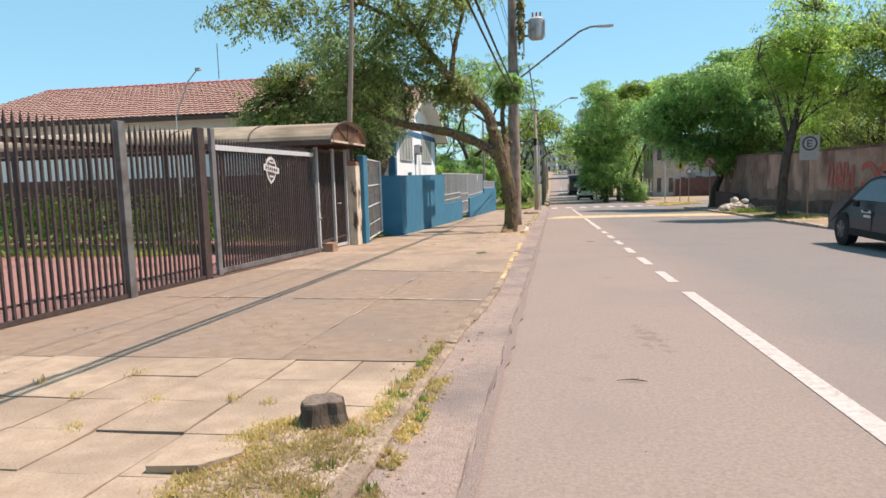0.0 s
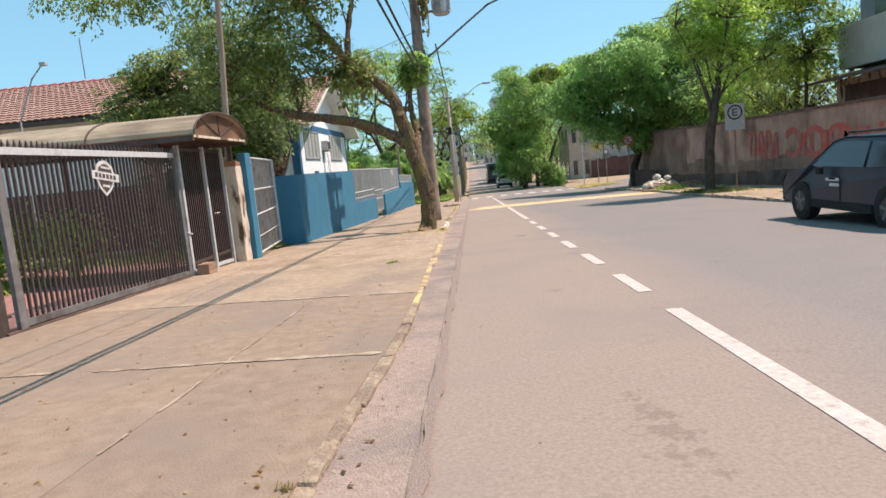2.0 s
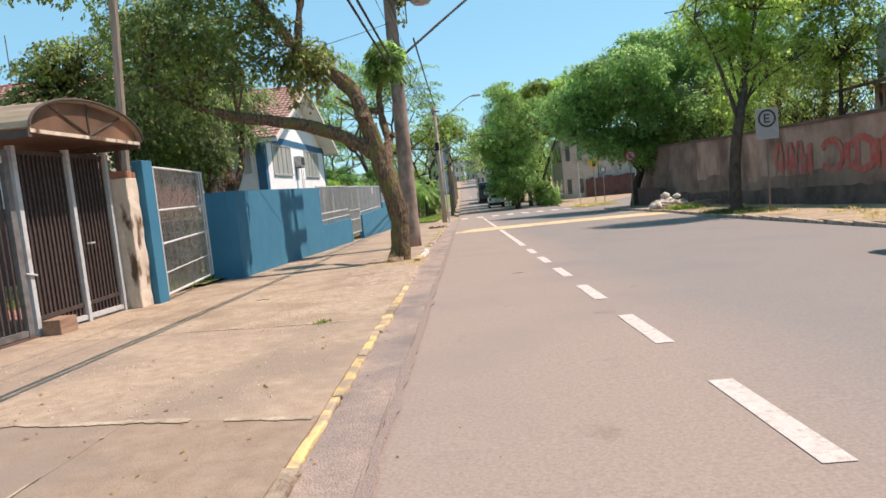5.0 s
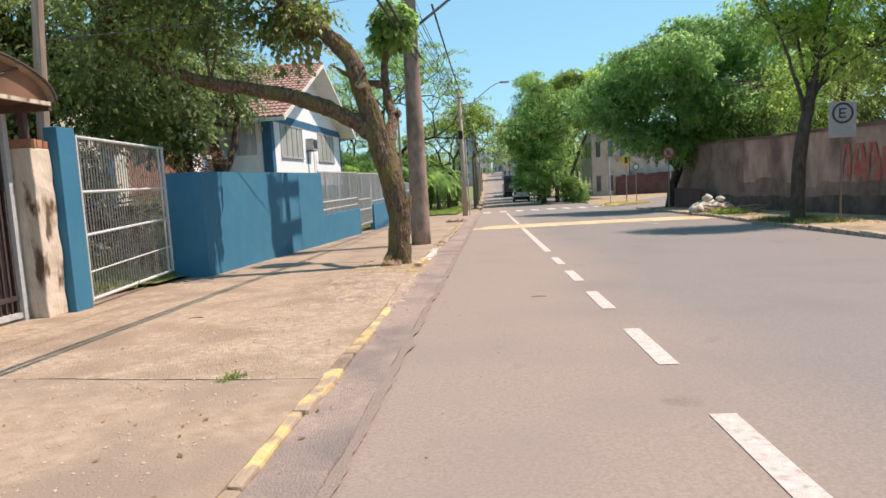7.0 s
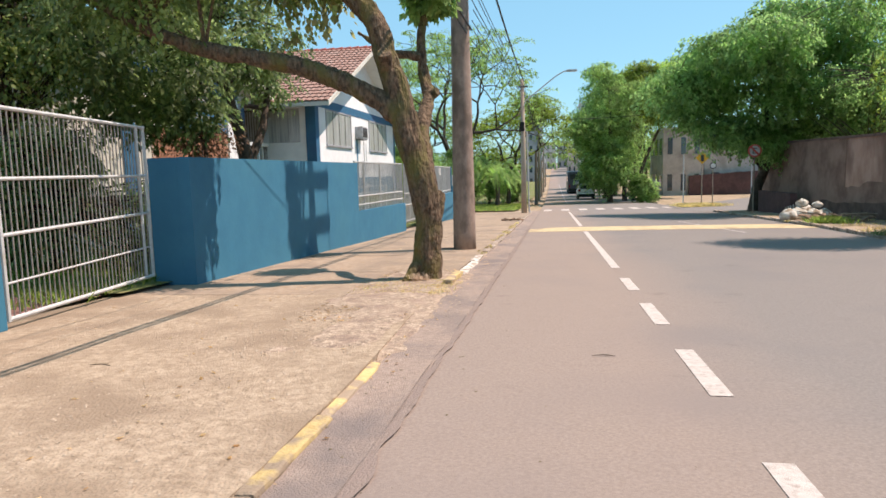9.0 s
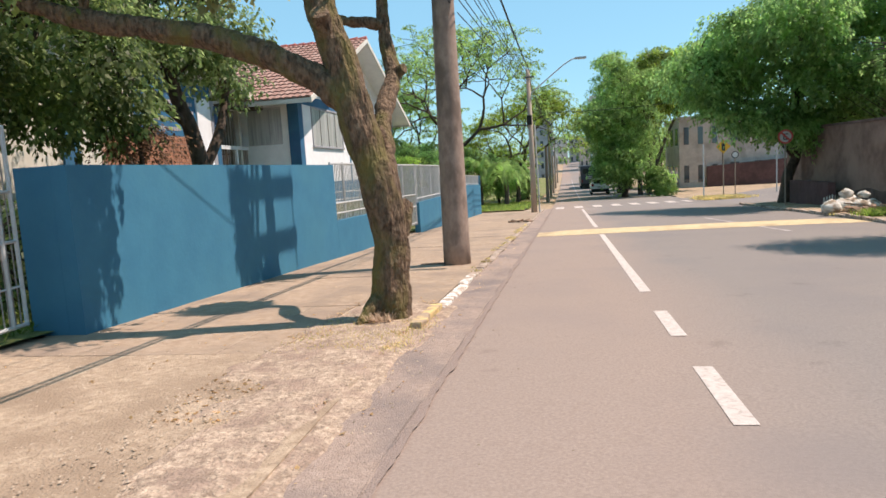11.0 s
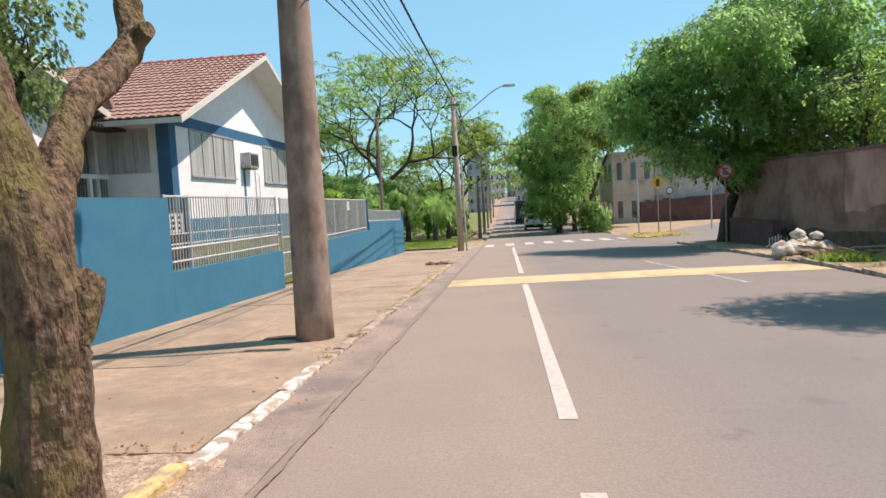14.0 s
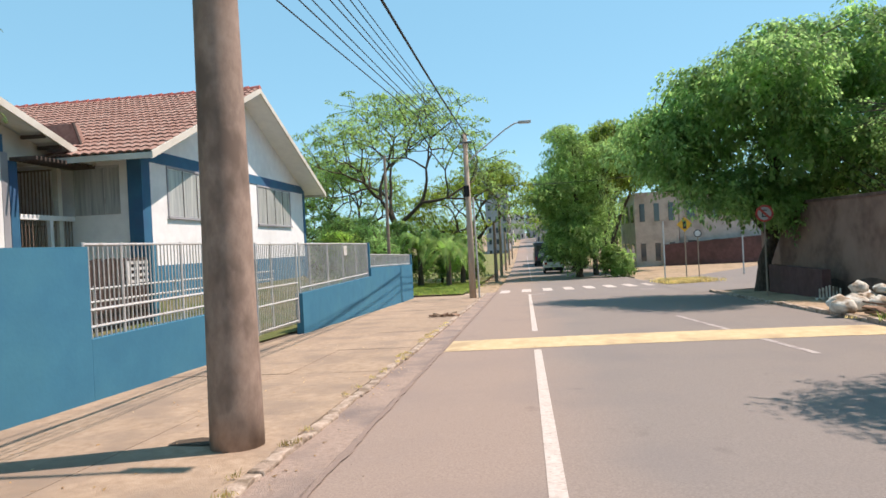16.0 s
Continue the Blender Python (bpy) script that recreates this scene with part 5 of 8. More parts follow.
def tree(name, label, limbs, blobs, bark, leaf, seed=0, leaf_size=0.13, per=26, twig=0.012, flat=0.6, droop=0.15, group="", clump=0.42, fine=False):
    """Tapered trunk and limbs, twigs from the limbs to leaf clumps, and a crown of single leaves.
    blobs: (x, y, z, rx, ry, rz, clumps)."""
    e = thing(name, label, "tree", group)
    bm = bmesh.new()
    ends = []
    for k, pts in enumerate(limbs):
        limb(bm, pts, (30 if fine else 12) if k == 0 else (20 if fine else 8), 0.16 if k == 0 else 0.12, seed + k, 0.05 if fine else 0.15)
        ends += [Vector(p[:3]) for p in pts[1:]]
    if fine:
        furrow(bm, 0.017)
    part("trunk", bm, bark, e, smooth=not fine)
    rg = np.random.default_rng(seed + 100)
    cents, outs = [], []
    for x, y, z, rx, ry, rz, n in blobs:
        d = rg.normal(0, 1, (n, 3))
        d /= np.linalg.norm(d, axis=1)[:, None]
        rad = rg.uniform(0.25, 1.0, (n, 1)) ** 0.45
        wob = 1 + 0.28 * np.array([noise.noise(Vector(q) * 1.7 + Vector((seed, x, z))) for q in d])[:, None]
        outs.append(d)
        cents.append(np.array([x, y, z]) + d * rad * wob * np.array([rx, ry, rz]))
    cents, outs = np.concatenate(cents), np.concatenate(outs)
    bt = bmesh.new()
    E = np.array([tuple(q) for q in ends])
    for c in cents[:: max(1, len(cents) // 170)]:
        k = np.argmin(np.linalg.norm(E - c, axis=1) + 0.8 * np.maximum(0, E[:, 2] - c[2]))
        a = Vector(E[k])
        b = Vector(c)
        mid = (a + b) / 2 + Vector((rg.normal(0, 0.15), rg.normal(0, 0.15), 0.12))
        tube(bt, (a, mid, b), (twig * 2.2, twig * 1.5, twig * 0.6), 5, caps=False)
    part("branchwork", bt, bark, e)["kind"] = "stuff"
    keep = rg.uniform(0, 1, len(cents)) < 0.5
    cents, outs = cents[keep], outs[keep]
    v, f = sprays(rg, cents, outs, clump * 1.3, int(per * 2.4), leaf_size * 0.82)
    ob = raw_np("crown", v, f, leaf, e)
    return e


# leaning street tree on the pavement
g0 = gz(19.6)
tree("street_tree", "leaning street tree with rough mossy bark and pruned limbs",
     [[(-0.92, 19.6, g0 - 0.1, 0.27), (-0.92, 19.6, g0 + 0.12, 0.20), (-0.90, 19.6, -0.1, 0.18), (-0.89, 19.6, 0.18, 0.172), (-0.91, 19.6, 0.5, 0.182), (-0.99, 19.6, 0.82, 0.172), (-1.06, 19.6, 1.07, 0.172), (-1.13, 19.6, 1.36, 0.168), (-1.21, 19.6, 1.70, 0.165), (-1.28, 19.6, 1.97, 0.155), (-1.38, 19.6, 2.3, 0.145), (-1.55, 19.6, 2.8, 0.135), (-1.90, 19.55, 3.2, 0.12), (-2.45, 19.5, 3.65, 0.105), (-2.85, 19.5, 4.15, 0.095), (-3.4, 19.5, 5.0, 0.08), (-4.0, 19.5, 6.0, 0.06), (-4.3, 19.5, 7.0, 0.03)],
      [(-1.12, 19.58, 1.42, 0.10), (-1.30, 19.56, 1.60, 0.14), (-1.50, 19.54, 1.76, 0.13), (-1.82, 19.5, 1.95, 0.122), (-2.2, 19.5, 2.11, 0.115), (-2.66, 19.5, 2.26, 0.11), (-3.2, 19.45, 2.38, 0.10), (-3.8, 19.4, 2.5, 0.09), (-4.6, 19.3, 2.8, 0.07), (-5.4, 19.1, 3.3, 0.05)],
      [(-0.87, 19.66, 0.45, 0.10), (-0.89, 19.72, 0.78, 0.10), (-0.94, 19.85, 1.0, 0.092), (-1.00, 20.05, 1.25, 0.09), (-1.05, 20.3, 1.48, 0.088), (-1.07, 20.65, 1.72, 0.088), (-1.07, 20.9, 1.94, 0.086), (-1.14, 21.0, 2.2, 0.072), (-1.18, 21.05, 2.48, 0.068), (-1.20, 21.1, 2.82, 0.06), (-1.15, 21.15, 3.2, 0.05), (-1.05, 21.2, 3.6, 0.03)],
      [(-1.20, 21.0, 2.52, 0.05), (-1.38, 20.95, 2.56, 0.055), (-1.58, 20.9, 2.58, 0.05), (-1.78, 20.85, 2.68, 0.04), (-2.1, 20.8, 2.9, 0.022)],
      [(-2.5, 19.5, 3.7, 0.07), (-2.45, 19.8, 4.5, 0.06), (-2.2, 20.0, 5.6, 0.04)],
      [(-3.4, 19.5, 5.0, 0.06), (-5.0, 19.3, 5.9, 0.045), (-6.6, 19.0, 6.2, 0.03), (-7.9, 19.0, 6.1, 0.02), (-9.0, 19.0, 5.9, 0.01)],
      [(-1.36, 19.6, 2.05, 0.09), (-1.34, 19.42, 2.25, 0.088), (-1.335, 19.36, 2.31, 0.085)],
      [(-0.84, 19.66, 0.25, 0.13), (-0.77, 19.72, 0.42, 0.10), (-0.72, 19.76, 0.52, 0.05)],
      [(-1.02, 19.45, g0 + 0.22, 0.08), (-1.09, 19.34, g0 + 0.10, 0.07), (-1.15, 19.25, g0 + 0.03, 0.04)],
      [(-1.02, 20.88, 1.95, 0.06), (-0.93, 20.84, 1.99, 0.05)]],
     [(-3.2, 19.6, 6.0, 1.5, 1.6, 0.9, 100), (-2.3, 19.8, 6.5, 1.2, 1.1, 0.6, 60), (-5.4, 19.3, 6.6, 1.8, 1.6, 0.7, 40), (-7.4, 19.0, 6.2, 1.5, 1.3, 0.6, 22), (-4.9, 19.3, 3.7, 1.4, 1.0, 0.9, 80), (-5.2, 20.9, 4.3, 1.0, 1.0, 0.8, 45), (-3.3, 19.4, 3.9, 0.8, 0.4, 0.9, 54), (-4.3, 19.3, 4.2, 1.0, 0.45, 1.1, 60), (-5.3, 19.2, 3.9, 1.0, 0.5, 1.1, 50), (-3.6, 19.4, 5.3, 1.2, 0.6, 0.8, 54), (-2.35, 19.6, 3.55, 0.5, 0.3, 0.35, 26), (-8.3, 19.1, 5.95, 1.2, 0.9, 0.5, 44), (-6.7, 19.2, 5.6, 1.2, 0.8, 0.55, 48), (-5.2, 19.3, 5.8, 1.0, 0.7, 0.5, 34)],
     M["bark"], M["leaf_olive"], 3, 0.105, 38, clump=0.42, fine=True)
rgm = np.random.default_rng(16)
mc = np.c_[rgm.uniform(-2.9, -2.0, 120), rgm.uniform(19.6, 20.2, 120), 3.7 - np.abs(rgm.normal(0, 0.4, 120))]
mv, mf = leaves(rgm, mc, (0.05, 0.05, 0.16), 7, 0.12, 0.3, 2.4)
raw_np("hanging_moss", mv, mf, M["moss"], bpy.data.objects["street_tree"], "grey hanging moss")["kind"] = "stuff"
rgb = np.random.default_rng(44)
dd = rgb.normal(0, 1, (110, 3))
dd /= np.linalg.norm(dd, axis=1)[:, None]
bc = np.array([-1.03, 21.2, 3.62]) + dd * rgb.uniform(0.3, 1.0, (110, 1)) ** 0.5 * np.array([0.42, 0.44, 0.46])
bv, bf = sprays(rgb, bc, dd, 0.17, 26, 0.11, 0.6)
raw_np("leaf_tuft", bv, bf, M["leaf_mid"], bpy.data.objects["street_tree"], "round tuft of fresh green leaves")
# dense dark tree behind the blue wall
tree("garden_tree", "dense dark-leaved tree behind the blue wall",
     [[(-6.2, 25.4, gz(25), 0.2), (-6.2, 25.4, 0.8, 0.17), (-6.25, 25.2, 1.8, 0.15), (-6.4, 24.9, 2.8, 0.12), (-6.4, 24.6, 4.2, 0.06)],
      [(-6.2, 25.3, 1.0, 0.11), (-6.0, 25.8, 1.9, 0.1), (-6.0, 26.3, 3.0, 0.06)],
      [(-6.3, 25.1, 2.0, 0.09), (-6.6, 23.8, 2.9, 0.07), (-6.8, 22.4, 3.6, 0.04)]],
     [(-6.5, 22.0, 3.05, 1.5, 2.0, 1.4, 300), (-6.5, 22.2, 2.25, 1.0, 0.9, 0.55, 90), (-6.4, 24.8, 3.9, 1.6, 2.0, 1.1, 320), (-6.6, 23.5, 5.2, 1.8, 2.6, 1.1, 260), (-6.6, 20.8, 3.0, 1.0, 1.2, 0.8, 80), (-6.3, 26.6, 3.3, 0.9, 0.8, 0.8, 50)],
     M["dark_bark"], M["leaf_dark"], 7, 0.115, 34)
tree("garden_tree", "smaller green garden tree with reddish new growth",
     [[(-8.2, 20.8, gz(20.8), 0.14), (-8.2, 20.8, 1.6, 0.11), (-8.0, 20.7, 3.6, 0.05)]],
     [(-8.1, 20.6, 3.5, 1.2, 1.1, 0.9, 120), (-7.6, 20.6, 4.3, 0.8, 0.8, 0.5, 50), (-8.7, 20.5, 3.0, 0.8, 0.8, 0.5, 40), (-7.6, 20.2, 2.7, 1.0, 1.0, 0.8, 70)],
     M["dark_bark"], M["leaf_olive"], 8, 0.11, 30)
tree("garden_shrub", "reddish-brown leaved shrub behind the blue wall", [[(-6.0, 23.2, gz(23), 0.06), (-6.0, 23.2, 0.8, 0.05), (-6.0, 23.2, 1.7, 0.02)]],
     [(-6.0, 23.2, 1.6, 0.5, 0.6, 0.35, 34)], M["dark_bark"], M["leaf_red"], 9, 0.075, 40)
tree("garden_shrub", "dense dark green shrub behind the barred gate", [[(-7.2, 20.4, gz(20), 0.08), (-7.2, 20.4, 0.3, 0.06), (-7.2, 20.4, 1.2, 0.03)]],
     [(-6.9, 20.1, 0.75, 0.9, 0.5, 1.2, 150), (-5.4, 20.3, 0.05, 0.8, 0.45, 0.75, 90), (-7.9, 20.4, 0.6, 0.8, 0.5, 1.2, 90)], M["dark_bark"], M["leaf_dark"], 10, 0.105, 34)
# roadside trees on the far pavement
g1 = gz(25.6)
tree("roadside_tree", "slim roadside tree with an open feathery crown",
     [[(8.18, 25.6, g1 - 0.05, 0.24), (8.2, 25.6, g1 + 0.3, 0.17), (8.22, 25.6, 0.6, 0.155), (8.34, 25.6, 1.5, 0.145), (8.48, 25.65, 2.1, 0.13), (8.75, 25.9, 3.2, 0.09), (9.1, 26.6, 4.7, 0.06), (9.4, 27.2, 6.6, 0.03)],
      [(8.42, 25.6, 1.8, 0.047), (8.22, 25.8, 2.8, 0.036), (7.95, 26.2, 4.0, 0.027), (7.4, 26.8, 5.3, 0.022)],
      [(8.46, 25.6, 2.0, 0.047), (8.9, 25.9, 2.7, 0.036), (9.6, 26.5, 3.9, 0.027), (10.5, 27.2, 5.0, 0.022)],
      [(8.50, 25.6, 2.2, 0.043), (8.45, 26.1, 3.5, 0.032), (8.5, 26.8, 5.6, 0.022)],
      [(8.46, 25.6, 2.0, 0.050), (8.62, 25.5, 3.1, 0.040), (8.9, 25.4, 4.8, 0.029), (9.0, 25.3, 6.2, 0.014)],
      [(8.40, 25.6, 1.7, 0.043), (8.10, 25.5, 2.6, 0.036), (7.7, 25.4, 3.7, 0.025), (7.2, 25.3, 4.7, 0.014)],
      [(8.7, 25.8, 2.4, 0.036), (9.4, 26.0, 3.0, 0.029), (10.4, 26.3, 3.5, 0.014)]],
     [(8.0, 26.2, 5.2, 1.0, 1.2, 0.6, 80), (9.2, 26.6, 6.2, 1.5, 1.5, 0.9, 140), (10.6, 27.2, 5.4, 1.4, 1.4, 0.9, 110), (10.0, 27.0, 7.3, 1.5, 1.5, 0.8, 70), (9.4, 26.6, 4.3, 1.2, 1.0, 0.55, 80), (8.4, 26.0, 4.2, 0.9, 0.9, 0.5, 60), (10.5, 26.8, 3.7, 1.2, 1.0, 0.6, 70), (8.6, 25.3, 5.5, 1.0, 0.9, 0.6, 60), (8.7, 25.7, 3.6, 0.9, 0.7, 0.5, 50), (9.2, 25.9, 5.0, 1.1, 0.9, 0.6, 70), (7.6, 25.7, 4.4, 0.6, 0.6, 0.35, 26)],
     M["dark_bark"], M["leaf_airy"], 12, 0.10, 36, clump=0.42)
tree("backlot_tree", "yellow-green tree leaning over the old wall", [[(12.6, 28.0, gz(28), 0.09), (12.6, 28.0, 1.6, 0.07), (12.5, 27.8, 3.6, 0.045), (12.2, 27.6, 5.2, 0.02)]],
     [(12.2, 27.6, 4.6, 1.5, 1.4, 0.8, 110), (11.9, 27.2, 5.8, 1.6, 1.4, 0.8, 110), (13.0, 28.4, 6.6, 1.5, 1.4, 0.8, 70), (12.6, 27.8, 3.4, 1.2, 1.0, 0.6, 60)],
     M["dark_bark"], M["leaf_yellow"], 13, 0.11, 36, clump=0.46, group="trees behind the old wall")
g2 = gz(44.5)
tree("roadside_tree", "broad bushy roadside tree with bright dense leaves",
     [[(10.2, 44.5, g2 - 0.05, 0.32), (10.25, 44.5, g2 + 0.5, 0.23), (10.35, 44.5, -0.2, 0.22), (10.7, 44.5, 0.7, 0.2), (10.9, 44.5, 2.2, 0.14), (10.8, 44.5, 4.5, 0.08), (10.6, 44.5, 7.0, 0.03)],
      [(10.6, 44.5, 0.6, 0.13), (9.6, 44.3, 1.8, 0.1), (8.2, 44.0, 3.2, 0.07), (6.4, 43.8, 4.4, 0.03)],
      [(10.7, 44.5, 0.8, 0.13), (11.8, 44.5, 2.0, 0.1), (13.2, 44.6, 3.4, 0.05)],
      [(10.85, 44.5, 1.4, 0.12), (10.3, 43.2, 3.0, 0.09), (9.7, 41.2, 4.8, 0.05), (9.4, 40.0, 6.0, 0.025)]],
     [(6.9, 43.6, 4.5, 1.8, 2.2, 1.3, 170), (9.9, 43.6, 5.0, 2.7, 2.8, 2.0, 260), (13.2, 43.6, 4.6, 2.5, 2.7, 2.0, 230), (9.5, 40.2, 5.9, 1.7, 1.9, 1.1, 130), (10.8, 43.0, 7.3, 1.7, 1.9, 0.8, 90), (8.0, 42.6, 5.8, 1.5, 1.8, 1.0, 110), (12.5, 42.0, 6.8, 2.1, 2.1, 1.3, 170), (7.2, 43.2, 3.3, 1.4, 1.4, 0.6, 60), (9.0, 43.2, 2.5, 1.8, 1.6, 0.8, 130), (12.0, 43.4, 2.1, 2.1, 1.7, 0.9, 140), (10.2, 43.2, 2.0, 1.4, 1.0, 0.6, 60), (15.0, 43.4, 6.0, 2.3, 2.4, 1.9, 190), (11.2, 41.6, 3.8, 2.4, 1.4, 1.2, 120), (14.2, 42.6, 3.2, 2.2, 1.6, 1.2, 130)],
     M["dark_bark"], M["leaf_bright"], 21, 0.18, 46, clump=0.64)
for n, (x, y, h, r, k) in enumerate(((13.4, 30.5, 5.0, 2.0, "leaf_olive"), (14.5, 36.5, 5.5, 2.7, "leaf_yellow"), (16.5, 41.5, 5.9, 3.0, "leaf_airy"), (14.6, 42.6, 5.0, 2.2, "leaf_bright"), (13.4, 40.0, 5.1, 2.4, "leaf_bright"), (13.2, 33.5, 5.0, 2.1, "leaf_airy"), (17.5, 34.0, 6.4, 3.0, "leaf_mid"))):
    gg = gz(y)
    tree("backlot_tree", "leafy tree rising behind the old wall", [[(x, y, gg, 0.2), (x, y, gg + 2, 0.16), (x + 0.2, y, h - 1, 0.07)]],
         [(x, y, h - 2.2, r, r, 1.7, 125), (x - 0.9, y - 0.6, h - 1.0, r * 0.7, r * 0.7, 1.0, 50)], M["dark_bark"], M[k], 30 + n, 0.13, 34, clump=0.5, group="trees behind the old wall")
# far trees on the right of the street: crowns that run into one another
AVENUE = ((5.7, 71, 9.3, 3.7, "leaf_mid"), (6.3, 84, 11.7, 4.1, "leaf_bright"), (8.2, 94, 11.6, 4.6, "leaf_bright"), (9.0, 108, 12.0, 5.0, "leaf_airy"), (9.5, 128, 12, 5, "leaf_mid"))
for n, (x, y, zt, r, k) in enumerate(AVENUE):
    gg = gz(y)
    h = zt - gg
    tree("avenue_tree", "tall dense avenue tree further down the street", [[(x, y, gg, 0.3), (x, y, gg + 2.5, 0.24), (x, y, zt - 2, 0.1)], [(x, y, gg + 2.5, 0.14), (x - 0.5 * r, y, gg + 0.6 * h, 0.05)], [(x, y, gg + 2.5, 0.14), (x + 0.5 * r, y, gg + 0.6 * h, 0.05)]],
         [(x, y, gg + 0.36 * h, r * 0.85, r, 0.22 * h, 170), (x, y, gg + 0.55 * h, r, r, 0.22 * h, 190), (x + 0.1 * r, y, gg + 0.76 * h, r * 0.82, r * 0.8, 0.2 * h, 170), (x - 0.55 * r, y - 0.4 * r, gg + 0.58 * h, r * 0.5, r * 0.55, 1.4, 90), (x - 0.1 * r, y - 0.6 * r, gg + 0.30 * h, r * 0.6, r * 0.5, 1.6, 120), (x + 0.55 * r, y - 0.2 * r, gg + 0.84 * h, r * 0.45, r * 0.45, 1.0, 70), (x - 0.15 * r, y, zt - 0.3, r * 0.4, r * 0.4, 0.8, 50), (x - 0.25 * r, y - 0.4 * r, gg + 0.19 * h, r * 0.5, r * 0.4, 0.9, 60)],
         M["dark_bark"], M[k], 50 + n, 0.22, 40, clump=0.75, group="avenue trees")
for n, (x, y, zt, r, low, k) in enumerate(((8.6, 75, 10.9, 2.9, 4.4, "leaf_yellow"), (10.9, 76, 10.9, 3.0, 5.0, "leaf_airy"), (13.6, 80, 12.2, 3.8, 5.6, "leaf_bright"), (19.5, 102, 14.5, 4.6, 7.6, "leaf_mid"))):
    gg, st = gz(y), (1.2, 2.6, 4.0, 1.0)[n]
    tree("avenue_tree", "broad avenue tree with a raised leafy crown", [[(x - st, y, gg, 0.24), (x - st, y, 0.8, 0.18), (x - 0.5 * st, y, low, 0.11), (x, y, zt - 1.5, 0.04)], [(x - 0.9 * st, y, 1.6, 0.1), (x - 1.1 * st, y, low + 0.5, 0.05)]],
         [(x - 0.3, y, 0.5 * (low + zt), r * 0.8, r * 0.8, 0.3 * (zt - low), 110), (x, y, low + 1.7, r, r, 1.6, 150), (x - 0.45 * r, y - 0.4, low + 1.3, r * 0.6, r * 0.6, 1.0, 80), (x + 0.2, y, zt - 1.5, r * 0.75, r * 0.7, 1.3, 120), (x + 0.6 * r, y - 0.3, low + 2.2, r * 0.5, r * 0.5, 1.1, 60)],
         M["dark_bark"], M[k], 58 + n, 0.22, 40, clump=0.72, group="avenue trees")


def umbrella_tree(x, y, reach, fork, seed, leaf, label, per=86, lean=(0.0, 0.0), depth=6):
    """A spreading tree grown limb by limb: crooked dark branches, thin leaf fans on the outer twigs only."""
    rg = random.Random(seed)
    gg = gz(y)
    e = thing("spreading_tree", label, "tree")
    bm = bmesh.new()
    tips, outs = [], []

    def grow(p, d, ln, r, level):
        pts, rad = [p], [r]
        q = p
        for k in range(3):
            d = (d + Vector((rg.uniform(-1, 1), rg.uniform(-1, 1), rg.uniform(-0.5, 0.6))) * 0.30).normalized()
            q = q + d * ln / 3
            pts.append(q)
            rad.append(r * (1 - 0.12 * (k + 1)))
        tube(bm, pts, rad, 8 if level > 3 else 5, caps=False)
        if level <= 1:
            tips.append(tuple(q))
            outs.append(tuple((q - Vector((x, y, gg + 4))).normalized()))
        if level == 0:
            return
        n = 3 if level in (depth, 4, 2) else 2
        turn = rg.uniform(0, 6.28)
        for k in range(n):
            a = turn + 6.28 * k / n + rg.uniform(-0.5, 0.5)
            side = d.orthogonal().normalized()
            side = math.cos(a) * side + math.sin(a) * d.cross(side)
            nd = (d * 0.75 + side * rg.uniform(0.5, 0.95) + Vector((0, 0, 0.20 if level > 2 else 0.05))).normalized()
            grow(q, nd, ln * rg.uniform(0.74, 0.92), r * (0.72 if n == 2 else 0.62), level - 1)

    base = Vector((x, y, gg - 0.1))
    mid = Vector((x + 0.3 * lean[0], y, gg + 0.6 * fork))
    top = Vector((x + lean[0], y + lean[1], gg + fork))
    tube(bm, (base, base.lerp(mid, 0.4), mid, top), (0.42, 0.33, 0.29, 0.27), 12, 0.15, seed)
    for k in range(3):
        a = 2.1 * k + rg.uniform(-0.4, 0.4)
        grow(top, Vector((math.cos(a) * 0.75, math.sin(a) * 0.75, 0.75)).normalized(), reach, 0.19, depth - 1)
    part("trunk", bm, M["dark_bark"], e, smooth=True)
    rn = np.random.default_rng(seed)
    v, f = sprays(rn, np.array(tips), np.array(outs) * 0.25, 0.80, per, 0.16, 0.22)
    raw_np("crown", v, f, leaf, e)
    return e


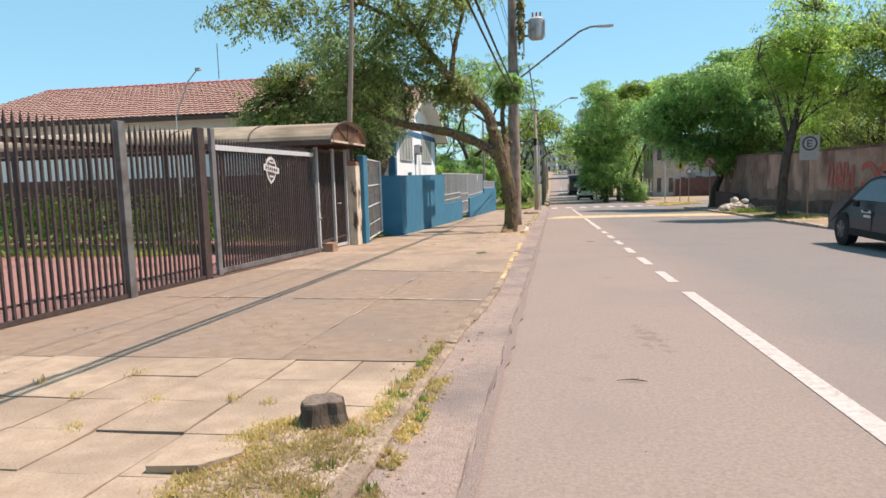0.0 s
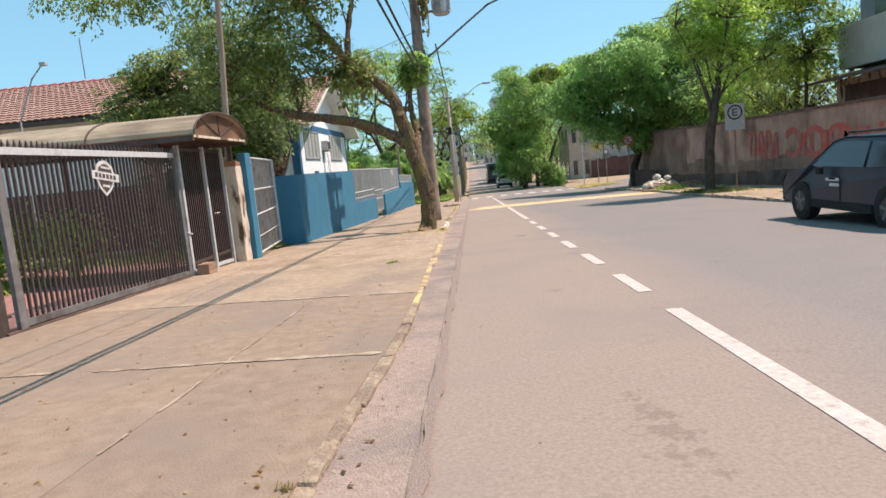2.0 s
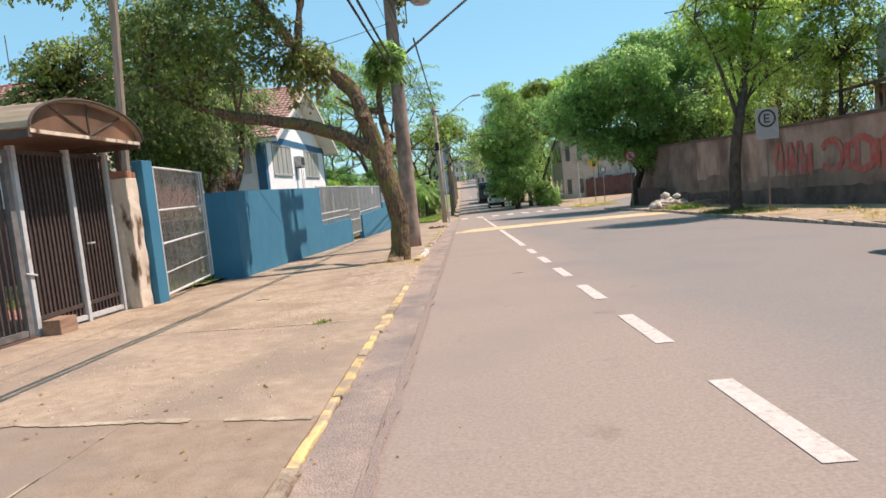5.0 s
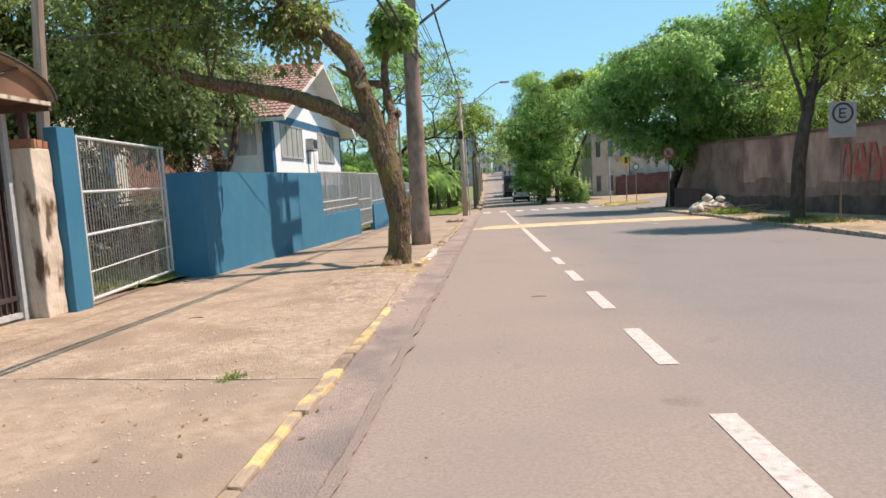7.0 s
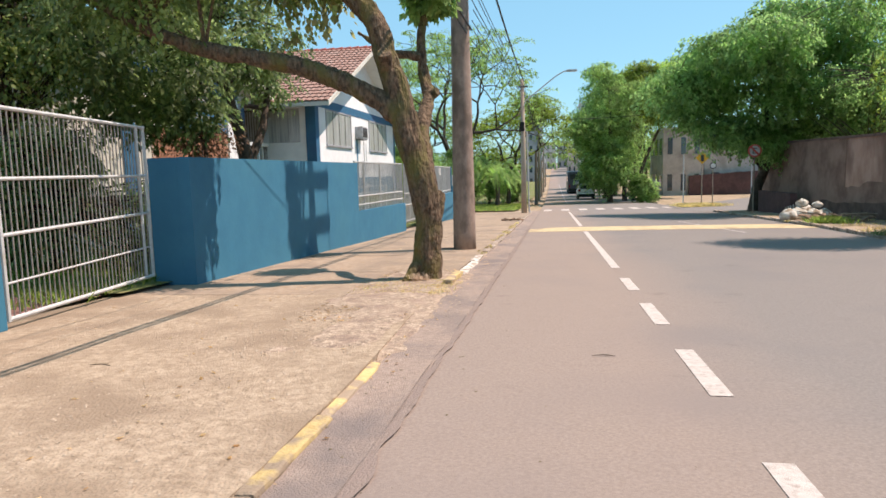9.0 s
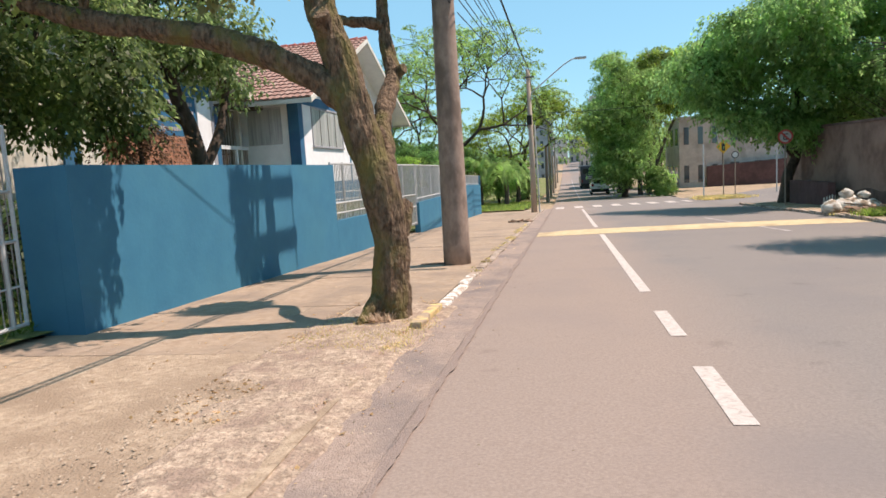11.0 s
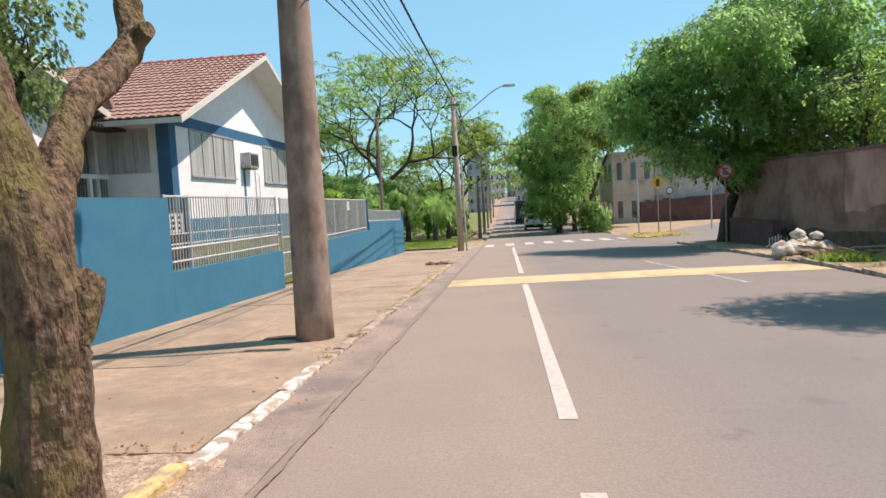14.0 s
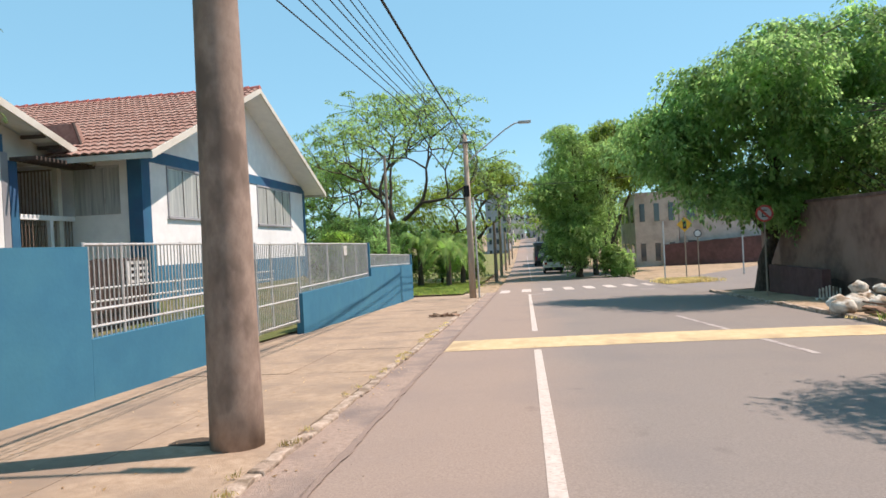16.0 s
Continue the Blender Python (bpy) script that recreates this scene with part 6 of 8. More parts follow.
umbrella_tree(-8.4, 70, 3.1, 4.4, 71, M["leaf_mid"], "old spreading tree with crooked dark limbs and thin foliage")
umbrella_tree(-3.0, 76, 2.0, 3.0, 74, M["leaf_yellow"], "spreading yellow-green tree beside the street", 80, depth=6)
umbrella_tree(-15.0, 78, 2.3, 3.2, 73, M["leaf_mid"], "spreading park tree with crooked dark limbs")
for n, (x, y, h, r, k) in enumerate(((-13.5, 62, 5.4, 2.2, "leaf_bright"), (-11, 65, 5.2, 2.3, "leaf_mid"), (-8.6, 63, 4.6, 2.0, "leaf_bright"), (-6.6, 65, 4.8, 1.9, "leaf_mid"), (-4.6, 67, 4.2, 1.5, "leaf_bright"), (-16, 60, 6.0, 2.4, "leaf_yellow"), (-19, 66, 6.5, 2.8, "leaf_mid"), (-12.5, 69, 6.2, 2.4, "leaf_mid"), (-9.8, 68, 5.6, 2.0, "leaf_bright"), (-3.4, 74, 3.6, 1.5, "leaf_mid"), (-7.6, 60.5, 3.6, 1.5, "leaf_bright"), (-10.2, 61.5, 4.2, 1.7, "leaf_airy"), (8.3, 69.5, 2.5, 1.1, "leaf_mid"))):
    gg = gz(y)
    tree("park_shrub_tree", "low bushy park tree", [[(x, y, gg, 0.12), (x, y, gg + 1.2, 0.1), (x + 0.1, y, gg + h * 0.6, 0.05)]],
         [(x, y, gg + h * 0.58, r, r, h * 0.36, 150), (x + 0.5 * r, y - 0.5 * r, gg + h * 0.36, r * 0.6, r * 0.5, h * 0.22, 50), (x - 0.4 * r, y, gg + h * 0.88, r * 0.5, r * 0.5, h * 0.14, 40)], M["dark_bark"], M[k], 80 + n, 0.18, 34, clump=0.55, group="low park trees")


def palm(x, y, h, n, seed):
    """A short palm with arching fronds, each frond of many leaflets."""
    rg = random.Random(seed)
    gg = gz(y)
    e = thing("palm", "short palm with drooping green fronds in the park", "palm", "park palms")
    part("trunk", tube(bmesh.new(), ((x, y, gg), (x + 0.05, y, gg + h * 0.5), (x, y, gg + h)), (0.2, 0.16, 0.14), 10, 0.1, seed), M["dark_bark"], e)
    for k in range(n):
        a = 2 * math.pi * k / n + rg.uniform(-0.2, 0.2)
        ln, up = rg.uniform(1.6, 2.2), rg.uniform(0.5, 2.0)
        def at(t):
            return Vector((x + math.cos(a) * ln * t, y + math.sin(a) * ln * t, gg + h + up * math.sin(t * 2.2) - 1.7 * t * t))
        ribs, tips, ff = [], [], []
        for j in range(27):
            t = j / 26
            p = at(t)
            d = (at(t + 0.02) - p).normalized()
            side = d.cross(Vector((0, 0, 1))).normalized()
            q = 0.42 * math.sin(math.pi * min(1, t * 0.9 + 0.12))
            for s in (-1, 1):
                ribs.append(tuple(p + side * s * 0.015))
                tips.append(tuple(p + side * s * q + d * q * 0.5 - Vector((0, 0, 0.45 * q))))
        for j in range(26):
            a2 = 2 * j
            ff.append((a2, a2 + 1, a2 + 3, a2 + 2))
            ff.append((a2, a2 + 2, 54 + a2))
            ff.append((a2 + 1, a2 + 3, 55 + a2))
        vv = ribs + tips
        raw("frond", vv, ff, M["leaf_mid"], e)


palm(-3.5, 61.5, 2.3, 18, 5)
palm(-5.6, 63.0, 2.6, 18, 6)
palm(-2.9, 65.0, 2.2, 16, 7)


# ---- poles, wires, lamps ----
def street_lamp_arm(e, x, y, z0, tipx, tipz, dy=0.0):
    part("arm", tube(bmesh.new(), ((x, y, z0), (x + 0.3 * (tipx - x), y + 0.3 * dy, z0 + 0.40 * (tipz - z0)), (x + 0.62 * (tipx - x), y + 0.62 * dy, z0 + 0.82 * (tipz - z0)), (x + 0.78 * (tipx - x), y + 0.8 * dy, tipz - 0.04), (tipx - 0.3, y + dy, tipz)), 0.032, 8), M["grey_rail"], e, "galvanised lamp arm")
    y += dy
    bm = B(tipx - 0.45, tipx + 0.12, y - 0.12, y + 0.12, tipz - 0.05, tipz + 0.05, 0.03)
    head = part("lamp_head", bm, M["grey_plastic"], e, "flat grey street lamp head")
    part("lens", B(tipx - 0.32, tipx + 0.05, y - 0.09, y + 0.09, tipz - 0.062, tipz - 0.05), M["sign_white"], head)


P1 = Vector((-1.05, 24.4, gz(24.4)))
e = thing("utility_pole", "thick round concrete utility pole carrying a transformer and lamp", "utility pole")
part("shaft", tube(bmesh.new(), [(P1.x, P1.y, P1.z - 0.1 + k * 0.5) for k in range(21)], [0.235 - 0.0058 * k for k in range(21)], 20), M["pole"], e, smooth=True)
for z, r in ((0.12, 0.2195), (0.78, 0.2125), (1.75, 0.2012), (2.6, 0.1912)):
    part("casting_ring", tube(bmesh.new(), ((P1.x, P1.y, z - 0.012), (P1.x, P1.y, z), (P1.x, P1.y, z + 0.012)), (r - 0.004, r + 0.003, r - 0.004), 20), M["pole"], e, smooth=True)
tr = part("transformer", tube(bmesh.new(), ((-0.22, 24.4, 5.62), (-0.22, 24.4, 5.68), (-0.22, 24.4, 6.28), (-0.22, 24.4, 6.34)), (0.22, 0.27, 0.27, 0.2), 16), M["grey_plastic"], e, "beige pole transformer")
for k in range(3):
    part("bushing", tube(bmesh.new(), ((-0.35 + 0.13 * k, 24.4, 6.34), (-0.35 + 0.13 * k, 24.4, 6.52)), 0.035, 8), M["brick"], tr)
for k in range(6):
    a = math.pi * k / 3
    part("fin", B(-0.015, 0.015, 0.26, 0.33, 5.72, 6.24, 0, Matrix.Translation((-0.22, 24.4, 0)) @ Matrix.Rotation(a, 4, "Z")), M["grey_plastic"], tr)
for z in (5.75, 6.2):
    part("bracket", B(-1.0, -0.4, 24.36, 24.44, z - 0.03, z + 0.03), M["steel_post"], e)
for z in (6.9, 6.0):
    part("beam", B(-0.78, -0.66, 23.35, 25.5, z - 0.09, z + 0.09, 0.01), M["wood_pole"], e)
part("drop_rod", tube(bmesh.new(), ((-0.7, 25.42, 5.4), (-0.7, 25.42, 7.2)), 0.02, 6), M["steel_post"], e)
rgm = np.random.default_rng(15)
mc = np.concatenate([np.c_[rgm.uniform(-0.8, -0.65, 100), rgm.uniform(23.25, 23.85, 100), 7.2 - np.abs(rgm.normal(0, 0.75, 100))], np.c_[rgm.uniform(-0.8, -0.65, 34), rgm.uniform(23.4, 24.2, 34), 6.0 - np.abs(rgm.normal(0, 0.2, 34))]])
mv, mf = leaves(rgm, mc, (0.04, 0.04, 0.16), 6, 0.14, 0.3, 2.4)
raw_np("hanging_moss", mv, mf, M["moss"], e, "grey hanging moss")["kind"] = "stuff"
for z in (7.4, 8.3):
    part("crossarm", B(-1.9, 0.9, 24.16, 24.26, z - 0.05, z + 0.05), M["wood_pole"], e)
    for x in (-1.8, -0.6, 0.2, 0.8):
        part("insulator", tube(bmesh.new(), ((x, 24.21, z + 0.05), (x, 24.21, z + 0.2)), (0.03, 0.045), 8), M["brick"], e)
part("arm", tube(bmesh.new(), ((-0.9, 24.38, 4.28), (-0.6, 24.42, 4.5), (0.3, 24.55, 5.17), (1.24, 24.72, 5.86), (1.62, 24.8, 6.01), (2.0, 24.86, 6.03)), 0.032, 8), M["steel_post"], e, "galvanised lamp arm")
head = part("lamp_head", B(1.85, 2.4, 24.8, 24.96, 5.99, 6.06, 0.025), M["grey_plastic"], e, "flat grey street lamp head")
part("lens", B(2.0, 2.35, 24.82, 24.94, 5.978, 5.99), M["sign_white"], head)
part("clamp", tube(bmesh.new(), ((P1.x, P1.y, 4.35), (P1.x, P1.y, 4.6)), 0.215, 16), M["steel_post"], e)

P2 = (-0.88, 48.4)
e = thing("utility_pole", "slim grey wooden utility pole with a curved lamp arm", "utility pole")
part("shaft", tube(bmesh.new(), ((P2[0], P2[1], gz(48) - 0.1), (P2[0], P2[1], 1.5), (P2[0] - 0.04, P2[1], 5.85)), (0.16, 0.14, 0.1), 12), M["pale_wood"], e, smooth=True)
street_lamp_arm(e, P2[0] + 0.05, P2[1], 4.6, 1.95, 6.2)
part("crossarm", B(-1.15, -0.6, P2[1] - 0.12, P2[1] - 0.06, 5.4, 5.48), M["steel_post"], e)
part("cable_box", B(-1.05, -0.8, P2[1] - 0.3, P2[1] - 0.16, 3.0, 3.5, 0.02), M["black"], e)
part("guy_pipe", tube(bmesh.new(), ((P2[0] + 0.28, 48.6, gz(48)), (P2[0] + 0.2, 48.5, 3.0)), 0.04, 8), M["grey_rail"], e)
for n, yy in enumerate((70, 82, 97, 115, 140)):
    e = thing("utility_pole", "utility pole further down the street", "utility pole", "far utility poles")
    part("shaft", tube(bmesh.new(), ((-0.75, yy, gz(yy) - 0.1), (-0.75, yy, gz(yy) + (7.6 if n % 2 else 4.6))), (0.15, 0.1), 10), M["wood_pole"], e)
    if n % 2:
        street_lamp_arm(e, -0.7, yy, gz(yy) + 6.0, 2.0, gz(yy) + 7.4)
e = thing("drop_pole", "thin weathered wooden pole behind the gate pillar", "pole")
part("shaft", tube(bmesh.new(), ((-4.60, 16.3, gz(16.3)), (-4.56, 16.3, 1.6), (-4.42, 16.3, 3.6), (-4.32, 16.3, 5.4)), (0.075, 0.07, 0.06, 0.05), 8), M["wood_pole"], e)
e = thing("flag_pole", "tall slim pale pole inside the railing", "pole")
part("shaft", tube(bmesh.new(), ((-4.6, 48.2, gz(48)), (-4.6, 48.2, 5.1)), (0.09, 0.06), 8), M["wood_pole"], e)


def cable(name, a, b, sag, r, label, group=""):
    a, b = Vector(a), Vector(b)
    pts = [a.lerp(b, k / 14) - Vector((0, 0, sag * 4 * (k / 14) * (1 - k / 14))) for k in range(15)]
    e = tagged(link(name, tube(bmesh.new(), pts, r, 5), M["cable"]), label, "cable", group)
    return e


for k in range(7):
    z1 = 3.35 + 0.2 * k
    p1, p2 = (-0.80 + 0.03 * (k % 2), 24.3, z1), (-0.86 + 0.05 * (k % 3), 48.3, 4.9 + 0.1 * k)
    cable("overhead_cable", p1, p2, 0.05 + 0.05 * (k % 3), 0.009, "black overhead cable strung between utility poles", "overhead cables")
    cable("overhead_cable", p2, (-0.8, 82, gz(82) + 6.6 + 0.12 * k), 0.3, 0.012, "black overhead cable strung between utility poles", "overhead cables")
for k, (dx, z0, z1, r) in enumerate(((0.0, 4.2, 3.55, 0.021), (-0.1, 4.2, 3.5, 0.02), (0.12, 4.5, 3.9, 0.005), (-0.05, 5.6, 5.1, 0.007), (0.05, 5.3, 4.5, 0.005))):
    cable("overhead_cable", (-0.68 + dx, -14, z0), (-0.8 + dx, 24.2, z1), 0.36, r, "black overhead cable strung between utility poles", "overhead cables")
cable("service_cable", (-4.47, 16.3, 2.6), (-1.05, 24.3, 5.2), 0.12, 0.008, "black overhead cable strung between utility poles", "overhead cables")
cable("thick_cable", (-0.5, 24.4, 4.75), (-0.82, 48.4, 5.75), 0.12, 0.026, "thick black bundled power cable")
for yy, z in ((66, 4.6), (84, 4.5), (88, 5.2)):
    cable("crossing_cable", (-0.8, yy, z + 0.4), (11, yy + 4, z + 0.9), 0.2, 0.02, "black cable crossing over the street", "crossing cables")


# ---- old wall on the far side ----
OX = 10.95
prs = [(-10.0, 1.62), (22.0, 1.6), (33.0, 1.6), (41.0, 1.7), (46.5, 1.78)]
bm = bmesh.new()
poly = [(-10, gz(-10) - 0.2), (36.4, gz(36.4) - 0.2), (36.4, 1.64)] + [(a, b) for a, b in reversed(prs[:3])]
prism(bm, poly, "x", OX, OX + 0.25)
# far end of the wall: shade below the bushy tree put into its colour
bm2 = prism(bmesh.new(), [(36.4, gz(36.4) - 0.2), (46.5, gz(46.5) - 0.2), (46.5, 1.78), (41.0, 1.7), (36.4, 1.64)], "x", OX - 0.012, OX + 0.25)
tagged(link("wall_old_end", bm2, M["dark_plaster"]), "end of the old plaster wall, coloured darker for the tree's shade", "wall", kind="structure")
tagged(link("wall_old", bm, M["old_wall"]), "old reddish plaster wall with dark streaks and graffiti", "wall", kind="structure")
bm = bmesh.new()
prism(bm, [(-10, gz(-10) - 0.2), (46.5, gz(46.5) - 0.2), (46.5, gz(46.5) + 0.62)] + [(46.3 - 0.4 * k, gz(46.3 - 0.4 * k) + 0.6 + 0.16 * noise.noise((k * 0.27, 4.0, 0.0)) + 0.06 * noise.noise((k * 0.9, 7.0, 0.0))) for k in range(140)] + [(-10, gz(-10) + 0.62)], "x", OX - 0.03, OX)
tagged(link("wall_old_base", bm, M["dark_base"]), "damp dark plinth of the old wall", "wall", kind="structure")
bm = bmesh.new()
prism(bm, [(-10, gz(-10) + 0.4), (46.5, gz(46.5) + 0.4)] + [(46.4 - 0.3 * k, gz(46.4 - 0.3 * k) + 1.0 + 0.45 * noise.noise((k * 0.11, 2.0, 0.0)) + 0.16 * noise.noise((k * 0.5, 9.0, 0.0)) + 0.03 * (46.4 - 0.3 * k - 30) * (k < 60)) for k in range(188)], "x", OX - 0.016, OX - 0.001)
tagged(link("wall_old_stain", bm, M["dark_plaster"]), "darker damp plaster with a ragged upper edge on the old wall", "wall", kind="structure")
bm = bmesh.new()
prism(bm, [(a, b) for a, b in prs] + [(a, b + 0.09) for a, b in reversed(prs)], "x", OX - 0.05, OX + 0.3)
tagged(link("wall_old_coping", bm, M["dark_base"]), "dark mossy coping on the old wall", "wall", kind="structure")


def stroke(name, pts, w, parent, proud=0.024):
    """Sprayed strokes as thin raised bands on the wall."""
    vv, ff = [], []
    for k, (y, z) in enumerate(pts):
        q = pts[min(k + 1, len(pts) - 1)], pts[max(k - 1, 0)]
        d = Vector((q[0][0] - q[1][0], q[0][1] - q[1][1])).normalized()
        n = Vector((-d.y, d.x)) * w / 2
        vv += [(OX - proud, y + n.x, z + n.y), (OX - proud, y - n.x, z - n.y)]
    for k in range(len(pts) - 1):
        ff.append((2 * k, 2 * k + 1, 2 * k + 3, 2 * k + 2))
    return raw(name, vv, ff, M["graffiti"], parent)


graf = thing("graffiti", "faded red sprayed shapes on the old wall", "graffiti")
for c in (28.6, 27.9, 27.3):
    stroke("stroke", [(c + 0.28, 0.25), (c + 0.27, 0.8), (c + 0.15, 1.08), (c - 0.02, 1.08), (c - 0.12, 0.8), (c - 0.12, 0.25)], 0.17, graf)
for c, w in ((25.6, 0.6), (24.2, 0.65), (22.8, 0.7)):
    stroke("stroke", [(c + 0.9 * w * math.cos(a), 0.62 + 0.42 * math.sin(a)) for a in (0.5 + 5.2 * k / 12 for k in range(13))], 0.2, graf)

# worn red fields between the strokes, with ragged lower edges and runs
for c, w, top, low in ((28.0, 1.0, 0.72, 0.1), (26.7, 0.25, 1.0, 0.0), (23.5, 1.5, 0.95, 0.2), (21.6, 1.0, 1.0, 0.1)):
    n = int(w / 0.05) * 2
    for k in range(n):
        y = c - w + 2 * w * k / n
        if noise.noise((y * 2.1, 5.0, 0.0)) > -0.05:
            zt = top + 0.12 * noise.noise((y * 1.6, 1.0, 0.0))
            zl = low + 0.35 * abs(noise.noise((y * 4.0, 2.0, 0.0)))
            stroke("paint_run", [(y, zl), (y + 0.004, (zl + zt) / 2), (y, zt)], 2 * w / n - 0.002, graf, 0.020)


# ---- signs ----
def letter_e(e, x, y, z, s, material, parent):
    """A letter E built of bars, facing back along the street."""
    for a, b, c, d in ((-0.5, -0.28, -0.7, 0.7), (-0.5, 0.5, 0.48, 0.7), (-0.5, 0.38, -0.11, 0.11), (-0.5, 0.5, -0.7, -0.48)):
        part("letter_bar", B(x + a * s, x + b * s, y - 0.004, y, z + c * s, z + d * s), material, parent)


e = thing("parking_sign", "white rectangular parking sign with a circled letter E", "traffic sign")
SX, SY, SZ = 8.62, 24.4, 1.62
part("post", tube(bmesh.new(), ((SX, SY + 0.03, gz(SY)), (SX, SY + 0.03, SZ + 0.35)), 0.025, 8), M["wood_pole"], e)
pl = part("plate", B(SX - 0.30, SX + 0.30, SY - 0.01, SY + 0.005, SZ - 0.40, SZ + 0.40, 0.004), M["sign_aged"], e)
vv, ff = [], []
for k in range(32):
    a = 2 * math.pi * k / 32
    for r in (0.185, 0.235):
        vv.append((SX + r * math.cos(a), SY - 0.014, SZ + 0.14 + r * math.sin(a)))
for k in range(32):
    ff.append((2 * k, 2 * k + 1, (2 * k + 3) % 64, (2 * k + 2) % 64))
raw("ring", vv, ff, M["sign_black"], pl)
letter_e(e, SX, SY - 0.012, SZ + 0.14, 0.16, M["sign_black"], pl)
for k in range(3):
    part("text_bar", B(SX - 0.22, SX + 0.22 - 0.05 * k, SY - 0.013, SY - 0.011, SZ - 0.2 - 0.07 * k, SZ - 0.17 - 0.07 * k), M["building_grey"], pl)


def disc_sign(name, label, x, y, z, r, face, rim):
    e = thing(name, label, "traffic sign")
    part("post", tube(bmesh.new(), ((x, y + 0.03, gz(y)), (x, y + 0.03, z + r)), 0.03, 8), M["wood_pole"], e)
    p = part("plate", tube(bmesh.new(), ((x, y - 0.008, z), (x, y + 0.008, z)), r, 24), M[rim], e)
    part("face", tube(bmesh.new(), ((x, y - 0.012, z), (x, y - 0.008, z)), r * 0.76, 24), M[face], p)
    return e, p


NX, NY, NZ = 9.32, 41.4, 1.41
e, p = disc_sign("no_parking_sign", "round red-rimmed sign with a letter E", NX, NY, NZ, 0.28, "sign_aged", "sign_red")
letter_e(e, NX, NY - 0.014, NZ, 0.17, M["sign_black"], p)
part("slash", B(-0.25, 0.25, NY - 0.024, NY - 0.02, -0.035, 0.035, 0, Matrix.Translation((NX, 0, NZ)) @ Matrix.Rotation(0.8, 4, "Y")), M["sign_red"], p)
e, p = disc_sign("speed_sign", "small round white sign at the junction", 11.4, 58.0, 0.85, 0.22, "sign_white", "sign_black")
e = thing("warning_sign", "yellow diamond warning sign on a thin post", "traffic sign")
part("post", tube(bmesh.new(), ((10.7, 58.03, gz(58)), (10.7, 58.03, 1.9)), 0.035, 8), M["wood_pole"], e)
p = part("plate", prism(bmesh.new(), [(10.7 - 0.44, 1.4), (10.7, 1.84), (10.7 + 0.44, 1.4), (10.7, 0.96)], "y", 57.98, 58.0), M["sign_yellow"], e)
part("symbol", B(10.6, 10.8, 57.974, 57.979, 1.15, 1.6), M["sign_black"], p)
for x, y, h in ((9.5, 58.0, 3.5), (14.0, 58.5, 2.9)):
    e = thing("bare_post", "thin bare metal post at the junction", "post")
    part("shaft", tube(bmesh.new(), ((x, y, gz(y)), (x, y, gz(y) + h)), 0.04, 8), M["grey_rail"], e)


# ---- far house and towers ----
def block_building(name, label, x0, x1, y0, y1, z0, z1, wall, floors, cols, fx=None, side="y"):
    e = thing(name, label, "building")
    part("wall", B(x0, x1, y0, y1, z0, z1), wall, e)
    part("parapet", B(x0 - 0.1, x1 + 0.1, y0 - 0.1, y1 + 0.1, z1, z1 + 0.35), wall, e)
    fh = (z1 - z0) / floors
    for r in range(floors):
        for c in range(cols):
            w = (x1 - x0) / cols
            a = x0 + w * (c + 0.32)
            part("window", B(a, a + w * 0.36, y0 - 0.04, y0 - 0.005, z0 + fh * (r + 0.35), z0 + fh * (r + 0.8)), M["glass"], e)
        nc = max(2, int((y1 - y0) / 3))
        for c in range(nc):
            w = (y1 - y0) / nc
            a = y0 + w * (c + 0.25)
            part("window", B(x1 + 0.005, x1 + 0.04, a, a + w * 0.5, z0 + fh * (r + 0.35), z0 + fh * (r + 0.8)), M["glass"], e)
            part("window", B(x0 - 0.04, x0 - 0.005, a, a + w * 0.5, z0 + fh * (r + 0.35), z0 + fh * (r + 0.8)), M["glass"], e)
    return e


block_building("corner_house", "pale two-storey corner house with small windows", 12.9, 17.2, 88, 98, -3.2, 4.9, M["far_house"], 2, 3)
block_building("corner_building", "pale stained building beside the corner house", 17.4, 34, 88.6, 99, -3.2, 5.2, M["far_house"], 2, 7)
e = thing("maroon_wall", "dark maroon garden wall along the side street", "wall")
bm = bmesh.new()
prism(bm, [(15.6, -3.0), (60.0, -0.5), (60.0, 2.2), (15.6, -0.15)], "y", 87.5, 87.8)
part("panel", bm, M["maroon"], e)
block_building("apartment_tower", "grey apartment tower far down the street", -7.0, -1.9, 170, 190, -3, 12.5, M["building_grey"], 6, 3)
block_building("apartment_tower", "pale apartment tower on the far hill", 8.5, 14, 210, 226, -2, 20, M["building_pale"], 8, 3)
for n, (x0, x1, y, h, k) in enumerate(((-9, -2, 240, 7, "building_pale"), (6, 11, 260, 10, "far_house"), (-5, 2, 330, 12, "building_pale"), (3, 10, 350, 13, "building_grey"), (-14, -4, 300, 13, "far_house"), (11, 20, 300, 15, "building_pale"))):
    block_building("far_building", "pale building on the far hillside", x0, x1, y, y + 12, gz(y) - 1, gz(y) + h, M[k], 3, 3)
e = block_building("hill_house", "grey house with a white balcony above the old wall", 14.9, 24, 14, 28.6, -1, 7.2, M["building_grey"], 2, 3)
bal = part("balcony", B(14.0, 14.9, 14.4, 28.4, 3.05, 3.2), M["building_pale"], e, "white balcony parapet")
part("parapet", B(14.0, 14.08, 14.4, 28.4, 3.2, 4.55), M["building_pale"], bal)
part("parapet", B(14.08, 14.9, 28.3, 28.4, 3.2, 4.55), M["building_pale"], bal)
part("lean_to_roof", prism(bmesh.new(), [(12.6, 2.55), (14.9, 2.95), (14.9, 3.03), (12.6, 2.63)], "y", 14.0, 29.2), M["dark_base"], e, "dark sheet lean-to roof")
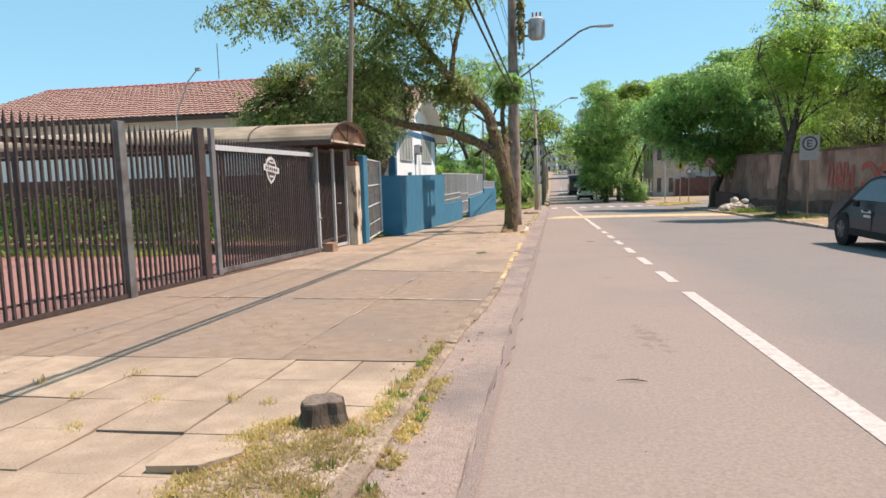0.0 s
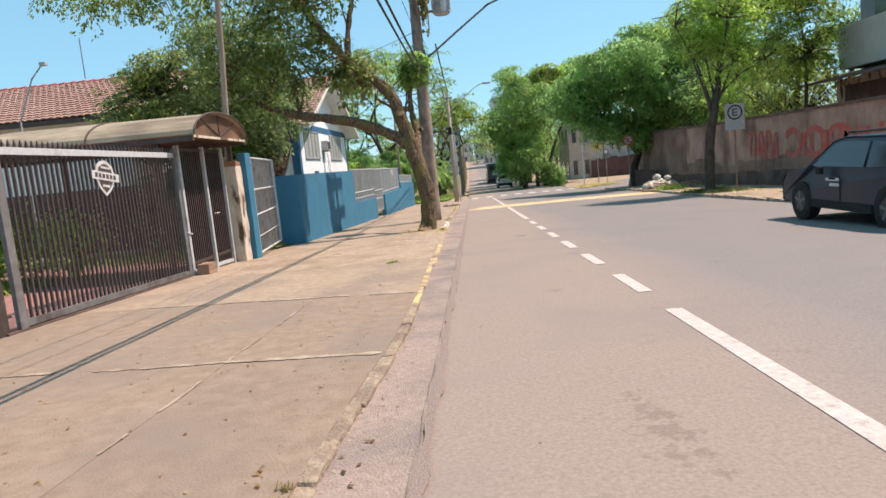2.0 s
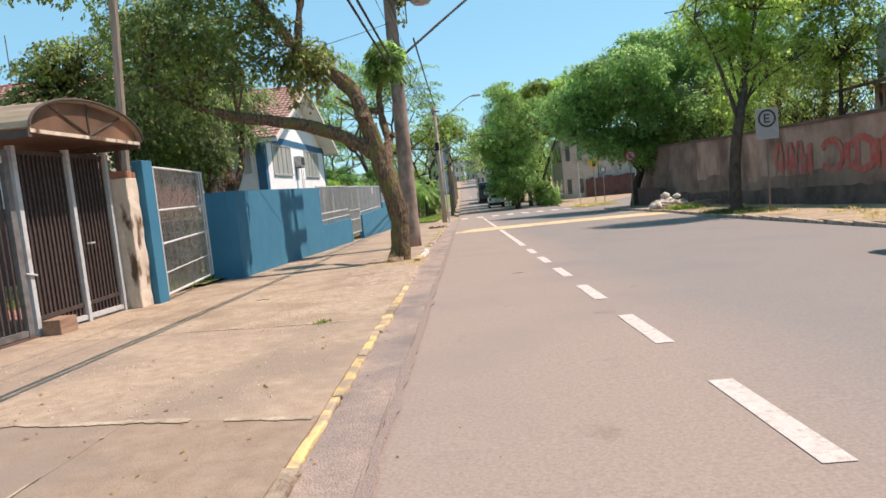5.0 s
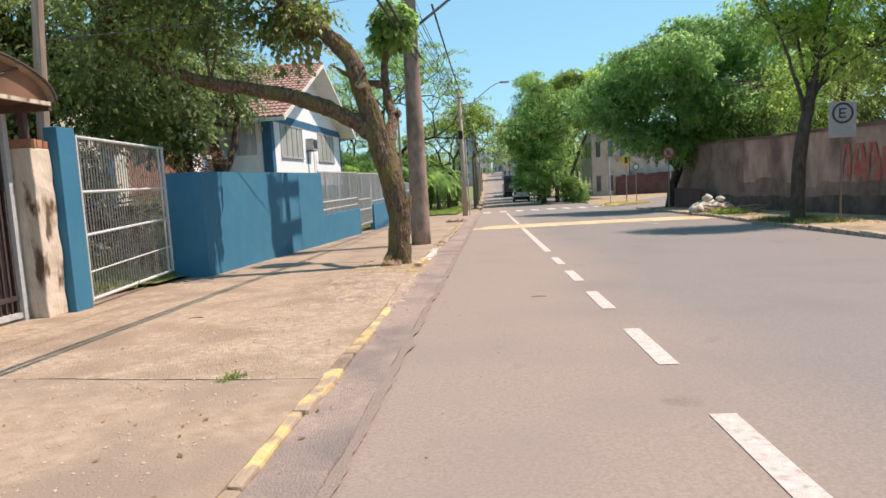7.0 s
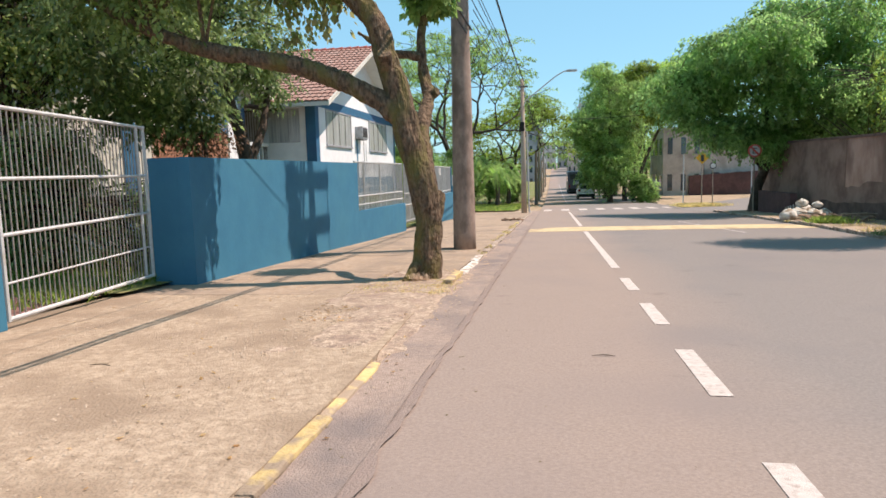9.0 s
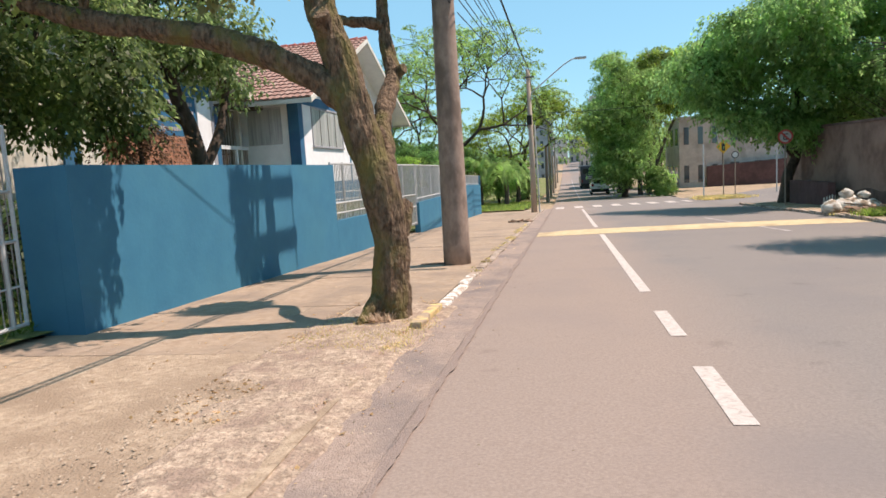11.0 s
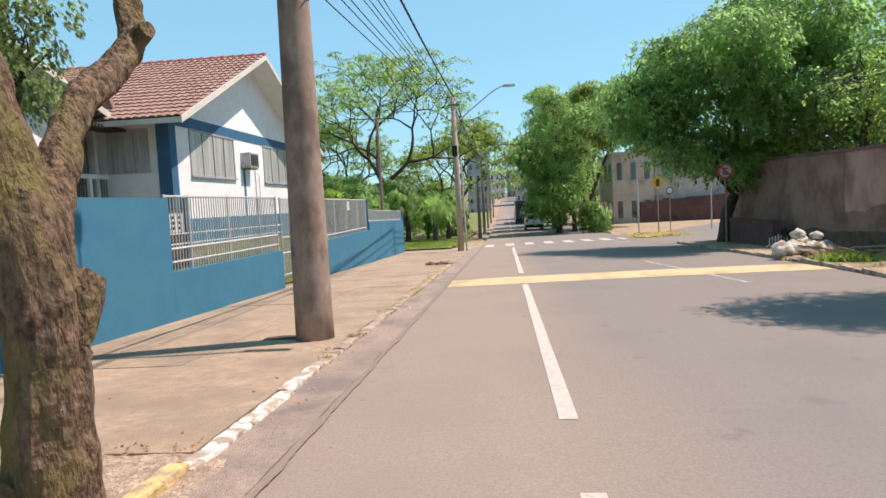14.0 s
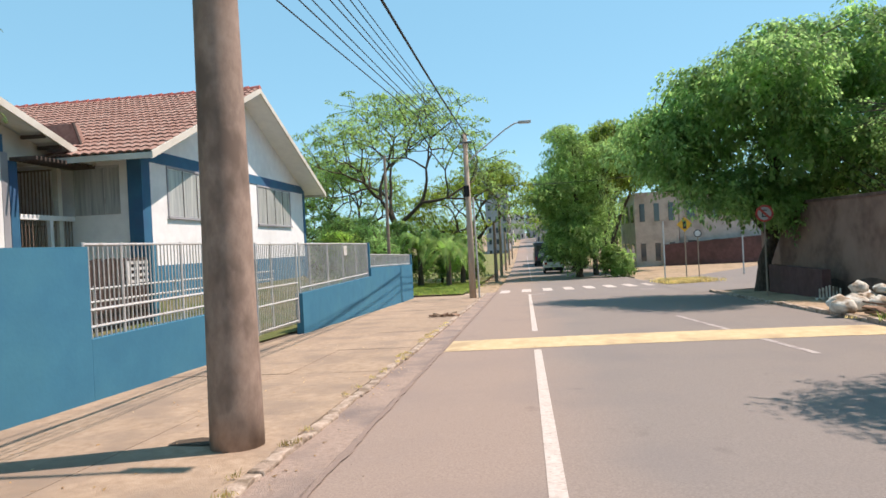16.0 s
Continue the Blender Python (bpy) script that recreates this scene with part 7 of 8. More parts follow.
part("porch_wall", B(13.9, 14.0, 14.0, 28.4, -1, 2.7), M["pillar"], e, "brown stained porch wall")
for k in range(4):
    part("porch_opening", B(13.86, 13.9, 15.5 + 3.3 * k, 17.9 + 3.3 * k, 0.6, 2.45), M["dark_base"], e)
for n, (x, y, r) in enumerate(((-12, 150, 6), (-20, 180, 8), (-24, 120, 7), (-30, 90, 7), (16, 170, 7), (22, 200, 9), (18, 140, 6), (-14, 260, 9), (10, 300, 8), (-8, 380, 9), (6, 400, 10), (24, 110, 6), (-36, 70, 7), (-30, 52, 6))):
    gg = gz(y)
    tree("distant_tree", "leafy tree in the distance", [[(x, y, gg, 0.35), (x, y, gg + r * 0.6, 0.2)]], [(x, y, gg + r * 0.8, r * 0.7, r * 0.7, r * 0.6, 130)], M["dark_bark"], M["leaf_mid"], 140 + n, 0.5, 16, clump=1.2, group="distant trees")


# ---- vehicles ----
def wheel(e, x, y, z, r, side):
    w = part("wheel", tube(bmesh.new(), ((x - 0.10, y, z), (x - 0.09, y, z), (x + 0.09, y, z), (x + 0.10, y, z)), (r * 0.9, r, r, r * 0.9), 24), M["black"], e, "black rubber tyre")
    part("rim", tube(bmesh.new(), ((x + side * 0.085, y, z), (x + side * 0.104, y, z)), (r * 0.62, r * 0.56), 20), M["alloy"], w)
    for k in range(5):
        part("spoke", B(-0.004, 0.004, -r * 0.07, r * 0.07, r * 0.1, r * 0.55, 0, Matrix.Translation((x + side * 0.107, y, z)) @ Matrix.Rotation(2 * math.pi * k / 5, 4, "X")), M["steel_post"], w)
    part("hub", tube(bmesh.new(), ((x + side * 0.10, y, z), (x + side * 0.114, y, z)), r * 0.15, 12), M["steel_post"], w)
    return w


def car(name, label, x, y, heading, paint, L, W, H, profile, glass_profile, wheels, r, lights, roof_rack=False):
    """profile: side outline of the body in (along, up) from the rear bumper; heading: +1 faces along +y."""
    g = gz(y + L / 2)
    e = thing(name, label, "car")
    bm = bmesh.new()
    rows = 5
    pts = profile
    rings = []
    for s in (-1, 1):
        pass
    half = W / 2
    # body as sections across the width, narrowing towards the roof
    def sect(u):
        out = []
        for a, b in pts:
            tumble = 1.0 if b < 0.55 * H else 1.0 - 0.22 * (b - 0.55 * H) / (0.45 * H)
            out.append((x + u * half * tumble, y + a, g + b))
        return out
    us = (-1.0, -0.96, 0.96, 1.0)
    for k, u in enumerate(us):
        p = sect(u)
        if k in (0, 3):
            c = Vector((0, sum(q[1] for q in p) / len(p), sum(q[2] for q in p) / len(p)))
            p = [(q[0], c.y + (q[1] - c.y) * 0.985, c.z + (q[2] - c.z) * 0.975) for q in p]
        rings.append([bm.verts.new(q) for q in p])
    n = len(pts)
    for a, b in zip(rings, rings[1:]):
        for k in range(n):
            bm.faces.new((a[k], a[(k + 1) % n], b[(k + 1) % n], b[k]))
    bm.faces.new(rings[0][::-1])
    bm.faces.new(rings[-1])
    bmesh.ops.recalc_face_normals(bm, faces=bm.faces)
    bmesh.ops.bevel(bm, geom=[q for q in bm.edges if q.calc_face_angle(0) > 0.25], offset=0.03, segments=2, affect="EDGES")
    body = part("body", bm, paint, e, smooth=False)
    # side glass, proud of the doors
    for s in (-1, 1):
        for poly in glass_profile:
            bm = bmesh.new()
            vs = []
            for a, b in poly:
                tumble = 1.0 if b < 0.55 * H else 1.0 - 0.22 * (b - 0.55 * H) / (0.45 * H)
                vs.append(bm.verts.new((x + s * (half * tumble + 0.006), y + a, g + b)))
            bm.faces.new(vs)
            r2 = bmesh.ops.extrude_face_region(bm, geom=bm.faces[:])
            for gq in r2["geom"]:
                if isinstance(gq, bmesh.types.BMVert):
                    gq.co.x -= s * 0.02
            bmesh.ops.recalc_face_normals(bm, faces=bm.faces)
            part("side_window", bm, M["car_glass"], e)
        part("mirror", B(x + s * (half + 0.02) - 0.06, x + s * (half + 0.02) + 0.06 + s * 0.05, y + wheels[1] - 0.72, y + wheels[1] - 0.60, g + 0.56 * H, g + 0.56 * H + 0.13, 0.02), M["black"], e)
        for a in wheels:
            part("wheel_arch", tube(bmesh.new(), ((x + s * (half - 0.1), y + a, g + r), (x + s * (half + 0.004), y + a, g + r)), r * 1.09, 24), M["black"], e)
            wheel(e, x + s * (half - 0.085), y + a, g + r, r, s)
        part("door_seam", B(x + s * (half + 0.001) - 0.003, x + s * (half + 0.001) + 0.003, y + (wheels[0] + wheels[1]) / 2 - 0.006, y + (wheels[0] + wheels[1]) / 2 + 0.006, g + 0.3, g + 0.55 * H), M["black"], e)
        part("side_skirt", B(x + s * half - 0.02, x + s * half + 0.008, y + wheels[0] + r * 1.2, y + wheels[1] - r * 1.2, g + 0.2, g + 0.34, 0.006), M["black"], e)
        part("handle", B(x + s * (half + 0.012) - 0.012, x + s * (half + 0.012) + 0.012, y + (wheels[0] + wheels[1]) / 2 + 0.1, y + (wheels[0] + wheels[1]) / 2 + 0.26, g + 0.5 * H, g + 0.5 * H + 0.03, 0.005), M["black"], e)
    return e, body, g


# parked dark hatchback across the street
prof = [(0.02, 0.28), (0.0, 0.55), (0.06, 0.84), (0.2, 0.88), (0.45, 1.32), (0.7, 1.39), (1.85, 1.41), (2.15, 1.35), (2.75, 0.90), (3.38, 0.80), (3.5, 0.62), (3.52, 0.34), (3.44, 0.23), (0.1, 0.23)]
gl = [[(0.38, 0.91), (0.6, 1.27), (1.15, 1.31), (1.15, 0.91)], [(1.22, 0.91), (1.22, 1.31), (1.86, 1.33), (2.1, 1.27), (2.55, 0.92)]]
PX, PY, PW = 6.30, 11.15, 1.56
e, b, g = car("parked_car", "dusty dark blue hatchback parked at the far kerb", PX, PY, 1, M["car_blue"], 3.52, PW, 1.41, prof, gl, (0.62, 2.85), 0.285, None)
part("rear_bumper", B(PX - 0.75, PX + 0.75, PY - 0.07, PY + 0.07, g + 0.3, g + 0.52, 0.03), M["black"], e)
part("front_bumper", B(PX - 0.75, PX + 0.75, PY + 3.44, PY + 3.56, g + 0.25, g + 0.47, 0.03), M["black"], e)
for s in (-1, 1):
    part("tail_light", B(PX + s * 0.70 - 0.07, PX + s * 0.70 + 0.07, PY - 0.012, PY + 0.03, g + 0.60, g + 0.80, 0.01), M["tail_red"], e)
    part("head_light", B(PX + s * 0.6 - 0.12, PX + s * 0.6 + 0.12, PY + 3.47, PY + 3.52, g + 0.56, g + 0.72, 0.01), M["grey_plastic"], e)
    part("roof_rail", tube(bmesh.new(), ((PX + s * 0.52, PY + 0.6, g + 1.46), (PX + s * 0.52, PY + 1.95, g + 1.46)), 0.015, 6), M["black"], e)
for k in range(2):
    part("rack_bar", tube(bmesh.new(), ((PX - 0.6, PY + 0.8 + k, g + 1.475), (PX + 0.6, PY + 0.8 + k, g + 1.475)), 0.015, 6), M["black"], e)
part("rear_window", prism(bmesh.new(), [(PY + 0.21, g + 0.91), (PY + 0.43, g + 1.28), (PY + 0.41, g + 1.29), (PY + 0.19, g + 0.92)], "x", PX - 0.55, PX + 0.55), M["car_glass"], e)
part("windscreen", prism(bmesh.new(), [(PY + 2.22, g + 1.315), (PY + 2.7, g + 0.955), (PY + 2.72, g + 0.965), (PY + 2.24, g + 1.33)], "x", PX - 0.55, PX + 0.55), M["car_glass"], e)
for k in range(2):
    part("sticker_bar", B(PX - PW / 2 - 0.008, PX - PW / 2 - 0.004, PY + 1.75, PY + 2.1 - 0.1 * k, g + 0.68 - 0.09 * k, g + 0.73 - 0.09 * k), M["sign_white"], e)

# the parked car sits low: flatten all but its wheels
for ob in e.children:
    if not ob.name.startswith("wheel"):
        ob.scale.z = 0.87
        ob.location.z = (g + 0.3) * 0.13

# white compact suv driving off down the street
prof = [(0.05, 0.32), (0.0, 0.62), (0.03, 1.0), (0.1, 1.08), (0.28, 1.58), (0.5, 1.66), (2.0, 1.69), (2.45, 1.62), (3.0, 1.12), (3.95, 1.02), (4.15, 0.85), (4.2, 0.45), (4.1, 0.3), (0.2, 0.28)]
gl = [[(0.3, 1.12), (0.48, 1.52), (1.25, 1.56), (1.25, 1.12)], [(1.33, 1.12), (1.33, 1.56), (2.1, 1.57), (2.4, 1.5), (2.82, 1.14)]]
cx, cy = 4.2, 82.0
e, b, g = car("white_suv", "white compact suv with dark lower trim, driving away", cx, cy, 1, M["car_white"], 4.2, 1.8, 1.69, prof, gl, (0.75, 3.3), 0.34, None)
part("rear_bumper", B(cx - 0.88, cx + 0.88, cy - 0.05, cy + 0.1, g + 0.3, g + 0.62, 0.04), M["black"], e)
part("rear_window", prism(bmesh.new(), [(cy + 0.10, g + 1.14), (cy + 0.25, g + 1.54), (cy + 0.23, g + 1.55), (cy + 0.08, g + 1.15)], "x", cx - 0.64, cx + 0.64), M["car_glass"], e)
for s in (-1, 1):
    tl = part("tail_light", B(cx + s * 0.74 - 0.13, cx + s * 0.74 + 0.13, cy - 0.01, cy + 0.05, g + 0.88, g + 1.12, 0.02), M["tail_red"], e)
part("plate", B(cx - 0.24, cx + 0.24, cy - 0.012, cy + 0.02, g + 0.72, g + 0.85), M["grey_plastic"], e)

# dark bus further on
bx, by = 4.0, 104.0
g = gz(by + 5)
e = thing("bus", "dark slate city bus far down the street", "bus")
part("body", B(bx - 1.25, bx + 1.25, by, by + 11, g + 0.35, g + 3.1, 0.12), M["bus_paint"], e)
part("rear_window", B(bx - 0.95, bx + 0.95, by - 0.02, by + 0.02, g + 2.0, g + 2.7, 0.02), M["car_glass"], e)
for k in range(2):
    part("lettering_bar", B(bx - 0.5, bx + 0.5 - 0.2 * k, by - 0.012, by + 0.01, g + 1.55 - 0.22 * k, g + 1.68 - 0.22 * k), M["grey_plastic"], e)
part("bumper", B(bx - 1.22, bx + 1.22, by - 0.08, by + 0.1, g + 0.4, g + 0.75, 0.04), M["black"], e)
for s in (-1, 1):
    part("tail_light", B(bx + s * 1.05 - 0.08, bx + s * 1.05 + 0.08, by - 0.02, by + 0.02, g + 0.9, g + 1.3), M["tail_red"], e)
    for a in (2.2, 8.4):
        wheel(e, bx + s * 1.12, by + a, g + 0.48, 0.48, s)
    for k in range(6):
        part("side_window", B(bx + s * 1.25 - 0.01, bx + s * 1.25 + 0.01, by + 0.6 + 1.7 * k, by + 2.1 + 1.7 * k, g + 1.7, g + 2.6), M["car_glass"], e)


# ---- rubbish heap ----
def sack(x, y, z, sx, sy, sz, seed, label):
    bm = bmesh.new()
    bmesh.ops.create_icosphere(bm, subdivisions=3, radius=1)
    for vv in bm.verts:
        n = 1 + 0.22 * noise.noise(vv.co * 1.6 + Vector((seed, 0, 0))) + 0.08 * noise.noise(vv.co * 5 + Vector((seed, 2, 0)))
        vv.co = Vector((vv.co.x * sx * n, vv.co.y * sy * n, max(-0.7, vv.co.z) * sz * n))
        if vv.co.z > 0.8 * sz:
            vv.co.x *= 0.6
            vv.co.y *= 0.6
            vv.co.z += 0.12 * sz
        vv.co += Vector((x, y, z + 0.68 * sz))
    return tagged(link("rubbish_sack", bm, M["sack"], smooth=True), label, "sack", "sacks on the rubbish heap")


hz = gz(34.6) + 0.10
for n, (x, y, z, s) in enumerate(((8.82, 36.5, 0, 0.30), (9.2, 36.85, 0.0, 0.33), (9.62, 36.6, 0.02, 0.28), (9.62, 37.2, 0.0, 0.36), (9.1, 37.35, 0.0, 0.28), (10.05, 36.9, 0.0, 0.28), (9.38, 37.0, 0.40, 0.22), (9.9, 37.1, 0.36, 0.18))):
    sack(x - 0.35, y - 2.1, hz + z, s * 0.92, s * 0.85, s * 0.66, n * 3.7, "full white woven rubbish sack on the verge")
rng = random.Random(9)
heap = thing("scrap_heap", "heap of scrap boards and broken bricks on the verge", "rubbish")
for k in range(26):
    m = Matrix.Translation((rng.uniform(8.6, 10.3), rng.uniform(32.9, 34.0), gz(33.4) + 0.12 + rng.uniform(0, 0.20))) @ Euler((rng.uniform(-0.25, 0.25), rng.uniform(-0.2, 0.2), rng.uniform(0, 3.1))).to_matrix().to_4x4()
    part("board", B(-rng.uniform(0.2, 0.5), 0.3, -0.06, 0.06, -0.015, 0.02, 0, m), M["plank"], heap)


# ---- stump and pavement plants ----
st = thing("tree_stump", "short weathered cut tree stump in dry grass", "stump")
bm = bmesh.new()
gs = gz(3.74) + 0.03
tube(bm, [(-0.77, 3.74, gs - 0.05), (-0.77, 3.74, gs + 0.02), (-0.77, 3.74, gs + 0.06), (-0.77, 3.74, gs + 0.095), (-0.77, 3.74, gs + 0.11)], (0.125, 0.108, 0.10, 0.098, 0.094), 18, 0.4, 5)
part("trunk", bm, M["dark_bark"], st)
part("cut_face", tube(bmesh.new(), ((-0.77, 3.74, gs + 0.107), (-0.77, 3.74, gs + 0.114)), 0.088, 18, 0.4, 5), M["old_cut"], st, "grey weathered cut face")


def tufts(name, label, spots, per, h, material, seed, blade=0.008):
    """Grass blades in tufts; spots: (x, y, z, spread)."""
    rg = np.random.default_rng(seed)
    V, F = [], []
    for x, y, z, sp in spots:
        p = np.array([x, y, z]) + np.c_[rg.normal(0, sp, (per, 2)), np.zeros(per)]
        a = rg.uniform(0, 2 * np.pi, per)
        lean = rg.uniform(0.2, 1.3, per)
        hh = h * rg.uniform(0.4, 1.2, per)
        d = np.c_[np.cos(a) * lean, np.sin(a) * lean, np.ones(per)] * hh[:, None] * 0.7
        s = np.c_[-np.sin(a), np.cos(a), np.zeros(per)] * blade
        q = np.stack([p - s, p + s, p + d + s * 0.3, p + d - s * 0.3], 1).reshape(-1, 3)
        F.append(np.arange(per * 4).reshape(-1, 4) + sum(len(k) for k in V))
        V.append(q)
    ob = raw_np(name, np.concatenate(V), np.concatenate(F), material)
    return tagged(ob, label, "grass", kind="stuff")


rng = random.Random(21)


def spots_in(x0, x1, y0, y1, n, sp, lift):
    return [(x, y, gz(y) + lift(x), sp) for x, y in ((rng.uniform(x0, x1), rng.uniform(y0, y1)) for _ in range(n))]


strip("soil_patch", [-1.16 + 0.066 * i for i in range(11)], [2.4 + 0.1 * i for i in range(15)], lambda x, y: side_lift(x) + 0.003 + 0.008 * noise.noise((x * 3, y * 3, 0)) - 0.05 * max(0.0, 1 - min(x + 1.18, y - 2.38, 3.84 - y) / 0.16 + 0.8 * noise.noise((x * 6, y * 6, 4))), M["dust"], "bare soil patch around the stump", "soil")
strip("soil_patch", [-1.75 + 0.09 * i for i in range(18)], [14.9 + 0.13 * i for i in range(45)], lambda x, y: min(side_lift(x) + 0.012, 0.034 + max(0.0, -0.62 - x) * 0.3 - max(0.0, x + 0.62) * 0.10) + 0.012 * noise.noise((x * 4, y * 4, 0)) - 0.09 * max(0.0, 1 - min((x + 1.78) * (0.35 if y < 17.4 else 1.0), (y - 15.2) * 0.5, 20.6 - y, -0.16 - x) / 0.22 + 1.0 * noise.noise((x * 3.5, y * 2.5, 4))), M["dust"], "pinkish dust and rubble where the kerb is broken away", "soil")
tufts("dry_grass", "dry yellow grass around the stump", spots_in(-1.06, -0.56, 2.5, 3.72, 150, 0.04, side_lift), 46, 0.032, M["grass_dry"], 1, 0.004)
tufts("kerb_weeds", "weeds growing along the kerb joint", spots_in(-0.40, -0.33, 2.6, 4.7, 50, 0.018, lambda x: 0.012), 34, 0.032, M["grass_dry"], 2, 0.004)
tufts("kerb_weeds", "green weeds in the gutter against the kerb", spots_in(-0.39, -0.33, 2.9, 4.8, 5, 0.016, lambda x: 0.012), 30, 0.04, M["grass_green"], 32, 0.004)
tufts("kerb_weeds", "green weeds between kerb and slab", spots_in(-0.53, -0.47, 4.6, 5.3, 6, 0.016, side_lift), 34, 0.04, M["grass_green"], 33, 0.004)
tufts("kerb_weeds", "dry weeds between kerb and slab", spots_in(-0.53, -0.47, 4.3, 5.4, 24, 0.016, side_lift), 34, 0.035, M["grass_dry"], 34, 0.004)
tufts("kerb_weeds", "weeds along the kerb", spots_in(-0.57, -0.49, 2.6, 4.6, 34, 0.03, side_lift), 34, 0.034, M["grass_dry"], 3, 0.004)
tufts("kerb_weeds", "green weeds mixed into the dry kerb grass", spots_in(-0.57, -0.49, 2.6, 4.6, 9, 0.02, side_lift), 26, 0.04, M["grass_green"], 23, 0.004)
tufts("joint_weeds", "small weeds in the pavement joints", [(-2.25 + 0.445 * rng.randrange(-4, 3), y, gz(y) + 0.03, 0.022) for y in [rng.uniform(2, 4.8) for _ in range(12)]] + [(rng.uniform(-2.8, -1), y, gz(y) + 0.03, 0.03) for y in [3.098 + 0.445 * rng.randrange(-1, 4) for _ in range(9)]], 26, 0.04, M["grass_dry"], 4, 0.004)
tufts("joint_weeds", "weeds in a pavement crack", [(rng.uniform(-1.1, -0.75), 12.68 + rng.uniform(-0.04, 0.04), gz(12.7) + 0.035, 0.03) for _ in range(4)], 26, 0.035, M["grass_green"], 5, 0.005)
tufts("verge_grass", "weeds and grass along the far verge", spots_in(7.7, 9.0, 24.6, 27.0, 50, 0.12, lambda x: 0.09), 40, 0.16, M["weed"], 6, 0.010)
tufts("verge_grass", "thin dry weeds on the far verge", spots_in(7.8, 10.6, 12, 34, 80, 0.08, lambda x: 0.09), 26, 0.10, M["grass_dry"], 16, 0.008)
tufts("verge_grass", "grass beside the rubbish heap", spots_in(8.5, 9.3, 31.6, 33.0, 30, 0.12, lambda x: 0.09), 40, 0.25, M["grass_green"], 7, 0.012)
tufts("lawn_grass", "long grass inside the barred gate", spots_in(-8, -4.7, 16.5, 30, 420, 0.18, lambda x: 0.05), 40, 0.16, M["grass_green"], 8, 0.012)
tufts("park_grass", "green grass at the park's edge", spots_in(-9, -1.8, 51.8, 66, 520, 0.3, lambda x: 0.1), 40, 0.2, M["grass_green"], 9, 0.02)
tufts("island_grass", "weeds on the junction island", spots_in(9.0, 11.8, 54.6, 59, 120, 0.2, lambda x: 0.05), 40, 0.25, M["grass_dry"], 10, 0.016)
tufts("dry_grass", "flattened straw and twigs at the tree's foot", spots_in(-1.5, -0.5, 18.2, 19.5, 90, 0.07, lambda x: side_lift(x) if x < -0.6 else 0.03), 22, 0.035, M["grass_dry"], 12, 0.004)
tufts("kerb_weeds", "tiny weeds along the broken kerb", spots_in(-0.66, -0.50, 23, 36, 34, 0.03, lambda x: 0.05), 24, 0.05, M["grass_dry"], 13, 0.005)
tufts("root_fibres", "pale stringy root fibres at the tree's foot", [(-1.1 + 0.03 * k, 19.36 - 0.01 * (k % 3), gz(19.3) + 0.02, 0.03) for k in range(8)], 40, 0.17, M["root_fibre"], 14, 0.006)
tufts("yard_grass", "yellow-green grass and weeds in the yard", spots_in(-15, -7.2, 12.7, 14.2, 420, 0.2, lambda x: 0.03), 30, 0.22, M["grass_lime"], 11, 0.012)
heap = thing("broken_slabs", "broken concrete fragments piled on the pavement edge", "rubble")
for k in range(7):
    m = Matrix.Translation((-1.25 + 0.11 * k, 38.1 + 0.12 * (k % 3), gz(38.1) + 0.07 + 0.02 * (k % 2))) @ Euler((0.2 * (k % 3 - 1), 0.25 * (k % 2), 0.7 * k)).to_matrix().to_4x4()
    part("fragment", B(-0.12, 0.12, -0.09, 0.08, -0.02, 0.03, 0.008, m), M["plank" if k % 3 == 0 else "rough_slab"], heap)
tagged(link("low_wall", B(10.15, 10.4, 39.4, 43.6, gz(43) - 0.1, gz(41) + 0.98, 0.01), M["maroon"]), "low dark brown wall stub before the old wall", "wall", kind="structure")
rack = thing("white_rack", "small white slatted crate on the verge", "crate")
for k in range(7):
    part("slat", B(9.7 + 0.09 * k, 9.74 + 0.09 * k, 38.55, 38.58, gz(38.5) + 0.12, gz(38.5) + 0.5 - 0.03 * abs(k - 3)), M["sack"], rack)
part("base", B(9.66, 10.32, 38.5, 38.75, gz(38.5) + 0.06, gz(38.5) + 0.14), M["sack"], rack)
# dark boarded screen inside the railing
scr = thing("board_screen", "dark brown upright board screen beside the house", "screen")
for k in range(26):
    yy = 28.6 + 0.14 * k
    part("board", B(-6.62, -6.59, yy, yy + 0.125, gz(30) + 0.12, 0.93 + 0.012 * (k % 3)), M["dark_metal"], scr)
part("post", B(-6.66, -6.5, 32.26, 32.44, gz(32) + 0.12, 1.25, 0.01), M["blue"], scr)
inner = thing("inner_railing", "low pale railing and white lattice inside the front wall", "railing")
for z in (0.42, 0.18):
    part("rail", tube(bmesh.new(), ((-6.3, 27.2, z), (-6.3, 38.6, z - 0.08)), 0.022, 6), M["white_rail"], inner)
for k in range(5):
    yy = 27.2 + 2.8 * k
    part("post", tube(bmesh.new(), ((-6.3, yy, gz(yy) + 0.05), (-6.3, yy, 0.46)), 0.022, 6), M["white_rail"], inner)
for k in range(4):
    part("lattice_slat", B(-6.58, -6.56, 31.4, 32.2, 0.42 + 0.13 * k, 0.48 + 0.13 * k), M["sign_white"], inner)
for k in range(3):
    part("lattice_slat", B(-6.556, -6.54, 31.42 + 0.32 * k, 31.50 + 0.32 * k, 0.40, 0.88), M["sign_white"], inner)
tufts("bed_plants", "green plants at the foot of the low wall", spots_in(-5.8, -4.75, 26.8, 31.5, 70, 0.1, lambda x: 0.06), 34, 0.34, M["grass_lime"], 41, 0.014)
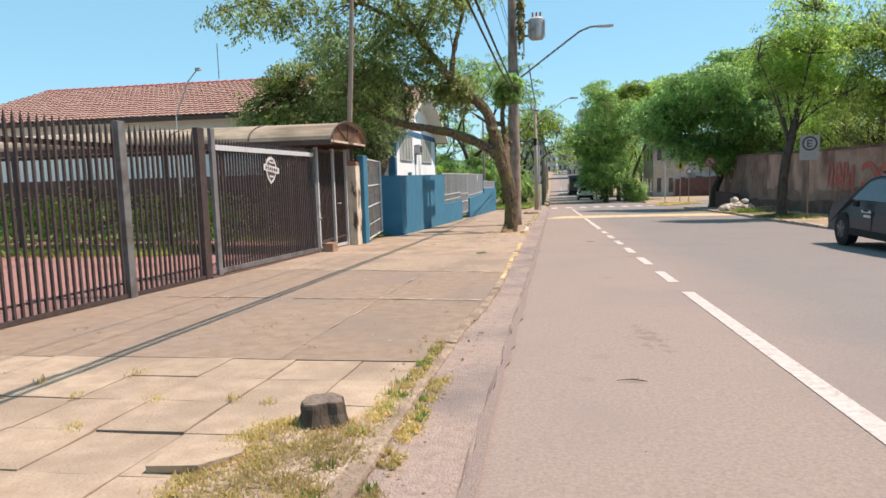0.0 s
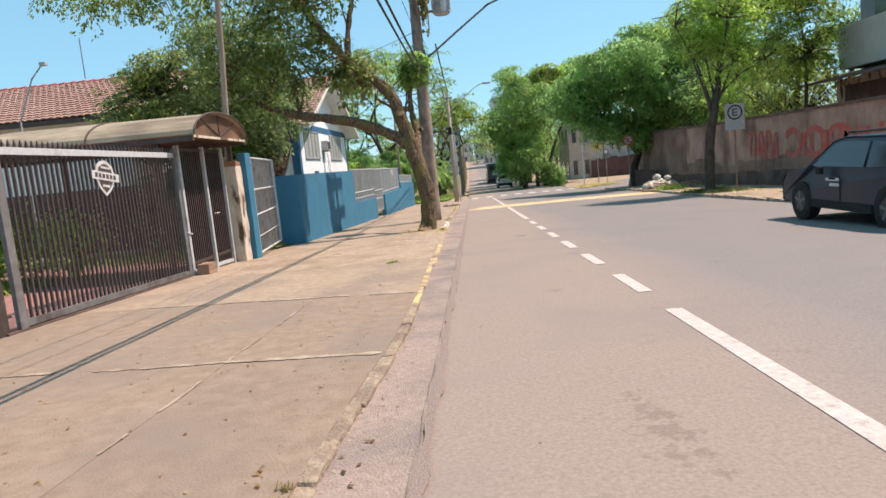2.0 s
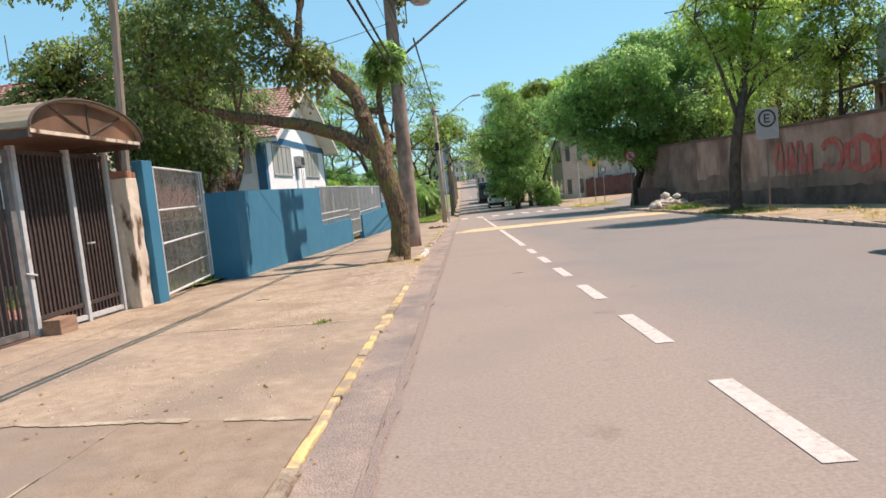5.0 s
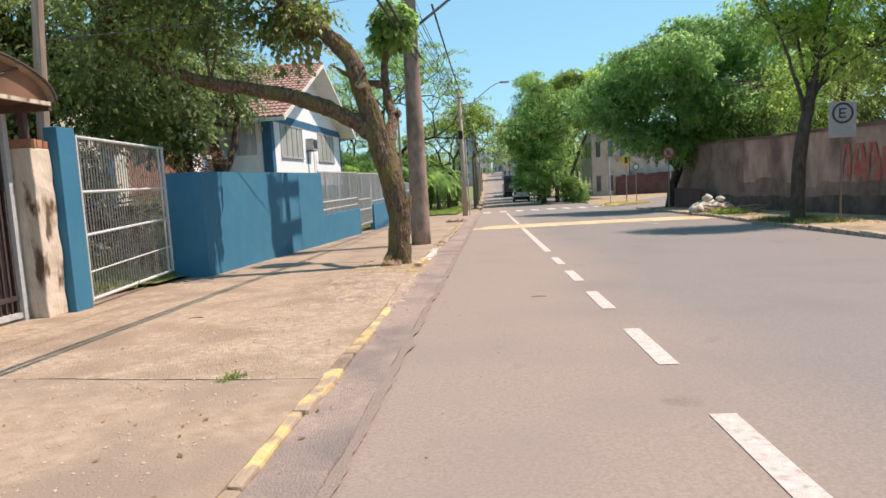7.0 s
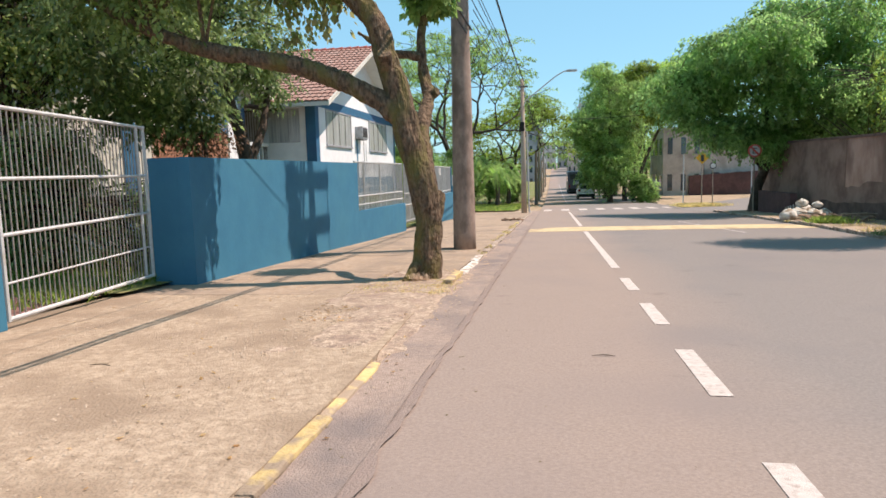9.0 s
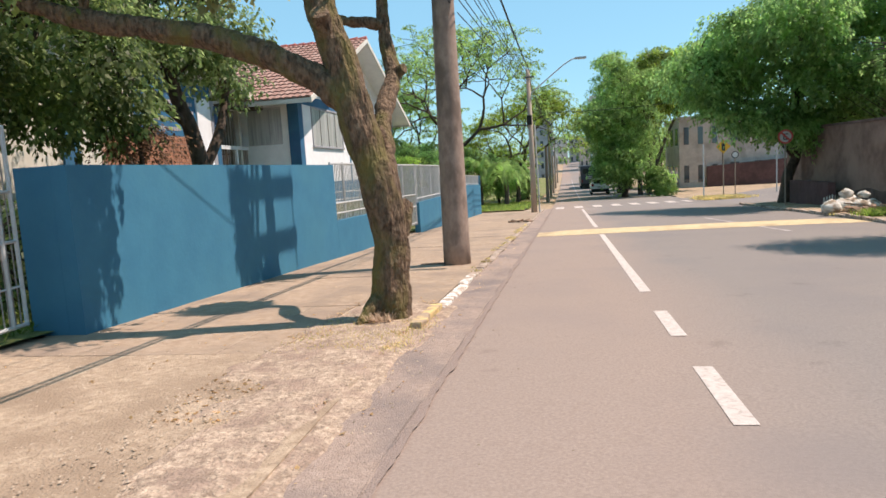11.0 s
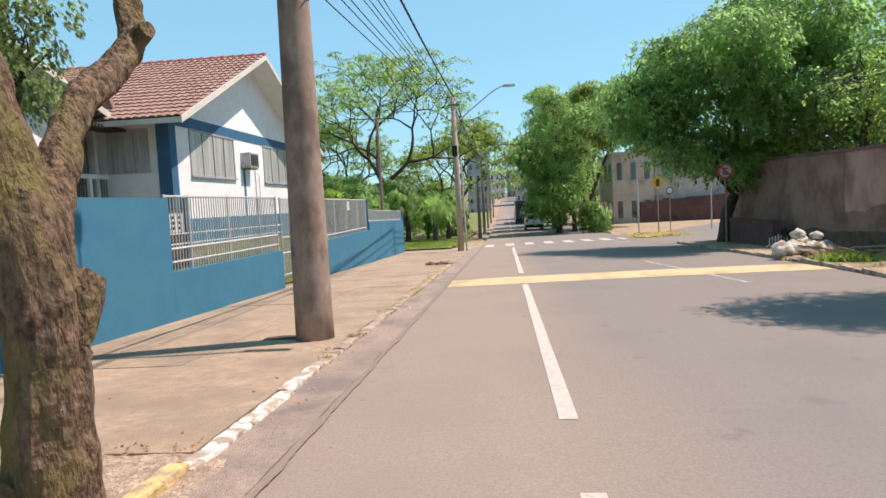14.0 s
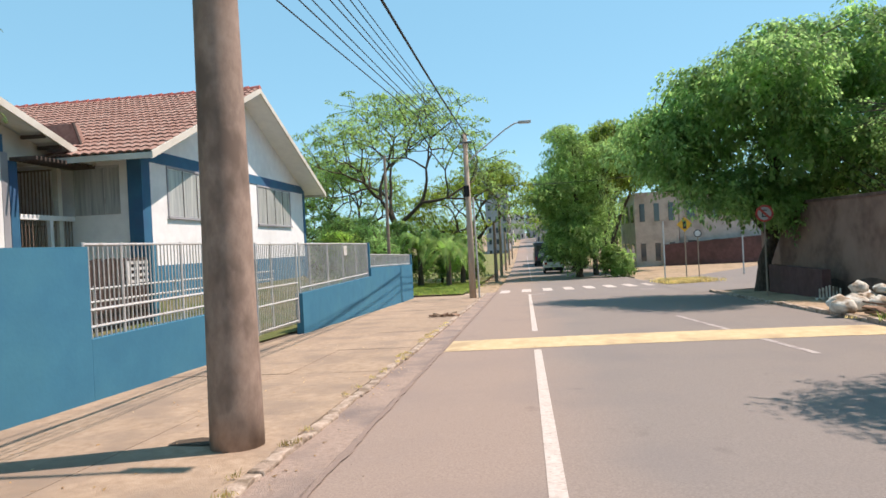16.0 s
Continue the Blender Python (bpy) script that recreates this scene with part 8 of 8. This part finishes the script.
# hedge behind the picket fence
rg = np.random.default_rng(77)
c = np.c_[rg.uniform(-16, -6.5, 520), rg.uniform(14.2, 15.4, 520), rg.uniform(-0.35, 0.72, 520)]
v, f = leaves(rg, c, (0.2, 0.2, 0.2), 20, 0.10)
tagged(raw_np("hedge", v, f, M["leaf_airy"]), "uneven clipped hedge in the yard", "hedge", kind="stuff")
# leaf litter
rg = np.random.default_rng(5)
n = 900
p = np.c_[rg.uniform(-1.6, -0.5, n), rg.uniform(16.6, 20.6, n), np.zeros(n)]
p2 = np.c_[rg.uniform(-4.0, -0.6, 700), rg.uniform(5, 32, 700), np.zeros(700)]
p3 = np.c_[rg.uniform(-0.5, -0.25, 240), rg.uniform(2, 30, 240), np.zeros(240)]
p = np.concatenate([p, p2, p3])
p[:, 2] = [gz(y) + (side_lift(x) + 0.007 if x < -0.6 else 0.015) for x, y, _ in p]
a = rg.uniform(0, 6.28, len(p))
s = rg.uniform(0.008, 0.024, len(p))
d1 = np.c_[np.cos(a), np.sin(a), rg.uniform(-0.2, 0.3, len(p))] * s[:, None]
d2 = np.c_[-np.sin(a), np.cos(a), rg.uniform(-0.2, 0.3, len(p))] * s[:, None] * 0.5
v = np.stack([p - d1, p + d2, p + d1, p - d2], 1).reshape(-1, 3)
tagged(raw_np("leaf_litter", v, np.arange(len(v)).reshape(-1, 4), M["litter"]), "scattered dry leaves on the pavement", "leaves", kind="stuff")


# ---- crumbs of broken concrete, pebbles and stains ----
def chips(name, label, boxes, lo, hi, material, seed):
    """Small angular stones lying on the ground; boxes: (x0, x1, y0, y1, how many)."""
    rg = np.random.default_rng(seed)
    V, F = [], []
    n0 = 0
    base = np.array([(-1, -1, 0), (1, -1, 0), (1, 1, 0), (-1, 1, 0), (-0.6, -0.5, 1), (0.5, -0.6, 1), (0.6, 0.6, 1), (-0.5, 0.6, 1)], float)
    quads = np.array([(4, 5, 6, 7), (0, 1, 5, 4), (1, 2, 6, 5), (2, 3, 7, 6), (3, 0, 4, 7)])
    for x0, x1, y0, y1, n in boxes:
        for _ in range(n):
            x, y = rg.uniform(x0, x1), rg.uniform(y0, y1)
            s = lo * (hi / lo) ** (rg.uniform() ** 2.2)
            a = rg.uniform(0, 6.28)
            q = (base + rg.normal(0, 0.18, base.shape)) * np.array([s, s * rg.uniform(0.5, 1), s * rg.uniform(0.3, 0.7)])
            c, d = math.cos(a), math.sin(a)
            z = gz(y) + (side_lift(x) + 0.001 + (0.008 if y > 15.3 and x > -1.6 else 0.0) if x < -0.6 else 0.008 if x < 0 else 0.004)
            V.append(np.c_[q[:, 0] * c - q[:, 1] * d + x, q[:, 0] * d + q[:, 1] * c + y, q[:, 2] + z])
            F.append(quads + n0)
            n0 += 8
    return tagged(raw_np(name, np.concatenate(V), np.concatenate(F), material), label, "stones", kind="stuff")


chips("concrete_crumbs", "crumbs of broken pale concrete on the pavement", [(-3.6, -0.65, 10.0, 12.7, 1500), (-3.6, -0.65, 12.5, 18.8, 2800), (-1.7, -0.4, 15.2, 20.0, 2000), (-0.62, -0.1, 14.5, 19.0, 300), (-0.60, -0.36, 5.0, 9.0, 160)], 0.003, 0.010, M["light_joint"], 31)
chips("dirt_crumbs", "dark dirt crumbs and pebbles on the pavement", [(-4.0, -0.65, 5.0, 18.8, 260), (-0.5, -0.08, 2, 30, 260), (-0.68, -0.45, 4.4, 9.0, 300), (-1.6, -0.5, 16.0, 20.4, 500)], 0.003, 0.009, M["joint"], 32)
chips("road_grit", "scattered grit on the asphalt", [(0.0, 1.6, 2, 24, 360), (1.8, 5.0, 4, 26, 260)], 0.003, 0.010, M["joint"], 33)


# fallen twigs
for k, (x, y) in enumerate(((0.72, 4.6), (1.1, 15.6), (-2.3, 15.0))):
    bm = bmesh.new()
    z = gz(y) + (side_lift(x) + 0.006 if x < -0.6 else 0.018)
    tube(bm, ((x - 0.09, y, z), (x - 0.01, y + 0.015, z + 0.003), (x + 0.07, y - 0.005, z)), (0.002, 0.0035, 0.002), 5)
    tube(bm, ((x - 0.01, y + 0.015, z + 0.002), (x + 0.03, y + 0.035, z + 0.001)), (0.0025, 0.0012), 5)
    tagged(link("twig", bm, M["dark_bark"]), "small dry fallen twig", "twig", "fallen twigs")
